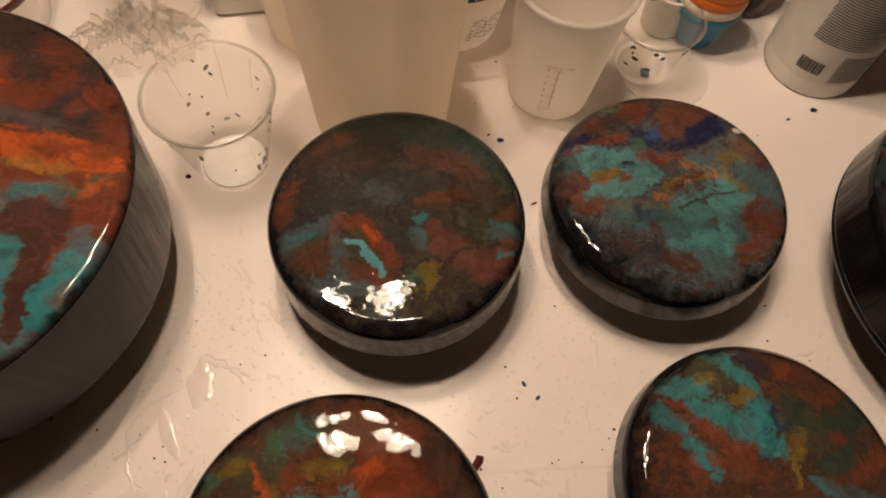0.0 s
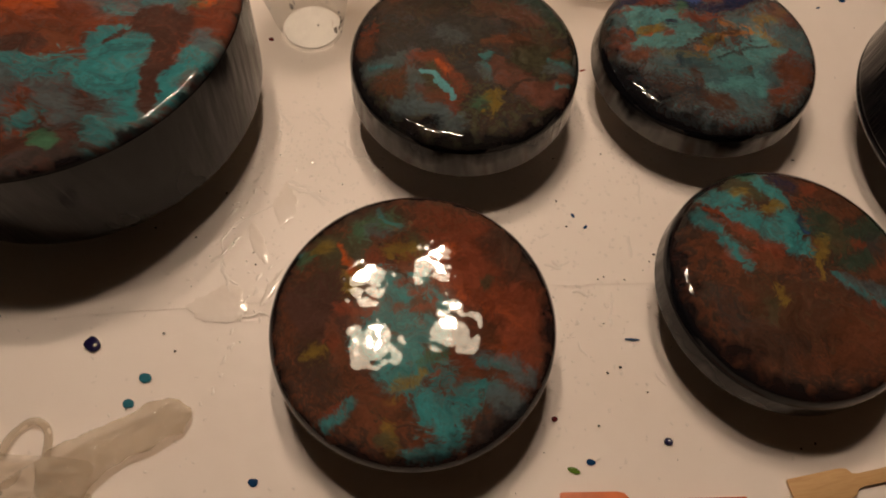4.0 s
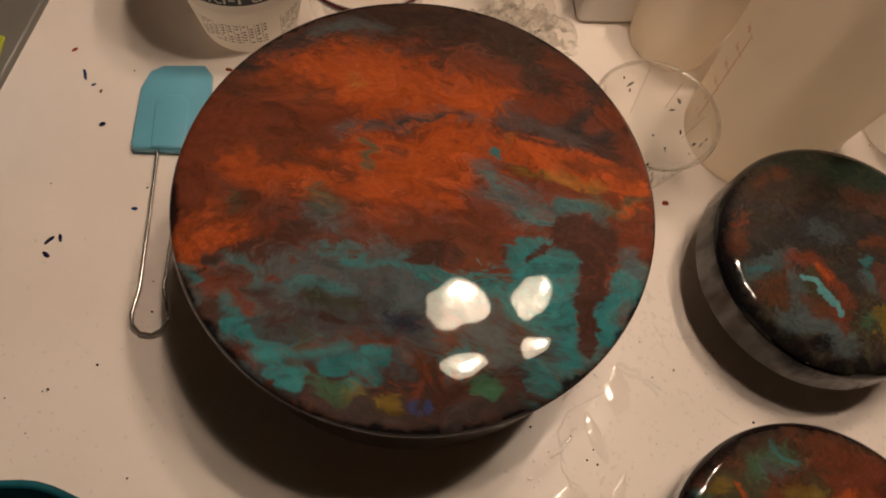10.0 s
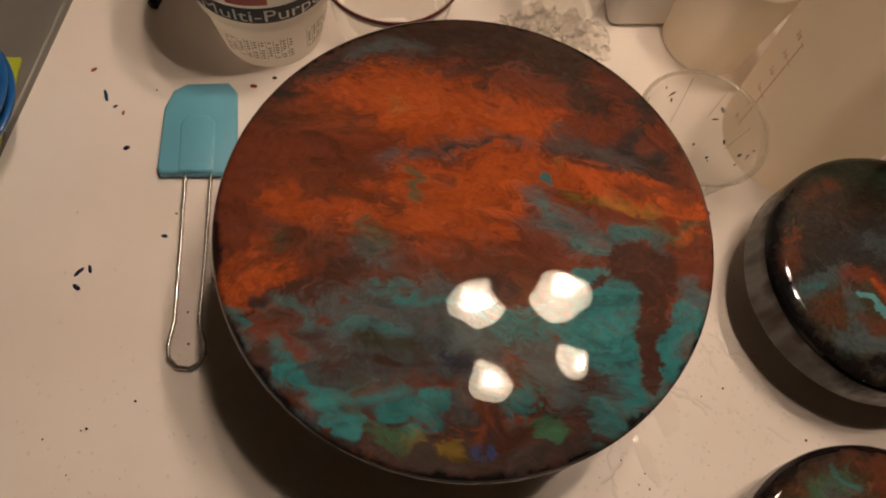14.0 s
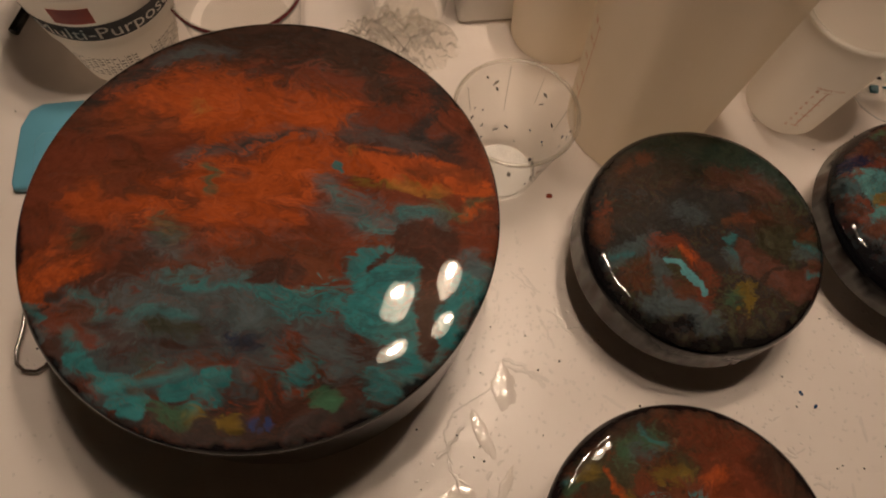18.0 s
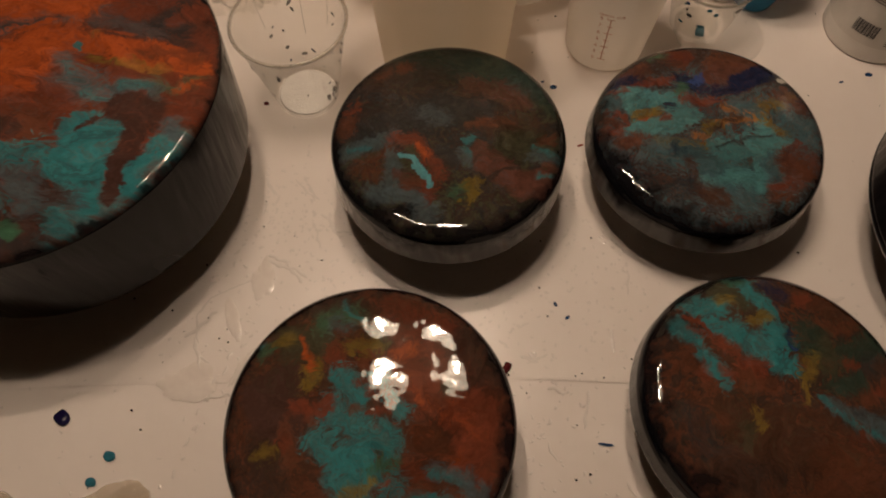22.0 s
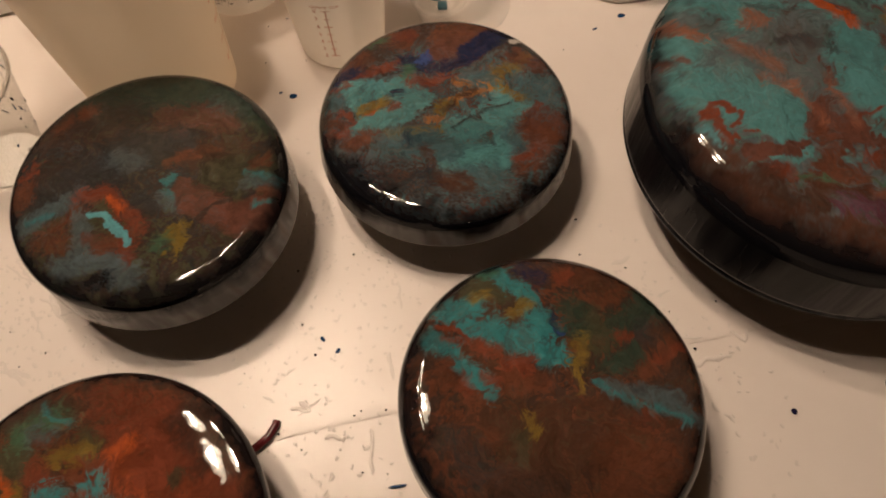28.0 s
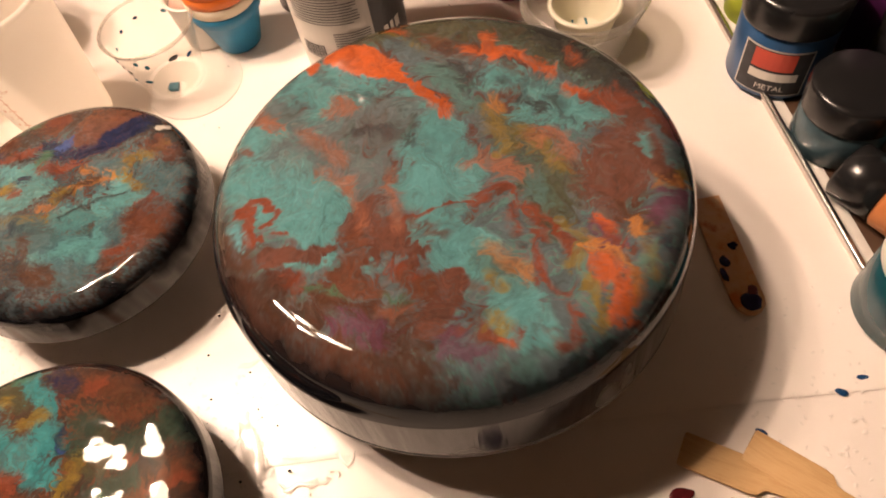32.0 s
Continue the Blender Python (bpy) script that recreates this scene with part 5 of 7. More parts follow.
# ---- more mesh helpers ----
def wrapped(ob_name, text, size, cx_angle, z, r0, r1, h, material, parent, lift=0.0004):
    """Lettering laid round a tapered wall, centred on the given angle in degrees, reading level."""
    cu = bpy.data.curves.new(ob_name, "FONT")
    cu.body, cu.size, cu.align_x = text, size, "CENTER"
    cu.resolution_u = 2
    tmp = bpy.data.objects.new(ob_name, cu)
    me = bpy.data.meshes.new_from_object(tmp)
    bpy.data.objects.remove(tmp)
    bend(me, cx_angle, z, r0, r1, h, lift)
    return part(ob_name, me, material, parent, smooth=False)


def bend(me, angle, z, r0, r1, h, lift):
    for v in me.vertices:
        zz = z + v.co.y
        r = r0 + (r1 - r0) * zz / h + lift
        a = math.radians(angle) + v.co.x / r
        v.co = (r * math.cos(a), r * math.sin(a), zz)


def bars(rects):
    """Flat bars from (x, y, w, h), split along so that they can be bent."""
    bm = bmesh.new()
    for x, y, w, h in rects:
        k = max(1, int(w / 0.004))
        lo = [bm.verts.new((x + w * i / k, y, 0)) for i in range(k + 1)]
        up = [bm.verts.new((x + w * i / k, y + h, 0)) for i in range(k + 1)]
        for i in range(k):
            bm.faces.new((lo[i], lo[i + 1], up[i + 1], up[i]))
    return bm


def wrapped_bars(name, rects, angle, z, r0, r1, h, material, parent, lift=0.0004, label=""):
    me = mesh_of(name, bars(rects))
    bend(me, angle, z, r0, r1, h, lift)
    return part(name, me, material, parent, label, smooth=False)


def tube(points, radius, seg=10):
    """A round bar along points."""
    bm = bmesh.new()
    pts = [Vector(p) for p in points]
    rings = []
    for i, p in enumerate(pts):
        d = (pts[min(i + 1, len(pts) - 1)] - pts[max(i - 1, 0)]).normalized()
        side = d.cross(Vector((0, 0, 1)))
        side = side.normalized() if side.length > 1e-4 else Vector((1, 0, 0))
        up = side.cross(d)
        rings.append([bm.verts.new(p + radius * (math.cos(2 * math.pi * k / seg) * side + math.sin(2 * math.pi * k / seg) * up)) for k in range(seg)])
    for a, b in zip(rings, rings[1:]):
        for k in range(seg):
            bm.faces.new((a[k], a[(k + 1) % seg], b[(k + 1) % seg], b[k]))
    bm.faces.new(rings[0][::-1])
    bm.faces.new(rings[-1])
    bmesh.ops.recalc_face_normals(bm, faces=bm.faces[:])
    return bm


def slab(outline, z0, z1, bevel=0.0006):
    """A flat board cut to an outline."""
    bm = bmesh.new()
    f = bm.faces.new([bm.verts.new((x, y, z0)) for x, y in outline])
    got = bmesh.ops.extrude_face_region(bm, geom=[f])
    bmesh.ops.translate(bm, vec=(0, 0, z1 - z0), verts=[v for v in got["geom"] if isinstance(v, bmesh.types.BMVert)])
    bmesh.ops.recalc_face_normals(bm, faces=bm.faces[:])
    if bevel:
        bmesh.ops.bevel(bm, geom=[e for e in bm.edges if abs(e.verts[0].co.z - e.verts[1].co.z) < 1e-6], offset=bevel, segments=2, profile=0.5, affect="EDGES")
    return bm


def ring_wobble(bm, amount, scale, seed):
    off = Vector((seed * 3.1, seed * 1.7, seed * 0.9))
    for v in bm.verts:
        v.co += amount * noise.noise_vector(v.co * scale + off)
    return bm


# ---- risers under the blocks ----
riser = None
for (cx, cy), radius, top, under, *_rest in DISCS:
    for k in range(3):
        a = math.radians(90 + 120 * k)
        px, py = cx + 0.45 * radius * math.cos(a), cy + 0.45 * radius * math.sin(a)
        r = thing("upturned_cup", (px, py, 0), "small upturned cup propping a block off the table", "cup", "cups under the blocks")
        part("body", lathe([(0.014, 0), (0.015, 0.001), (0.011, under - 0.001), (0.010, under), (0, under)], 20, cap_start=True), M_BLACK, r)

# ---- plastic sheets on the table ----
def sheet_z(x, y):
    return 0.0010 + 0.0003 * noise.noise((x * 9, y * 9, 1.0)) + 0.0002 * noise.noise((x * 26, y * 26, 4.0))


sheet = bmesh.new()
nx, ny = 150, 60
grid = []
for i in range(nx + 1):
    x = -0.615 + i / nx * 1.20
    y0 = 0.012 + 0.155 * (x + 0.45) + 0.02 * math.sin((x + 0.3) * 3.0) * (x > -0.3) + 0.0015 * noise.noise((x * 14, 0.2, 0))
    col = []
    for j in range(ny + 1):
        y = y0 + (0.88 - y0) * (j / ny) ** 1.3
        z = sheet_z(x, y) if j else 0.0006
        col.append(sheet.verts.new((x, y, max(z, 0.0004))))
    grid.append(col)
for i in range(nx):
    for j in range(ny):
        sheet.faces.new((grid[i][j], grid[i + 1][j], grid[i + 1][j + 1], grid[i][j + 1]))
tagged(part("plastic_sheet", sheet, M_SHEET), "second white plastic sheet laid over the first", "sheet", kind="structure")

# ---- beakers and cups ----
SCALE_RED = M_RED_INK


def beaker(name, at, r0, r1, h, label, angle, z0, z1, marks, heads, material, size):
    t = thing(name, (*at, 0), label, "measuring cup", "frosted measuring cups")
    part("body", lathe(cup_profile(r0, r1, h, 0.0016, 0.0022), 72), material, t)
    if not marks:
        return t
    n = len(marks)
    for ang in angle:
        step = (z1 - z0) / (n - 1)
        rects = [(-0.0003, 0, 0.0006, z1 - z0)]
        for k in range(n):
            rects.append((-0.003 if k % 2 == 0 else -0.002, k * step - 0.0002, 0.006 if k % 2 == 0 else 0.004, 0.0005))
        wrapped_bars("scale_line", rects, ang, z0, r0, r1, h, SCALE_RED, t, label="printed red scale")
        for k, text in enumerate(marks):
            if text:
                wrapped("scale_number", text, size, ang - math.degrees(0.0062 / r0), z0 + k * step - size * 0.35, r0, r1, h, SCALE_RED, t)
        if heads:
            wrapped("scale_heading", heads, size * 0.72, ang, z1 + size * 0.6, r0, r1, h, SCALE_RED, t)
    return t


beaker("measuring_cup", (0.0575, 0.400), 0.0315, 0.0405, 0.111, "frosted eight ounce cup with red scale", (-95,), 0.016, 0.061, ("2", "3", "4", "5", "6", "7", "8"), "OUNCE  CUP", M_MILK, 0.0045)
beaker("mixing_beaker", (-0.070, 0.364), 0.0500, 0.0625, 0.220, "tall frosted beaker with faded red scale", (4, 196), 0.028, 0.115, ("8", "12", "16", "20", "24", "28"), "", M_MILK_TAN, 0.006)
beaker("measuring_cup", (-0.135, 0.443), 0.0345, 0.0420, 0.095, "plain frosted cup behind the beaker", (), 0, 0, (), "", M_MILK_TAN, 0.004)


def clear_cup(at, r0, r1, h, label, material=None, ribs=0, z=0.0, name="plastic_cup"):
    t = thing(name, (*at, z), label, "cup")
    prof = [(0, 0.0012), (r0 * 0.8, 0.0012), (r0 * 0.93, 0.0), (r0, 0.001)]
    for k in range(1, 13):
        f = k / 12
        prof.append((r0 + (r1 - r0) * f + (0.0006 * math.sin(f * ribs * 2 * math.pi) if ribs else 0), 0.001 + (h - 0.003) * f))
    prof += [(r1 + 0.0014, h - 0.0018), (r1 + 0.0016, h - 0.0006), (r1 + 0.0006, h)]
    part("wall", lathe(prof, 64), material or M_CLEAR, t)
    part("rim", lathe([(r1 - 0.0006, h - 0.0002), (r1 + 0.0016, h - 0.0016), (r1 + 0.0022, h), (r1 + 0.0010, h + 0.0012), (r1 - 0.0006, h - 0.0002)], 64), M_CLEAR_DULL, t)
    return t


cup = clear_cup((-0.169, 0.303), 0.0240, 0.0400, 0.080, "clear plastic cup with dark paint flecks inside")
part("cloudy_floor", lathe([(0, 0.0022), (0.0215, 0.0022), (0.0225, 0.003), (0.0215, 0.0036), (0, 0.0036)], 40), M_CLOUDY, cup, "leftover cloudy resin")
for ang, z0, z1 in ((98, 0.076, 0.036), (62, 0.074, 0.050), (20, 0.070, 0.045), (150, 0.073, 0.050)):
    a = math.radians(ang)
    pts = [((0.0240 + 0.0160 * z / 0.08 - 0.0006) * math.cos(a), (0.0240 + 0.0160 * z / 0.08 - 0.0006) * math.sin(a), z) for z in [z0 + (z1 - z0) * k / 5 for k in range(6)]]
    part("drip_line", tube(pts, 0.00025, 6), M_CLEAR_DULL, cup, "thin dried drip")
for k in range(5):
    a = math.radians(28 - 13 * k)
    crust = box(0.0022, 0.0014, 0.0035 + 0.001 * (k % 3), (0, 0, 0), 0.0004)
    bmesh.ops.rotate(crust, cent=(0, 0, 0), matrix=Matrix.Rotation(a + math.pi / 2, 3, "Z"), verts=crust.verts)
    bmesh.ops.translate(crust, vec=(0.0238 * math.cos(a), 0.0238 * math.sin(a), 0.005 + 0.002 * k), verts=crust.verts)
    part("crust", ring_wobble(crust, 0.0009, 500, k), INK["k"], cup, "black crust of paint")
rng = random.Random(5)
M_SMEAR = clear_plastic("grey_smear", (0.55, 0.55, 0.58), 0.15, 0.25, 0.004)
for k in range(30):
    a, f = rng.uniform(-0.6, 2.6) if k % 3 else rng.uniform(0, 6.28), rng.uniform(0.05, 0.9)
    r = 0.0243 + 0.0157 * f
    fl = bmesh.new()
    bmesh.ops.create_uvsphere(fl, u_segments=8, v_segments=5, radius=1)
    wide, tall = (rng.uniform(0.0004, 0.0009), rng.uniform(0.0010, 0.0034)) if k % 4 else (rng.uniform(0.0012, 0.0028), rng.uniform(0.0015, 0.0035))
    bmesh.ops.scale(fl, vec=(wide, 0.0003, tall), verts=fl.verts)
    bmesh.ops.rotate(fl, cent=(0, 0, 0), matrix=Matrix.Rotation(rng.uniform(-0.7, 0.7), 3, "Y"), verts=fl.verts)
    bmesh.ops.rotate(fl, cent=(0, 0, 0), matrix=Matrix.Rotation(a + math.pi / 2, 3, "Z"), verts=fl.verts)
    bmesh.ops.translate(fl, vec=(r * math.cos(a), r * math.sin(a), 0.003 + 0.075 * f), verts=fl.verts)
    part("fleck", ring_wobble(fl, 0.0005, 500, k), INK["kkbn"[k % 4]] if k % 4 else M_SMEAR, cup)

small = clear_cup((0.132, 0.435), 0.0225, 0.0325, 0.052, "small clear portion cup streaked with blue paint")
for k in range(14):
    a, f = rng.uniform(0, 6.28), rng.uniform(0.35, 0.95)
    r = 0.0228 + 0.0100 * f
    fl = bmesh.new()
    bmesh.ops.create_uvsphere(fl, u_segments=8, v_segments=5, radius=1)
    bmesh.ops.scale(fl, vec=(rng.uniform(0.001, 0.004), 0.0004, rng.uniform(0.0006, 0.002)), verts=fl.verts)
    bmesh.ops.rotate(fl, cent=(0, 0, 0), matrix=Matrix.Rotation(a + math.pi / 2, 3, "Z"), verts=fl.verts)
    bmesh.ops.translate(fl, vec=(r * math.cos(a), r * math.sin(a), 0.052 * f), verts=fl.verts)
    part("fleck", fl, INK["btkt"[k % 4]], small)
scrap = tagged(part("paint_scrap", ring_wobble(box(0.007, 0.006, 0.003, (0, 0, 0.0015), 0.0006), 0.0012, 300, 4), INK["t"]), "teal scrap of dried paint in the small cup", "scrap")
scrap.location = (0.134, 0.423, 0.0016)
lid = thing("clear_lid", (0.150, 0.426, 0.0018), "flat clear lid lying under the small cup", "lid")
part("disc", lathe([(0, 0.0), (0.034, 0.0), (0.0365, 0.0004), (0.0365, 0.0006)], 56), clear_plastic("thin_clear_lid", (0.985, 0.98, 0.97), 0.06, 0.0), lid)

# a shallow clear tub with a stained rim, and ribbed clear cups in crumpled film
tub = clear_cup((-0.385, 0.414), 0.044, 0.050, 0.046, "clear tub with a purple-stained rim", M_CLEAR_DULL, name="plastic_tub")
part("stain", lathe([(0.0512, 0.040), (0.0522, 0.0435), (0.0530, 0.0466), (0.0518, 0.0476)], 64), INK["m"], tub, "purple paint on the rim")
drip = thing("paint_drip", (-0.438, 0.398, 0), "pink and blue drip hanging off the tub rim", "drip")
part("strand", tube([(0.003, 0.004, 0.040), (-0.006, -0.002, 0.034), (-0.014, -0.006, 0.020), (-0.020, -0.010, 0.004), (-0.021, -0.011, 0.0015)], 0.0022), plain("pink_drip", (0.42, 0.16, 0.14), 0.3), drip)
part("tip", ring_wobble(box(0.006, 0.004, 0.003, (-0.021, -0.011, 0.0025), 0.001), 0.001, 400, 2), INK["n"], drip)
clear_cup((-0.255, 0.445), 0.028, 0.038, 0.085, "ribbed clear cup among crumpled film", M_CLEAR_DULL, 6)


def crumple(name, at, sx, sy, sz, label, seed, material, turn=0.0, cells=46):
    bm = bmesh.new()
    rows = []
    for i in range(cells + 1):
        row = []
        for j in range(cells + 1):
            u, v = i / cells * 2 - 1, j / cells * 2 - 1
            p = Vector((u * 2.4, v * 2.4, seed))
            fold = abs(noise.noise(p * 1.1)) * 0.9 + abs(noise.noise(p * 2.6)) * 0.5 + 0.2 * noise.noise(p * 6)
            edge = max(0.0, 1 - (u * u + v * v)) ** 0.4
            w = 1 + 0.25 * noise.noise(p * 0.7 + Vector((9, 3, 1)))
            row.append(bm.verts.new((u * sx * w, v * sy * w, 0.0022 + sz * fold * edge)))
        rows.append(row)
    for i in range(cells):
        for j in range(cells):
            u, v = (i + 0.5) / cells * 2 - 1, (j + 0.5) / cells * 2 - 1
            if u * u + v * v < 0.94 + 0.25 * noise.noise((u * 3, v * 3, seed)):
                bm.faces.new((rows[i][j], rows[i + 1][j], rows[i + 1][j + 1], rows[i][j + 1]))
    bmesh.ops.delete(bm, geom=[v for v in bm.verts if not v.link_faces], context="VERTS")
    ob = part(name, bm, material)
    ob.matrix_basis = pose(*at, 0, 0, turn)
    return tagged(ob, label, "film")


crumple("crumpled_film", (-0.262, 0.402, 0), 0.055, 0.032, 0.050, "crumpled clear plastic film behind the orange block", 2.0, M_WRAP, 8)

# the vinyl glove: a limp palm and fingers
glove = thing("vinyl_glove", (-0.250, -0.060, 0), "limp translucent vinyl glove lying crumpled on the sheet", "glove")


def limp(points, r0, r1, seed, flat=0.35):
    bm = bmesh.new()
    pts = [Vector(p) for p in points]
    seg, rings = 26, []
    for i, p in enumerate(pts):
        d = (pts[min(i + 1, len(pts) - 1)] - pts[max(i - 1, 0)]).normalized()
        side = Vector((-d.y, d.x, 0)).normalized()
        r = r0 + (r1 - r0) * i / (len(pts) - 1)
        if i in (0, len(pts) - 1):
            r *= 0.35
        rings.append([bm.verts.new(p + r * math.cos(2 * math.pi * k / seg) * side + Vector((0, 0, r * flat * (1 + math.sin(2 * math.pi * k / seg))))) for k in range(seg)])
    for a, b in zip(rings, rings[1:]):
        for k in range(seg):
            bm.faces.new((a[k], a[(k + 1) % seg], b[(k + 1) % seg], b[k]))
    bmesh.ops.subdivide_edges(bm, edges=bm.edges[:], cuts=2, use_grid_fill=True)
    for v in bm.verts:
        c = v.co * 55 + Vector((seed, seed, 0))
        v.co.z = max(0.0018, v.co.z + 0.007 * noise.noise(c) + 0.006 * abs(noise.noise(c * 2.3)))
        v.co.x += 0.004 * noise.noise(c + Vector((5, 0, 0)))
        v.co.y += 0.004 * noise.noise(c + Vector((0, 5, 0)))
    return bm


def line(a, b, n=9, bow=0.0):
    return [(a[0] + (b[0] - a[0]) * k / n, a[1] + (b[1] - a[1]) * k / n + bow * math.sin(math.pi * k / n), 0.0015) for k in range(n + 1)]


def rumple(sx, sy, sz, seed, cells=80):
    bm = bmesh.new()
    rows = []
    for i in range(cells + 1):
        rows.append([])
        for j in range(cells + 1):
            u, v = i / cells * 2 - 1, j / cells * 2 - 1
            c = Vector((u * 1.6 + seed, v * 1.6, seed))
            w = 1 + 0.3 * noise.noise(c * 1.1 + Vector((4, 0, 0)))
            bend_by = c + 0.5 * noise.noise_vector(c * 1.7)
            fold = (1 - abs(noise.noise(bend_by * 1.5)) * 2.2) * 0.55 + (1 - abs(noise.noise(bend_by * 3.4 + Vector((7, 1, 0)))) * 2.2) * 0.38 + (1 - abs(noise.noise(bend_by * 7.5))) * 0.10
            edge = max(0.0, 1 - (u * u + v * v)) ** 0.5
            rows[-1].append(bm.verts.new((u * sx * w, v * sy * w, 0.0016 + sz * max(0.0, fold) * edge)))
    for i in range(cells):
        for j in range(cells):
            u, v = (i + 0.5) / cells * 2 - 1, (j + 0.5) / cells * 2 - 1
            if u * u + v * v < 0.97:
                bm.faces.new((rows[i][j], rows[i + 1][j], rows[i + 1][j + 1], rows[i][j + 1]))
    bmesh.ops.delete(bm, geom=[v for v in bm.verts if not v.link_faces], context="VERTS")
    return bm


palm = part("palm", rumple(0.072, 0.040, 0.024, 1.0), M_FILM, glove)
palm.matrix_basis = pose(-0.034, -0.022, 0, 0, 0, 12)
cuff = part("cuff", rumple(0.050, 0.034, 0.020, 5.0), M_FILM, glove)
cuff.matrix_basis = pose(-0.080, -0.045, 0, 0, 0, 40)
part("finger", limp(line((0.000, -0.006), (0.072, 0.050), 14, 0.006), 0.016, 0.011, 2.0, 0.28), M_FILM, glove)
part("finger", limp(line((0.010, -0.020), (0.060, -0.018), 12), 0.013, 0.012, 3.0, 0.22), M_FILM, glove)
part("finger", tube([(-0.017 - 0.013 * math.cos(0.2 * k), 0.012 + 0.022 * math.sin(0.2 * k), 0.003 + 0.001 * math.sin(k)) for k in range(16)], 0.0024, 10), M_FILM, glove, "curled finger end")

# ---- paper tubs with printed mixing charts ----
def chart_tub(at, turn, label):
    r0, r1, h = 0.037, 0.056, 0.112
    t = thing("mixing_tub", (*at, 0), label, "tub", "printed mixing tubs", turn)
    part("body", lathe([(0, 0.003), (0.030, 0.003), (r0 - 0.001, 0), (r0, 0.001), (0.0455, 0.050), (0.0475, 0.0515), (0.0480, 0.056), (0.0475, 0.059), (0.0490, 0.062), (r1, h - 0.004), (r1 + 0.002, h - 0.003),
                        (r1 + 0.002, h), (r1 - 0.001, h), (0.0478, 0.0615), (0.0440, 0.050), (r0 - 0.0016, 0.005), (0, 0.005)], 72), M_MILK, t)
    rects, rows = [], []
    for c in range(34):
        x = -0.085 + c * 0.0050
        if c % 12 in (7, 8):
            continue
        rects.append((x, 0.0, 0.0003, 0.026))
        for q in range(7):
            if (c * 7 + q * 3) % 5:
                rows.append((x + 0.0013, 0.001 + q * 0.0036, 0.0022, 0.0014))
    wrapped_bars("chart_lines", rects, -90, 0.014, r0, 0.0462, 0.050, M_INK, t)
    wrapped_bars("chart_figures", rows, -90, 0.014, r0, 0.0462, 0.050, M_INK, t, label="rows of small dark figures too fine to read")
    wrapped_bars("black_band", [(-0.150, 0, 0.300, 0.017)], -90, 0.064, 0.0385, 0.0567, h, M_INK, t, 0.0008)
    wrapped_bars("red_panel", [(-0.030, 0, 0.026, 0.016)], -90, 0.084, 0.0385, 0.0567, h, M_RED, t, 0.0008)
    wrapped("heading", "Multi-Purpose", 0.0178, -90, 0.0665, 0.0385, 0.0567, h, M_WHITE, t, 0.0012)
    return t


chart_tub((-0.468, 0.377), 27, "printed mixing tub marked Multi-Purpose, by the spatula")
chart_tub((-0.024, 0.464), 75, "printed mixing tub standing behind the measuring cup")

# ---- squeeze bottle with a printed label ----
bottle = thing("bottle", (0.273, 0.454, 0), "tall white bottle with a densely printed label", "bottle", turn=-8)
part("body", lathe([(0, 0), (0.036, 0), (0.0385, 0.003), (0.0388, 0.012), (0.0388, 0.185), (0.034, 0.200), (0.020, 0.208), (0.015, 0.212), (0.015, 0.225), (0, 0.226)], 72), M_WHITE, bottle)
part("cap", lathe([(0, 0.2255), (0.017, 0.2255), (0.017, 0.250), (0.015, 0.252), (0, 0.252)], 40), M_BLACK, bottle)
wrapped_bars("label", [(-0.085, 0, 0.135, 0.160)], -90, 0.018, 0.0389, 0.0389, 1, M_PAPER, bottle)
wrapped_bars("dark_panel", [(0.030, 0, 0.070, 0.160)], -90, 0.018, 0.0393, 0.0393, 1, plain("charcoal_label", (0.045, 0.045, 0.05), 0.5), bottle)
wrapped_bars("orange_flash", [(0.052, 0.012, 0.03, 0.05)], -90, 0.045, 0.0397, 0.0397, 1, M_ORANGE, bottle)
wrapped_bars("brand_mark", [(0.038, 0, 0.004, 0.009), (0.044, 0, 0.003, 0.009), (0.049, 0, 0.005, 0.009)], -90, 0.034, 0.0400, 0.0400, 1, M_WHITE, bottle, 0.0006)
fine = [(-0.028 + 0.0005 * (k % 3), 0.038 + k * 0.0022, 0.050 - 0.004 * (k * 7 % 5 == 0) - 0.012 * (k % 9 == 8), 0.0009) for k in range(50)]
fine += [(0.002, 0.004 + k * 0.0020, 0.026, 0.0009) for k in range(14)]
wrapped_bars("small_print", fine, -90, 0.018, 0.0389, 0.0389, 1, M_GREY_INK, bottle, 0.0009, "rows of print too small to read")
stripes, x = [], -0.026
for k in range(16):
    w = (0.0004, 0.0008, 0.0005, 0.0011)[k * 5 % 4]
    stripes.append((x, 0.0, w, 0.012))
    x += w + 0.0005
wrapped_bars("barcode", stripes, -90, 0.026, 0.0389, 0.0389, 1, M_INK, bottle, 0.0010)


# ---- silicone minicups, nested ----
def minicup(at, z, colour, r0, r1, h, label, tilt=0.0):
    t = thing("silicone_cup", (*at, z), label, "cup", "stacked silicone cups", tilt)
    part("body", lathe([(0, 0), (r0 * 0.9, 0), (r0, 0.001), (r1, h - 0.010), (r1 + 0.002, h - 0.008), (r1 + 0.0025, h - 0.001), (r1 + 0.001, h), (r1 - 0.0015, h - 0.001), (r0 - 0.001, 0.003), (0, 0.003)], 48), colour, t)
    return t


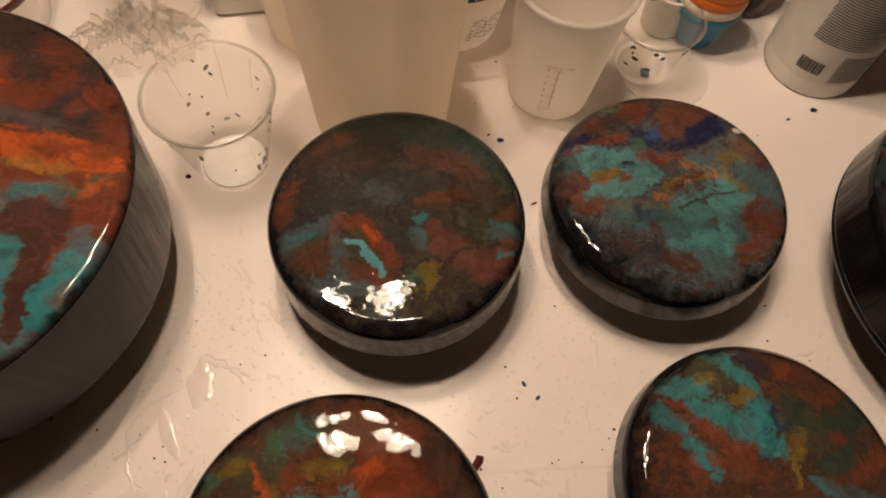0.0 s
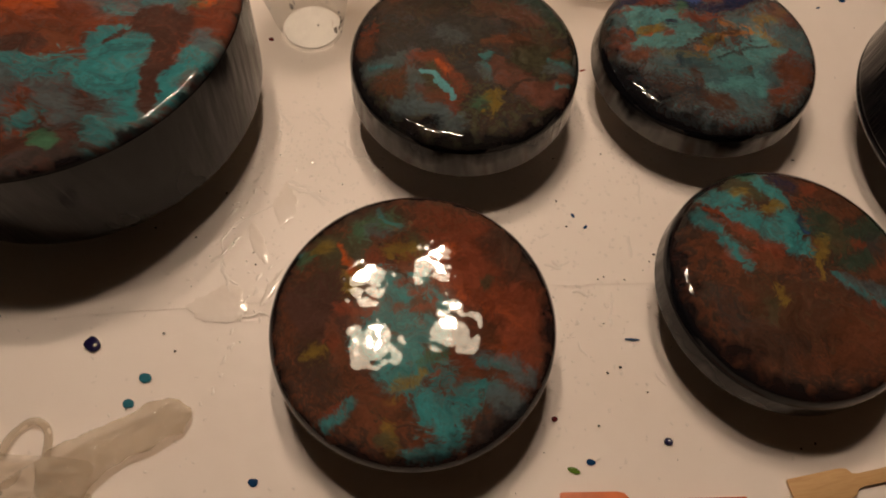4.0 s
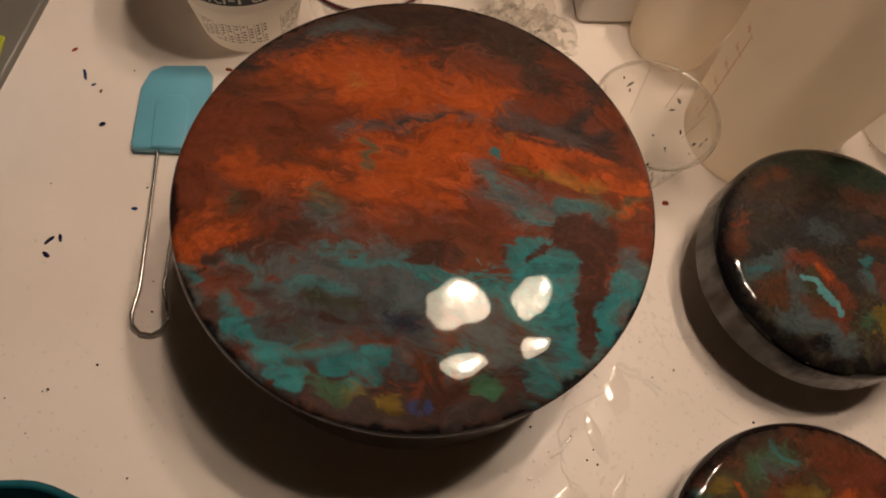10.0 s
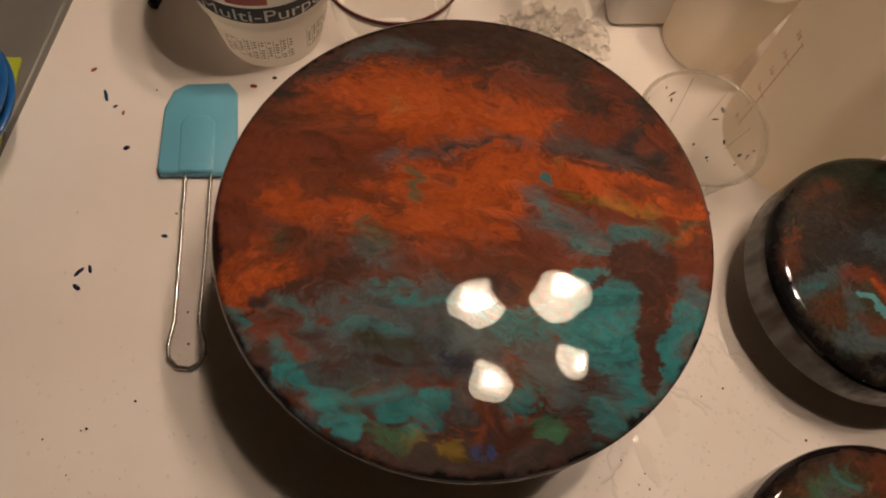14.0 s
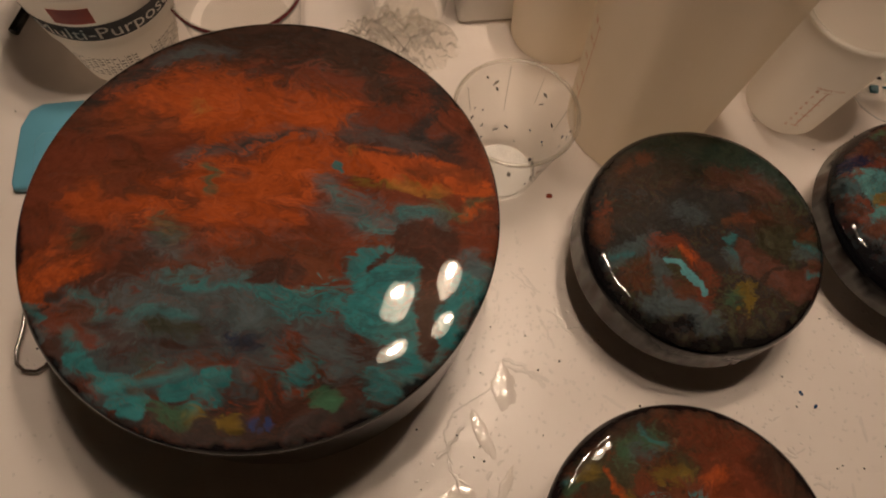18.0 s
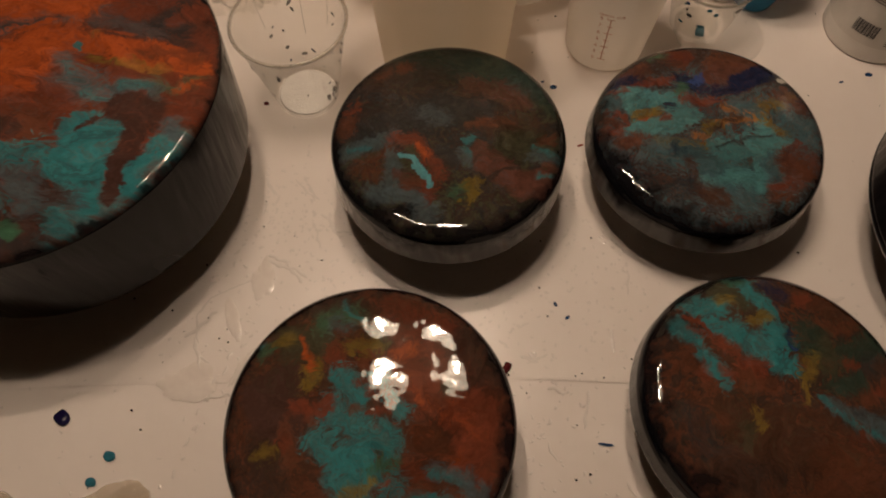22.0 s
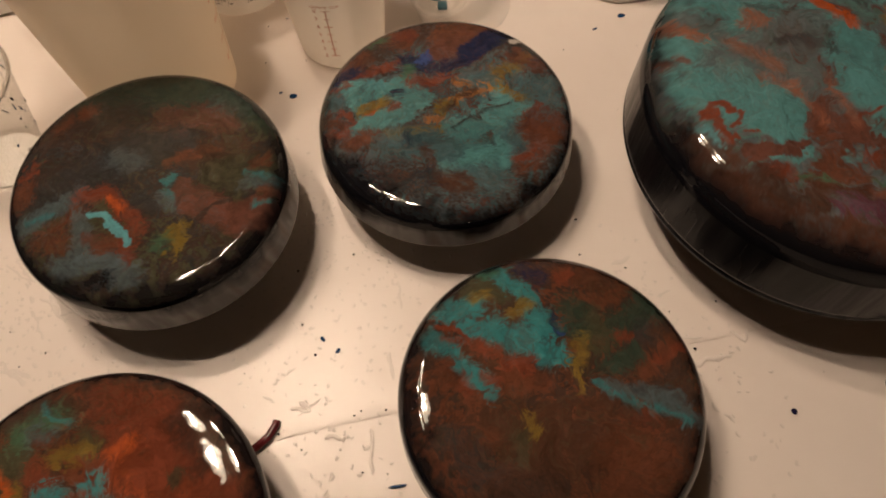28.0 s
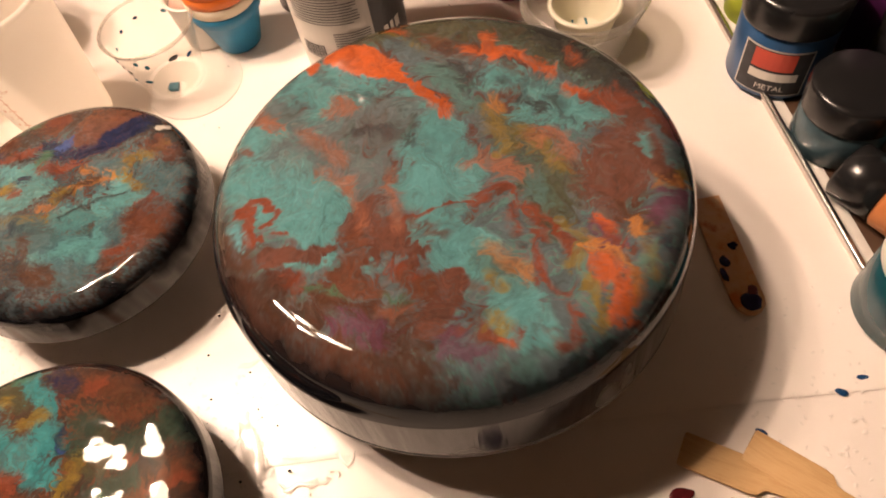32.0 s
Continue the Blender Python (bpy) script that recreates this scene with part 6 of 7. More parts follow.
for n, (colour, word) in enumerate(((M_BLUE, "blue"), (M_CREAM, "cream"), (M_ORANGE, "orange"), (M_ORANGE, "orange"), (M_CREAM, "cream"), (M_BLACK, "black"))):
    minicup((0.177, 0.471), 0.0018 + n * 0.0085, colour, 0.0165, 0.0245, 0.040, word + " silicone cup in a nested stack")
for n, (colour, word) in enumerate(((M_PINK, "raspberry"), (M_CREAM, "cream"), (M_CREAM, "cream"), (M_CREAM, "cream"), (M_PINK, "raspberry"), (M_PINK, "raspberry"))):
    minicup((0.388, 0.508), 0.0018 + n * 0.0085, colour, 0.0165, 0.0245, 0.040, word + " silicone cup in a nested stack")
pot = thing("small_pot", (0.150, 0.478, 0.0018), "small white pot with pinkish paint inside", "pot")
part("body", lathe(cup_profile(0.017, 0.020, 0.042, 0.0015, 0.001), 40), M_WHITE, pot)
part("paint", lathe([(0, 0.036), (0.0175, 0.036), (0.0175, 0.0365), (0, 0.0365)], 32), plain("blush_paint", (0.62, 0.42, 0.34), 0.3), pot)
jar = thing("small_jar", (0.224, 0.515, 0.0018), "small dark brown jar behind the bottle", "jar")
part("body", lathe([(0, 0), (0.019, 0), (0.021, 0.002), (0.021, 0.035), (0.018, 0.040), (0, 0.040)], 40), plain("dark_brown_glass", (0.05, 0.018, 0.012), 0.2), jar)
part("lid", lathe([(0, 0.0402), (0.020, 0.0402), (0.020, 0.055), (0.018, 0.056), (0, 0.056)], 40), M_BLACK, jar)

# pale cream cup inside nested clear cups
for k in range(3):
    clear_cup((0.436 + 0.001 * k, 0.438), 0.030, 0.0395 + 0.0006 * k, 0.040, "nested clear cup with smudged walls", M_CLEAR_DULL, z=0.0018 + 0.004 * k)
lime = thing("silicone_cup", (0.438, 0.437, 0.0140), "pale cream silicone cup inside clear cups", "cup")
part("body", lathe(cup_profile(0.017, 0.0235, 0.028, 0.0018, 0.0015), 48), M_LIME_PALE, lime)
for k in range(4):
    a = 1.3 + k * 0.9
    part("smear", ring_wobble(box(0.002, 0.007, 0.0008, (0.011 * math.cos(a), 0.011 * math.sin(a), 0.0022), 0.0003), 0.001, 300, k), INK["t"], lime, "blue-green smear of paint")

# ---- white box behind ----
tagged(part("white_box", box(0.062, 0.050, 0.070, (0, 0, 0.0362), 0.006, 3), M_WHITE), "plain white plastic box behind the beaker", "box").matrix_basis = pose(-0.190, 0.468, 0.0, 0, 0, 14)

# ---- spatula ----
spat = thing("spatula", (-0.492, 0.275, 0.0018), "light blue silicone spatula with a wire handle", "spatula", turn=14)
head = [(-0.0245, -0.033), (0.0235, -0.035), (0.0255, -0.030), (0.0245, 0.030), (0.019, 0.038), (-0.010, 0.0375), (-0.019, 0.032), (-0.0245, 0.018), (-0.0265, -0.028)]
part("blade", slab(head, 0.0, 0.0075, 0.0022), M_BLUE_SIL, spat)
part("ridge", slab([(-0.012, -0.033), (0.011, -0.0335), (0.011, 0.004), (0.006, 0.010), (-0.007, 0.010), (-0.012, 0.004)], 0.0074, 0.0098, 0.0012), M_BLUE_SIL, spat)
wire = [(-0.008, -0.030, 0.006), (-0.008, -0.036, 0.005), (-0.0092, -0.090, 0.004), (-0.0105, -0.135, 0.003), (-0.0135, -0.150, 0.003), (-0.0125, -0.158, 0.003), (-0.0075, -0.1635, 0.003), (0.0, -0.165, 0.003),
        (0.0055, -0.162, 0.003), (0.0085, -0.156, 0.003), (0.0078, -0.148, 0.003), (0.0045, -0.135, 0.003), (0.0068, -0.090, 0.004), (0.0085, -0.036, 0.005), (0.0085, -0.030, 0.006)]
part("wire_handle", tube(wire, 0.0014, 12), M_METAL, spat, "bent steel wire handle")

# ---- wooden paddles ----
def paddle(at, turn, label, material=None, long=0.11, z=0.0019):
    t = thing("wooden_paddle", (*at, z), label, "stir stick", "wooden stir sticks", turn)
    out = [(0, -0.008), (0.001, -0.0088), (0.034, -0.0088), (0.038, -0.0080), (0.041, -0.0045), (0.045, -0.0038), (long, -0.0048), (long + 0.003, 0),
           (long, 0.0048), (0.045, 0.0038), (0.041, 0.0045), (0.038, 0.0080), (0.034, 0.0088), (0.001, 0.0088), (0, 0.008)]
    part("stick", slab(out, 0, 0.0018, 0.0004), material or M_WOOD, t)
    return t


paddle((0.4645, 0.1500), -24, "wooden paddle stick lying beside the teal block")
paddle((0.4970, 0.1515), -35, "wooden paddle stick beside another", z=0.0023)
paddle((0.482, 0.118), -12, "wooden paddle stick partly under the others", z=0.0008)
paddle((0.046, -0.0365), 8, "wooden paddle stick stained orange", M_ORANGE_WOOD)
paddle((0.182, -0.012), 18, "wooden paddle stick at the table's edge")
stick = thing("craft_stick", (0.500, 0.300, 0.0019), "craft stick smeared with orange and purple paint", "stir stick", "wooden stir sticks", -80)
part("stick", slab([(0, -0.009), (0.070, -0.009), (0.075, -0.0078), (0.079, -0.004), (0.080, 0), (0.079, 0.004), (0.075, 0.0078), (0.070, 0.009), (0, 0.009)], 0, 0.002, 0.0004), M_STAINED, stick)
for k, (x, y, sx, sy) in enumerate(((0.072, 0.001, 0.006, 0.006), (0.066, 0.004, 0.004, 0.003), (0.045, -0.004, 0.004, 0.003), (0.036, 0.004, 0.003, 0.003), (0.053, -0.007, 0.005, 0.002))):
    blob = bmesh.new()
    bmesh.ops.create_uvsphere(blob, u_segments=14, v_segments=6, radius=1)
    bmesh.ops.scale(blob, vec=(sx, sy, 0.0007), verts=blob.verts)
    bmesh.ops.translate(blob, vec=(x, y, 0.0021), verts=blob.verts)
    part("paint_blot", ring_wobble(blob, 0.0009, 350, k), INK["n" if k != 1 else "m"], stick, "dark purple blot")

# ---- tray of paints at the table's edge ----
ang = math.degrees(math.atan2(-0.25, 0.048))
tray = thing("metal_tray", (0.556, 0.340, 0.0), "steel-edged tray holding paint jars", "tray", turn=ang)
part("edge", tube([(-0.28, 0, 0.008), (-0.14, 0, 0.008), (0, 0, 0.008), (0.14, 0, 0.008), (0.28, 0, 0.008)], 0.0022, 10), M_METAL, tray)
part("rim_wall", box(0.56, 0.0012, 0.007, (0, 0.001, 0.0045), 0), M_METAL, tray, smooth=False)
part("inner_rim", box(0.56, 0.009, 0.002, (0, 0.008, 0.0022), 0.0005), M_WHITE, tray)
part("floor", box(0.56, 0.30, 0.002, (0, 0.163, 0.0011), 0.0004), M_WALNUT, tray, "dark brown floor")


def paint_jar(at, z, r, h, body, lid, label, lid_h=0.018, turn=0.0, name="paint_jar"):
    t = thing(name, (*at, z), label, "paint jar", "jars of paint", turn)
    part("body", lathe([(0, 0), (r * 0.9, 0), (r, 0.003), (r, h - lid_h - 0.003), (r * 0.93, h - lid_h), (0, h - lid_h)], 56), body, t)
    part("lid", lathe([(0, h - lid_h + 0.0003), (r * 1.02, h - lid_h + 0.0003), (r * 1.03, h - lid_h + 0.002), (r * 1.03, h - 0.003), (r * 0.98, h - 0.0005), (r * 0.9, h), (0, h)], 56), lid, t)
    return t


TRAY_Z = 0.0022
j = paint_jar((0.561, 0.404), TRAY_Z, 0.030, 0.072, M_NAVY, M_BLACK, "blue paint jar with a black lid and red label", 0.022, -28)
wrapped_bars("label_border", [(-0.020, 0, 0.044, 0.036)], -90, 0.006, 0.0301, 0.0301, 1, M_PAPER, j)
wrapped_bars("label_black", [(-0.019, 0, 0.042, 0.034)], -90, 0.007, 0.0301, 0.0301, 1, M_INK, j, 0.0007)
wrapped_bars("label_red", [(-0.012, 0, 0.026, 0.014)], -90, 0.0265, 0.0301, 0.0301, 1, M_RED, j, 0.0010)
wrapped_bars("brand_mark", [(-0.012, 0, 0.030, 0.0065)], -90, 0.0185, 0.0301, 0.0301, 1, M_PAPER, j, 0.0013)
wrapped("label_word", "METAL", 0.0060, -84, 0.0105, 0.0301, 0.0301, 1, M_PAPER, j, 0.0012)
paint_jar((0.584, 0.341), TRAY_Z, 0.0265, 0.050, plain("slate_blue_paint", (0.05, 0.09, 0.11), 0.25, 0.4, 50), M_BLACK, "slate paint jar with a black lid", 0.020)
paint_jar((0.636, 0.440), TRAY_Z, 0.036, 0.095, M_PURPLE, M_PURPLE, "purple paint jar at the back of the tray")
paint_jar((0.640, 0.385), TRAY_Z, 0.030, 0.060, M_BLACK, M_BLACK, "black paint jar in the tray")
paint_jar((0.640, 0.318), TRAY_Z, 0.022, 0.060, M_TEAL, plain("pale_blue_lid", (0.22, 0.42, 0.46), 0.4), "small jar with a pale blue lid", 0.016)
paint_jar((0.594, 0.222), TRAY_Z, 0.031, 0.062, M_TEAL, M_WHITE, "teal paint jar with a white lid", 0.018)
lying = thing("paint_bottle", (0.583, 0.296, TRAY_Z + 0.0185), "copper paint bottle lying with its black cap", "paint bottle", "jars of paint", -52)
lb = lathe([(0, 0), (0.016, 0), (0.018, 0.002), (0.018, 0.060), (0.016, 0.064), (0, 0.064)], 40)
bmesh.ops.rotate(lb, cent=(0, 0, 0), matrix=Matrix.Rotation(math.pi / 2, 3, "Y"), verts=lb.verts)
bmesh.ops.translate(lb, vec=(0.016, 0, 0), verts=lb.verts)
part("body", lb, M_COPPER, lying)
lc = lathe([(0, 0), (0.0150, 0), (0.0175, 0.002), (0.0175, 0.027), (0, 0.027)], 40)
bmesh.ops.rotate(lc, cent=(0, 0, 0), matrix=Matrix.Rotation(math.pi / 2, 3, "Y"), verts=lc.verts)
bmesh.ops.translate(lc, vec=(-0.0115, 0, 0), verts=lc.verts)
part("cap", lc, M_BLACK, lying)
bc = bars([(0.024, 0, 0.030, 0.020)] )
me = mesh_of("barcode_ground", bc)
for v in me.vertices:
    a = math.radians(62) + (v.co.y - 0.010) / 0.018
    v.co = (v.co.x, -0.0183 * math.cos(a), 0.0183 * math.sin(a))
part("barcode_ground", me, M_PAPER, lying, smooth=False)
rects, x = [], 0.027
for k in range(13):
    w = (0.0005, 0.001, 0.0007)[k % 3]
    rects.append((x, 0.002, w, 0.016))
    x += w + 0.0007
me = mesh_of("barcode", bars(rects))
for v in me.vertices:
    a = math.radians(62) + (v.co.y - 0.010) / 0.018
    v.co = (v.co.x, -0.0186 * math.cos(a), 0.0186 * math.sin(a))
part("barcode", me, M_INK, lying, smooth=False)
limeb = thing("lime_bottle", (0.562, 0.462, TRAY_Z), "lime green bottle at the back of the tray", "bottle")
part("body", lathe([(0, 0), (0.020, 0), (0.022, 0.002), (0.022, 0.07), (0.012, 0.085), (0.010, 0.10), (0, 0.10)], 40), M_LIME, limeb)

# ---- grey cooker top, bowls and mat beside the sheet ----
hob = thing("grey_worktop", (-0.86, 0.42, 0.0), "grey enamel worktop with a steel trim strip", "worktop")
part("slab", box(0.49, 0.90, 0.010, (0.0, 0.14, 0.0012), 0.003), M_GREY, hob)
strip = part("trim_strip", box(0.22, 0.004, 0.004, (0, 0, 0.0075), 0.001), M_METAL, hob)
strip.matrix_basis = pose(0.148, -0.228, 0, 0, 0, 51.5)
mat_ = tagged(part("lime_mat", box(0.13, 0.16, 0.003, (0, 0, 0.0080), 0.001), M_LIME), "lime green plastic mat under the blue bowls", "mat")
mat_.matrix_basis = pose(-0.676, 0.215, 0, 0, 0, 10)
for k in range(2):
    bowl = thing("plastic_bowl", (-0.652, 0.236, 0.0096 + 0.010 * k), "blue plastic bowl stacked in another", "bowl", "stacked blue bowls")
    part("shell", lathe([(0, 0), (0.030, 0), (0.033, 0.001), (0.050, 0.018), (0.058, 0.034), (0.062, 0.036), (0.062, 0.038), (0.057, 0.0365), (0.048, 0.020), (0.031, 0.003), (0, 0.0025)], 64), M_BOWL, bowl)
tealcup = thing("teal_cup", (-0.432, -0.050, 0), "tall dark teal plastic tumbler beside the glove", "cup")
part("body", ring_wobble(lathe(cup_profile(0.053, 0.069, 0.125, 0.0016, 0.0015), 72), 0.0012, 45, 3), M_TEAL, tealcup)
part("paint", lathe([(0, 0.030), (0.0535, 0.030), (0.0537, 0.0306), (0, 0.031)], 48), M_TEAL, tealcup, "thick teal paint inside")
pen = thing("black_pen", (-0.556, 0.372, 0.0055), "black pen lying behind the printed tub", "pen", turn=84)
part("barrel", tube([(0, 0, 0), (0.01, 0, 0), (0.12, 0, 0), (0.135, 0, 0)], 0.0040, 14), M_BLACK, pen)


# ---- drips and drops on the sheet ----
def drop(x, y, sx, sy, turn, ink, z=0.0012, tall=0.35, seed=0):
    bm = bmesh.new()
    bmesh.ops.create_uvsphere(bm, u_segments=20, v_segments=12, radius=1)
    bmesh.ops.scale(bm, vec=(sx, sy, min(sx, sy) * tall), verts=bm.verts)
    ring_wobble(bm, min(sx, sy) * 0.34, 0.9 / max(sx, sy), seed)
    ob = part("paint_drop", bm, INK[ink])
    ob.matrix_basis = pose(x, y, z, 0, 0, turn)
    return tagged(ob, {"b": "blue", "n": "navy", "t": "teal", "r": "red", "m": "maroon", "g": "green", "k": "black"}[ink] + " paint drop on the white plastic sheet", "paint drop", "paint drops on the sheet")


DROPS = ((0.022, 0.345, 3, 2, 0, "b"), (0.013, 0.349, 1.5, 1, 30, "b"), (0.055, 0.152, 2, 1.2, 50, "b"), (0.046, 0.160, 2, 1.1, 120, "b"), (0.049, 0.293, 2.6, 1.0, 30, "r"), (-0.252, 0.025, 6, 4.5, -30, "n"),
         (-0.213, 0.008, 4, 3, 0, "t"), (-0.218, -0.009, 3.5, 2.8, 0, "t"), (-0.133, -0.044, 3, 2.4, 0, "b"), (0.040, 0.015, 2, 1.8, 0, "m"), (0.110, 0.010, 2.6, 2.4, 0, "n"), (0.313, 0.099, 2, 1.6, 0, "n"),
         (0.204, 0.356, 2.6, 1.8, 0, "k"), (0.269, 0.404, 3.2, 2.0, 20, "b"))
DROPS2 = ((0.247, 0.392, 2.2, 0.9, 30, "b"), (-0.199, 0.287, 2.2, 1.8, 0, "m"), (-0.131, 0.287, 2.6, 2.2, 0, "r"), (-0.538, 0.163, 4, 1.5, 60, "n"), (-0.532, 0.166, 3, 1.2, 120, "n"), (-0.536, 0.153, 3.2, 1.6, 150, "n"),
          (-0.580, 0.311, 2.4, 1.4, 50, "r"), (-0.494, 0.197, 2.2, 1.3, 0, "b"), (-0.538, 0.255, 2.4, 1.6, 30, "n"), (0.548, 0.178, 3.4, 2.0, -20, "b"), (0.560, 0.186, 3.0, 1.4, 10, "b"), (0.505, 0.158, 3.2, 1.6, -30, "b"))
for n, (x, y, sx, sy, turn, ink) in enumerate(DROPS + DROPS2):
    drop(x, y, sx * 0.001, sy * 0.001, turn, ink, 0.0012, 0.4, n)
for n, (x, y, sx, sy, turn, ink) in enumerate(((-0.565, 0.292, 5, 1.2, 118, "b"), (-0.556, 0.285, 2, 1, 40, "b"), (-0.549, 0.281, 1.8, 1, 100, "r"), (-0.468, 0.322, 2.4, 1.6, 10, "r"), (-0.455, 0.332, 1.8, 1.2, 0, "k"), (-0.105, -0.012, 3, 0.9, -10, "b"),
                                              (0.088, 0.073, 5, 0.8, 5, "b"), (0.378, 0.112, 9, 5, 10, "n"), (0.425, 0.113, 4, 2.2, 0, "n"), (0.462, 0.128, 6, 3, 15, "m"), (0.063, -0.008, 2.8, 1.8, 10, "b"), (0.053, -0.014, 4, 1.6, -12, "g"))):
    drop(x, y, sx * 0.001, sy * 0.001, turn, ink, 0.0012, 0.35, n + 60)
smear = tagged(part("paint_smear", tube([(0.006, 0.096, 0.002), (0.011, 0.099, 0.0025), (0.017, 0.104, 0.0025), (0.0205, 0.110, 0.002), (0.0208, 0.1125, 0.0016)], 0.0026, 10), INK["m"]), "maroon smear of paint beside a small block", "paint smear")

# shallow resin puddles on the sheet
def puddle(x, y, sx, sy, turn, seed):
    bm = bmesh.new()
    rings = []
    for f, z in ((1.0, -0.0003), (0.88, 0.0), (0.7, 0.0002), (0.4, 0.0003)):
        rings.append([])
        for k in range(56):
            a = 2 * math.pi * k / 56
            w = 1 + 0.38 * noise.noise((math.cos(a) * 1.3 + seed, math.sin(a) * 1.3, seed)) + 0.16 * noise.noise((math.cos(a) * 4, math.sin(a) * 4, seed))
            rings[-1].append(bm.verts.new((sx * w * f * math.cos(a), sy * w * f * math.sin(a), z)))
    tip = bm.verts.new((0, 0, 0.00032))
    for a, b in zip(rings, rings[1:]):
        for k in range(56):
            bm.faces.new((a[k], a[(k + 1) % 56], b[(k + 1) % 56], b[k]))
    for k in range(56):
        bm.faces.new((rings[-1][k], rings[-1][(k + 1) % 56], tip))
    ob = part("resin_puddle", bm, M_PUDDLE)
    ob.matrix_basis = pose(x, y, 0.0011, 0, 0, turn)
    return tagged(ob, "shallow glossy puddle of clear resin on the sheet", "resin puddle", "resin puddles on the sheet")


def puddle_material():
    m, n, l, b = mat("resin_puddle_on_sheet")
    c = ramp(n, l, noise_node(n, l, 20, 4), ((0.3, (0.84, 0.765, 0.70)), (0.7, (0.88, 0.82, 0.77))))
    l.new(c, b.inputs["Base Color"])
    setp(b, Roughness=0.10, IOR=1.5)
    bump(n, l, b, noise_node(n, l, 60, 2.0), 0.4, 0.0020)
    return m


M_PUDDLE = puddle_material()
for px, py, sx, sy, turn, sd in ((-0.155, 0.142, 0.009, 0.016, 8, 1.3), (-0.166, 0.108, 0.005, 0.016, 28, 2.6), (-0.180, 0.062, 0.020, 0.012, 20, 4.1), (-0.150, 0.078, 0.004, 0.013, -20, 6.4), (0.243, 0.150, 0.006, 0.020, 25, 9.2), (0.252, 0.118, 0.012, 0.008, 5, 7.7)):
    puddle(px, py, sx, sy, turn, sd)

# fine specks, past counting
specks = bmesh.new()
rng = random.Random(11)
for k in range(150):
    cx, cy, sp = rng.choice(((-0.22, -0.01, 0.09), (-0.15, 0.08, 0.05), (0.06, 0.10, 0.05), (0.08, 0.02, 0.06), (0.24, 0.40, 0.07), (-0.52, 0.18, 0.06), (0.52, 0.17, 0.05), (-0.13, 0.18, 0.05), (0.03, 0.33, 0.05), (0.23, 0.16, 0.04), (-0.52, 0.04, 0.05)))
    x, y, r = rng.gauss(cx, sp), rng.gauss(cy, sp), rng.uniform(0.0003, 0.0009)
    if y > 0.55 or x > 0.545 or x < -0.6:
        continue
    ring = [specks.verts.new((x + r * rng.uniform(0.6, 1.5) * math.cos(a * 1.047), y + r * math.sin(a * 1.047), 0.0017)) for a in range(6)]
    tip = specks.verts.new((x, y, 0.0017 + r * 0.6))
    for a in range(6):
        specks.faces.new((ring[a], ring[(a + 1) % 6], tip))
tagged(part("paint_specks", specks, INK["k"]), "fine dark specks of paint on the sheet", "paint specks", kind="stuff")

# clear resin: small rippled runs and spots that catch the light
runs = bmesh.new()


def run(x, y, sx, sy, turn, seed):
    c, q = math.cos(turn), math.sin(turn)
    seg, rings = 16, []
    tall, base = 0.2 * min(sx, sy), sheet_z(x, y) + 0.0001
    for f in (1.08, 1.0, 0.72, 0.4):
        z = tall * (1.16 - f * f) - 0.00012
        ring = []
        for k in range(seg):
            a = 2 * math.pi * k / seg
            w = (1 + 0.45 * noise.noise((math.cos(a) * 1.6 + seed, math.sin(a) * 1.6, seed * 0.7))) * f
            u, v = sx * w * math.cos(a), sy * w * math.sin(a)
            v += 0.35 * sy * math.sin(u / sx * 2.5 + seed)
            ring.append(runs.verts.new((x + u * c - v * q, y + u * q + v * c, base + z)))
        rings.append(ring)
    tip = runs.verts.new((x, y, base + 1.16 * tall - 0.00012))
    for a, b in zip(rings, rings[1:]):
        for k in range(seg):
            runs.faces.new((a[k], a[(k + 1) % seg], b[(k + 1) % seg], b[k]))
    for k in range(seg):
        runs.faces.new((rings[-1][k], rings[-1][(k + 1) % seg], tip))


def string(points, width, seed):
    """A thin rounded thread of resin that wanders along a line."""
    pts = [Vector((x, y, 0)) for x, y in points]
    path = []
    for a, b in zip(pts, pts[1:]):
        n = max(3, int((b - a).length / 0.0016))
        path += [a.lerp(b, k / n) for k in range(n)]
    path.append(pts[-1])
    rows = []
    for i, p in enumerate(path):
        d = (path[min(i + 1, len(path) - 1)] - path[max(i - 1, 0)]).normalized()
        side = Vector((-d.y, d.x, 0))
        p = p + side * 0.0022 * noise.noise((p.x * 160 + seed, p.y * 160, seed))
        w = width * (0.75 + 0.9 * abs(noise.noise((p.x * 240, p.y * 240, seed)))) * (0.4 if i in (0, len(path) - 1) else 1)
        base = sheet_z(p.x, p.y) + 0.0001
        rows.append([runs.verts.new((*(p + side * w * u).xy, base - 0.00012 + w * 0.22 * (1.21 - u * u))) for u in (-1.1, -0.85, -0.55, -0.2, 0.2, 0.55, 0.85, 1.1)])
    for a, b in zip(rows, rows[1:]):
        for k in range(7):
            runs.faces.new((a[k], b[k], b[k + 1], a[k + 1]))


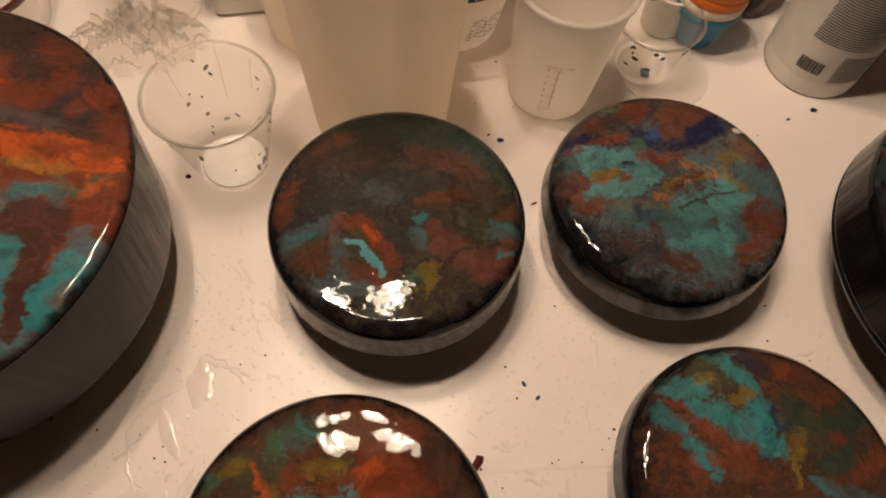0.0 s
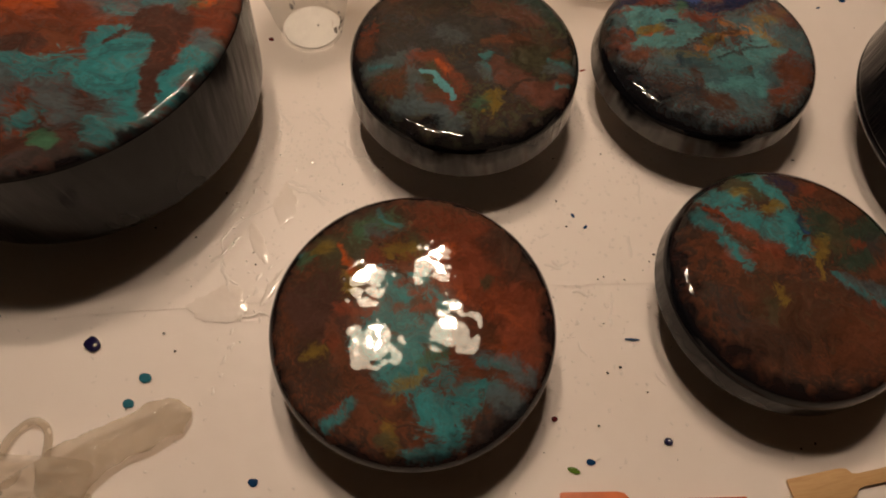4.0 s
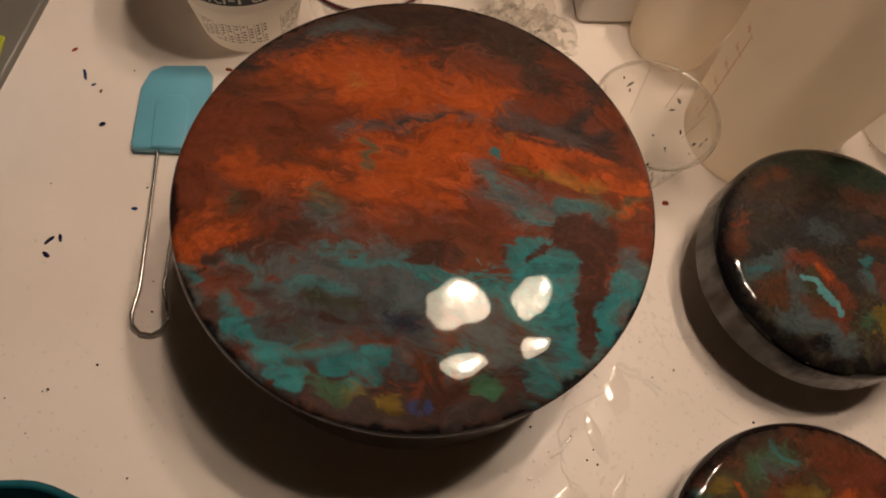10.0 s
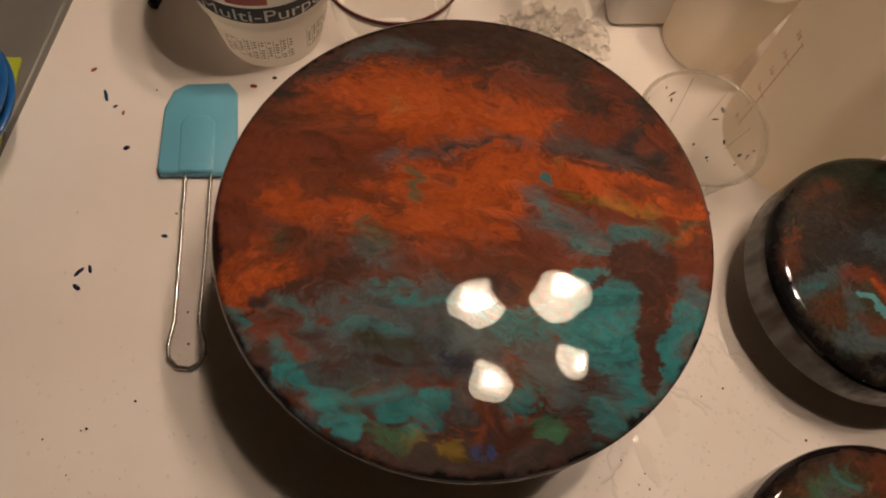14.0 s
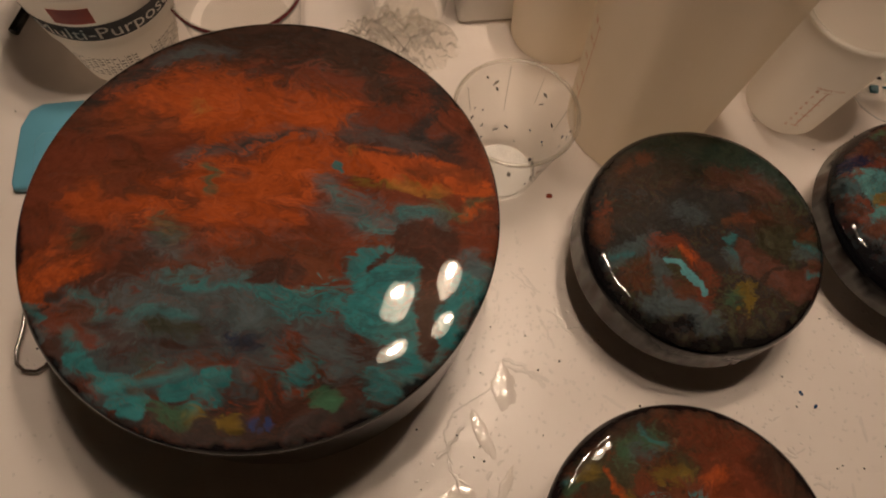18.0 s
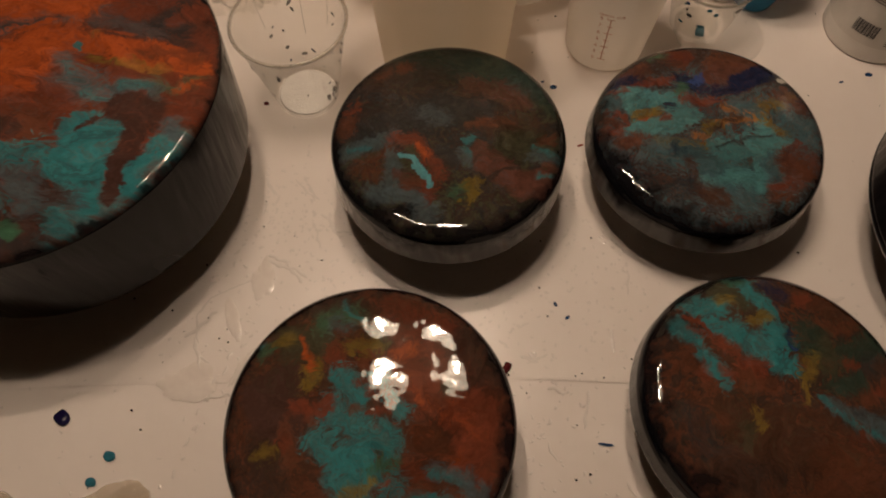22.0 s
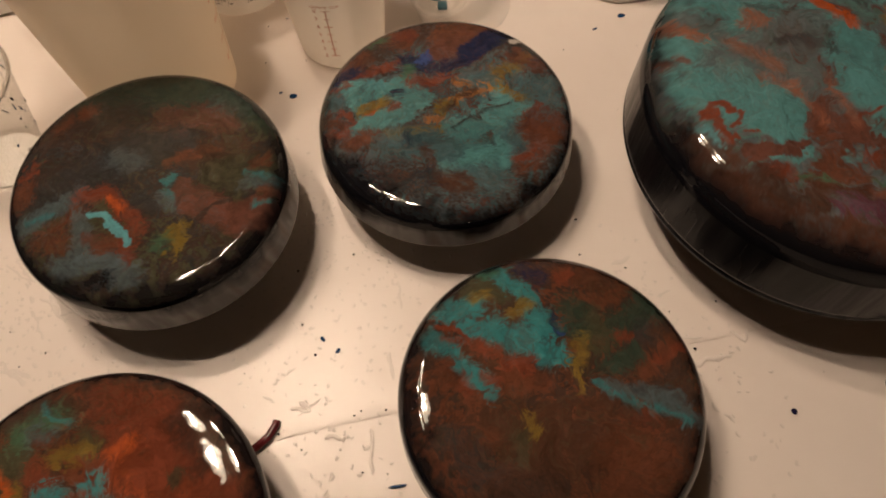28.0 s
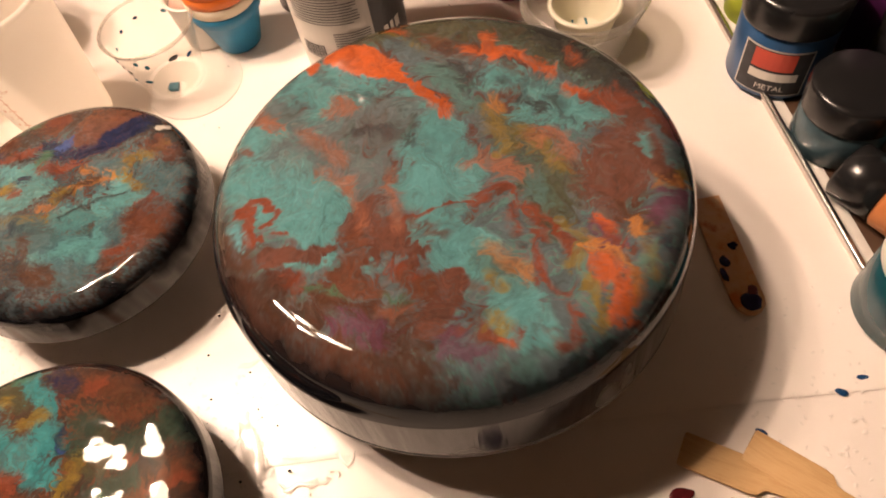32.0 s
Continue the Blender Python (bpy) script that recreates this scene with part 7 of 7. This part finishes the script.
STRINGS_A = (((-0.1560, 0.2240), (-0.1480, 0.2170), (-0.1370, 0.2080)), ((-0.1290, 0.1990), (-0.1190, 0.1920), (-0.1110, 0.1810)), ((-0.1570, 0.1600), (-0.1430, 0.1560), (-0.1280, 0.1430)), ((-0.1600, 0.1410), (-0.1720, 0.1320), (-0.1860, 0.1210), (-0.1910, 0.1080), (-0.1890, 0.0980), (-0.1840, 0.0880)), ((-0.0890, 0.1440), (-0.0740, 0.1350)), ((-0.0820, 0.1190), (-0.0890, 0.1110), (-0.1000, 0.0980)), ((-0.1810, 0.0790), (-0.1720, 0.0760)), ((0.2600, 0.1470), (0.2720, 0.1460)), ((0.2630, 0.1300), (0.2820, 0.1340)), ((0.0520, 0.0670), (0.0590, 0.0570)), ((0.0120, 0.1280), (0.0190, 0.1240)), ((0.0480, 0.1020), (0.0580, 0.1010)), ((0.1030, 0.0540), (0.1100, 0.0450)), ((-0.1790, 0.2210), (-0.1660, 0.2070)), ((-0.1750, 0.2070), (-0.1710, 0.1990), (-0.1710, 0.1890)), ((0.0930, 0.1950), (0.0940, 0.1760)), ((0.0850, 0.1490), (0.0870, 0.1320)), ((0.0280, 0.1200), (0.0400, 0.1170), (0.0330, 0.1230)),)
STRINGS_B = (((-0.1310, 0.1880), (-0.1230, 0.1710)), ((-0.1870, 0.0920), (-0.1790, 0.0760), (-0.1750, 0.0680)), ((-0.1790, 0.1120), (-0.1940, 0.0900)), ((-0.1480, 0.2210), (-0.1340, 0.2090)), ((-0.1250, 0.2000), (-0.1160, 0.1850)), ((-0.1570, 0.1550), (-0.1370, 0.1520), (-0.1250, 0.1480)), ((-0.1670, 0.0520), (-0.1540, 0.0600), (-0.1430, 0.0570)), ((-0.1180, 0.0570), (-0.1060, 0.0860)), ((0.2260, 0.1970), (0.2390, 0.2010)), ((0.2500, 0.1740), (0.2590, 0.1770)), ((0.2910, 0.1490), (0.2960, 0.1430), (0.3000, 0.1490)), ((-0.1800, 0.0720), (-0.1730, 0.0620)), ((0.0320, 0.1160), (0.0460, 0.1230)), ((0.0740, 0.0800), (0.0730, 0.1050)),)
for n, line_points in enumerate(STRINGS_A + STRINGS_B):
    string(line_points, 0.0007 + 0.0003 * (n % 3), n * 3.7)
rng = random.Random(21)
TRAILS = ((-0.165, 0.205, 4.5, 9), (-0.148, 0.225, 5.3, 6), (-0.150, 0.10, 4.4, 8), (-0.125, 0.185, 0.4, 4), (0.045, 0.255, 4.8, 5), (0.075, 0.225, 4.9, 4), (0.232, 0.178, 5.2, 6), (0.225, 0.150, 5.6, 6),
          (0.245, 0.135, 0.2, 5), (0.02, 0.135, 0.6, 4), (0.055, 0.10, 4.6, 4), (-0.15, 0.055, 5.0, 6), (-0.105, 0.145, 2.6, 4), (0.255, 0.12, 5.5, 5), (-0.165, 0.035, 4.7, 6))
for x, y, turn, n in TRAILS:
    for k in range(n):
        run(x + rng.gauss(0, 0.0015), y, rng.uniform(0.0012, 0.0034), rng.uniform(0.0007, 0.0013), turn, rng.uniform(0, 90))
        turn += rng.uniform(-0.5, 0.5)
        x, y = x + 0.010 * math.cos(turn), y + 0.010 * math.sin(turn)
for k in range(1500):
    cx, cy, sp = rng.choice(((-0.15, 0.12, 0.045), (-0.15, 0.20, 0.03), (0.05, 0.13, 0.04), (0.06, 0.05, 0.05), (-0.22, 0.0, 0.08), (0.24, 0.16, 0.03), (0.04, 0.24, 0.03), (0.24, 0.09, 0.04), (0.54, 0.17, 0.03), (-0.48, 0.06, 0.05), (-0.10, 0.16, 0.04), (0.09, 0.20, 0.04)))
    run(rng.gauss(cx, sp), rng.gauss(cy, sp), rng.uniform(0.0005, 0.0017), rng.uniform(0.0005, 0.0011), rng.uniform(0, 3), rng.uniform(0, 90))
M_DROPLET = plain("clear_resin_drops", (0.88, 0.82, 0.77), 0.05, 0.03, 40, IOR=1.8)
tagged(part("resin_drips", runs, M_DROPLET), "clear glossy resin drips and strings on the sheet", "resin drips", kind="stuff")
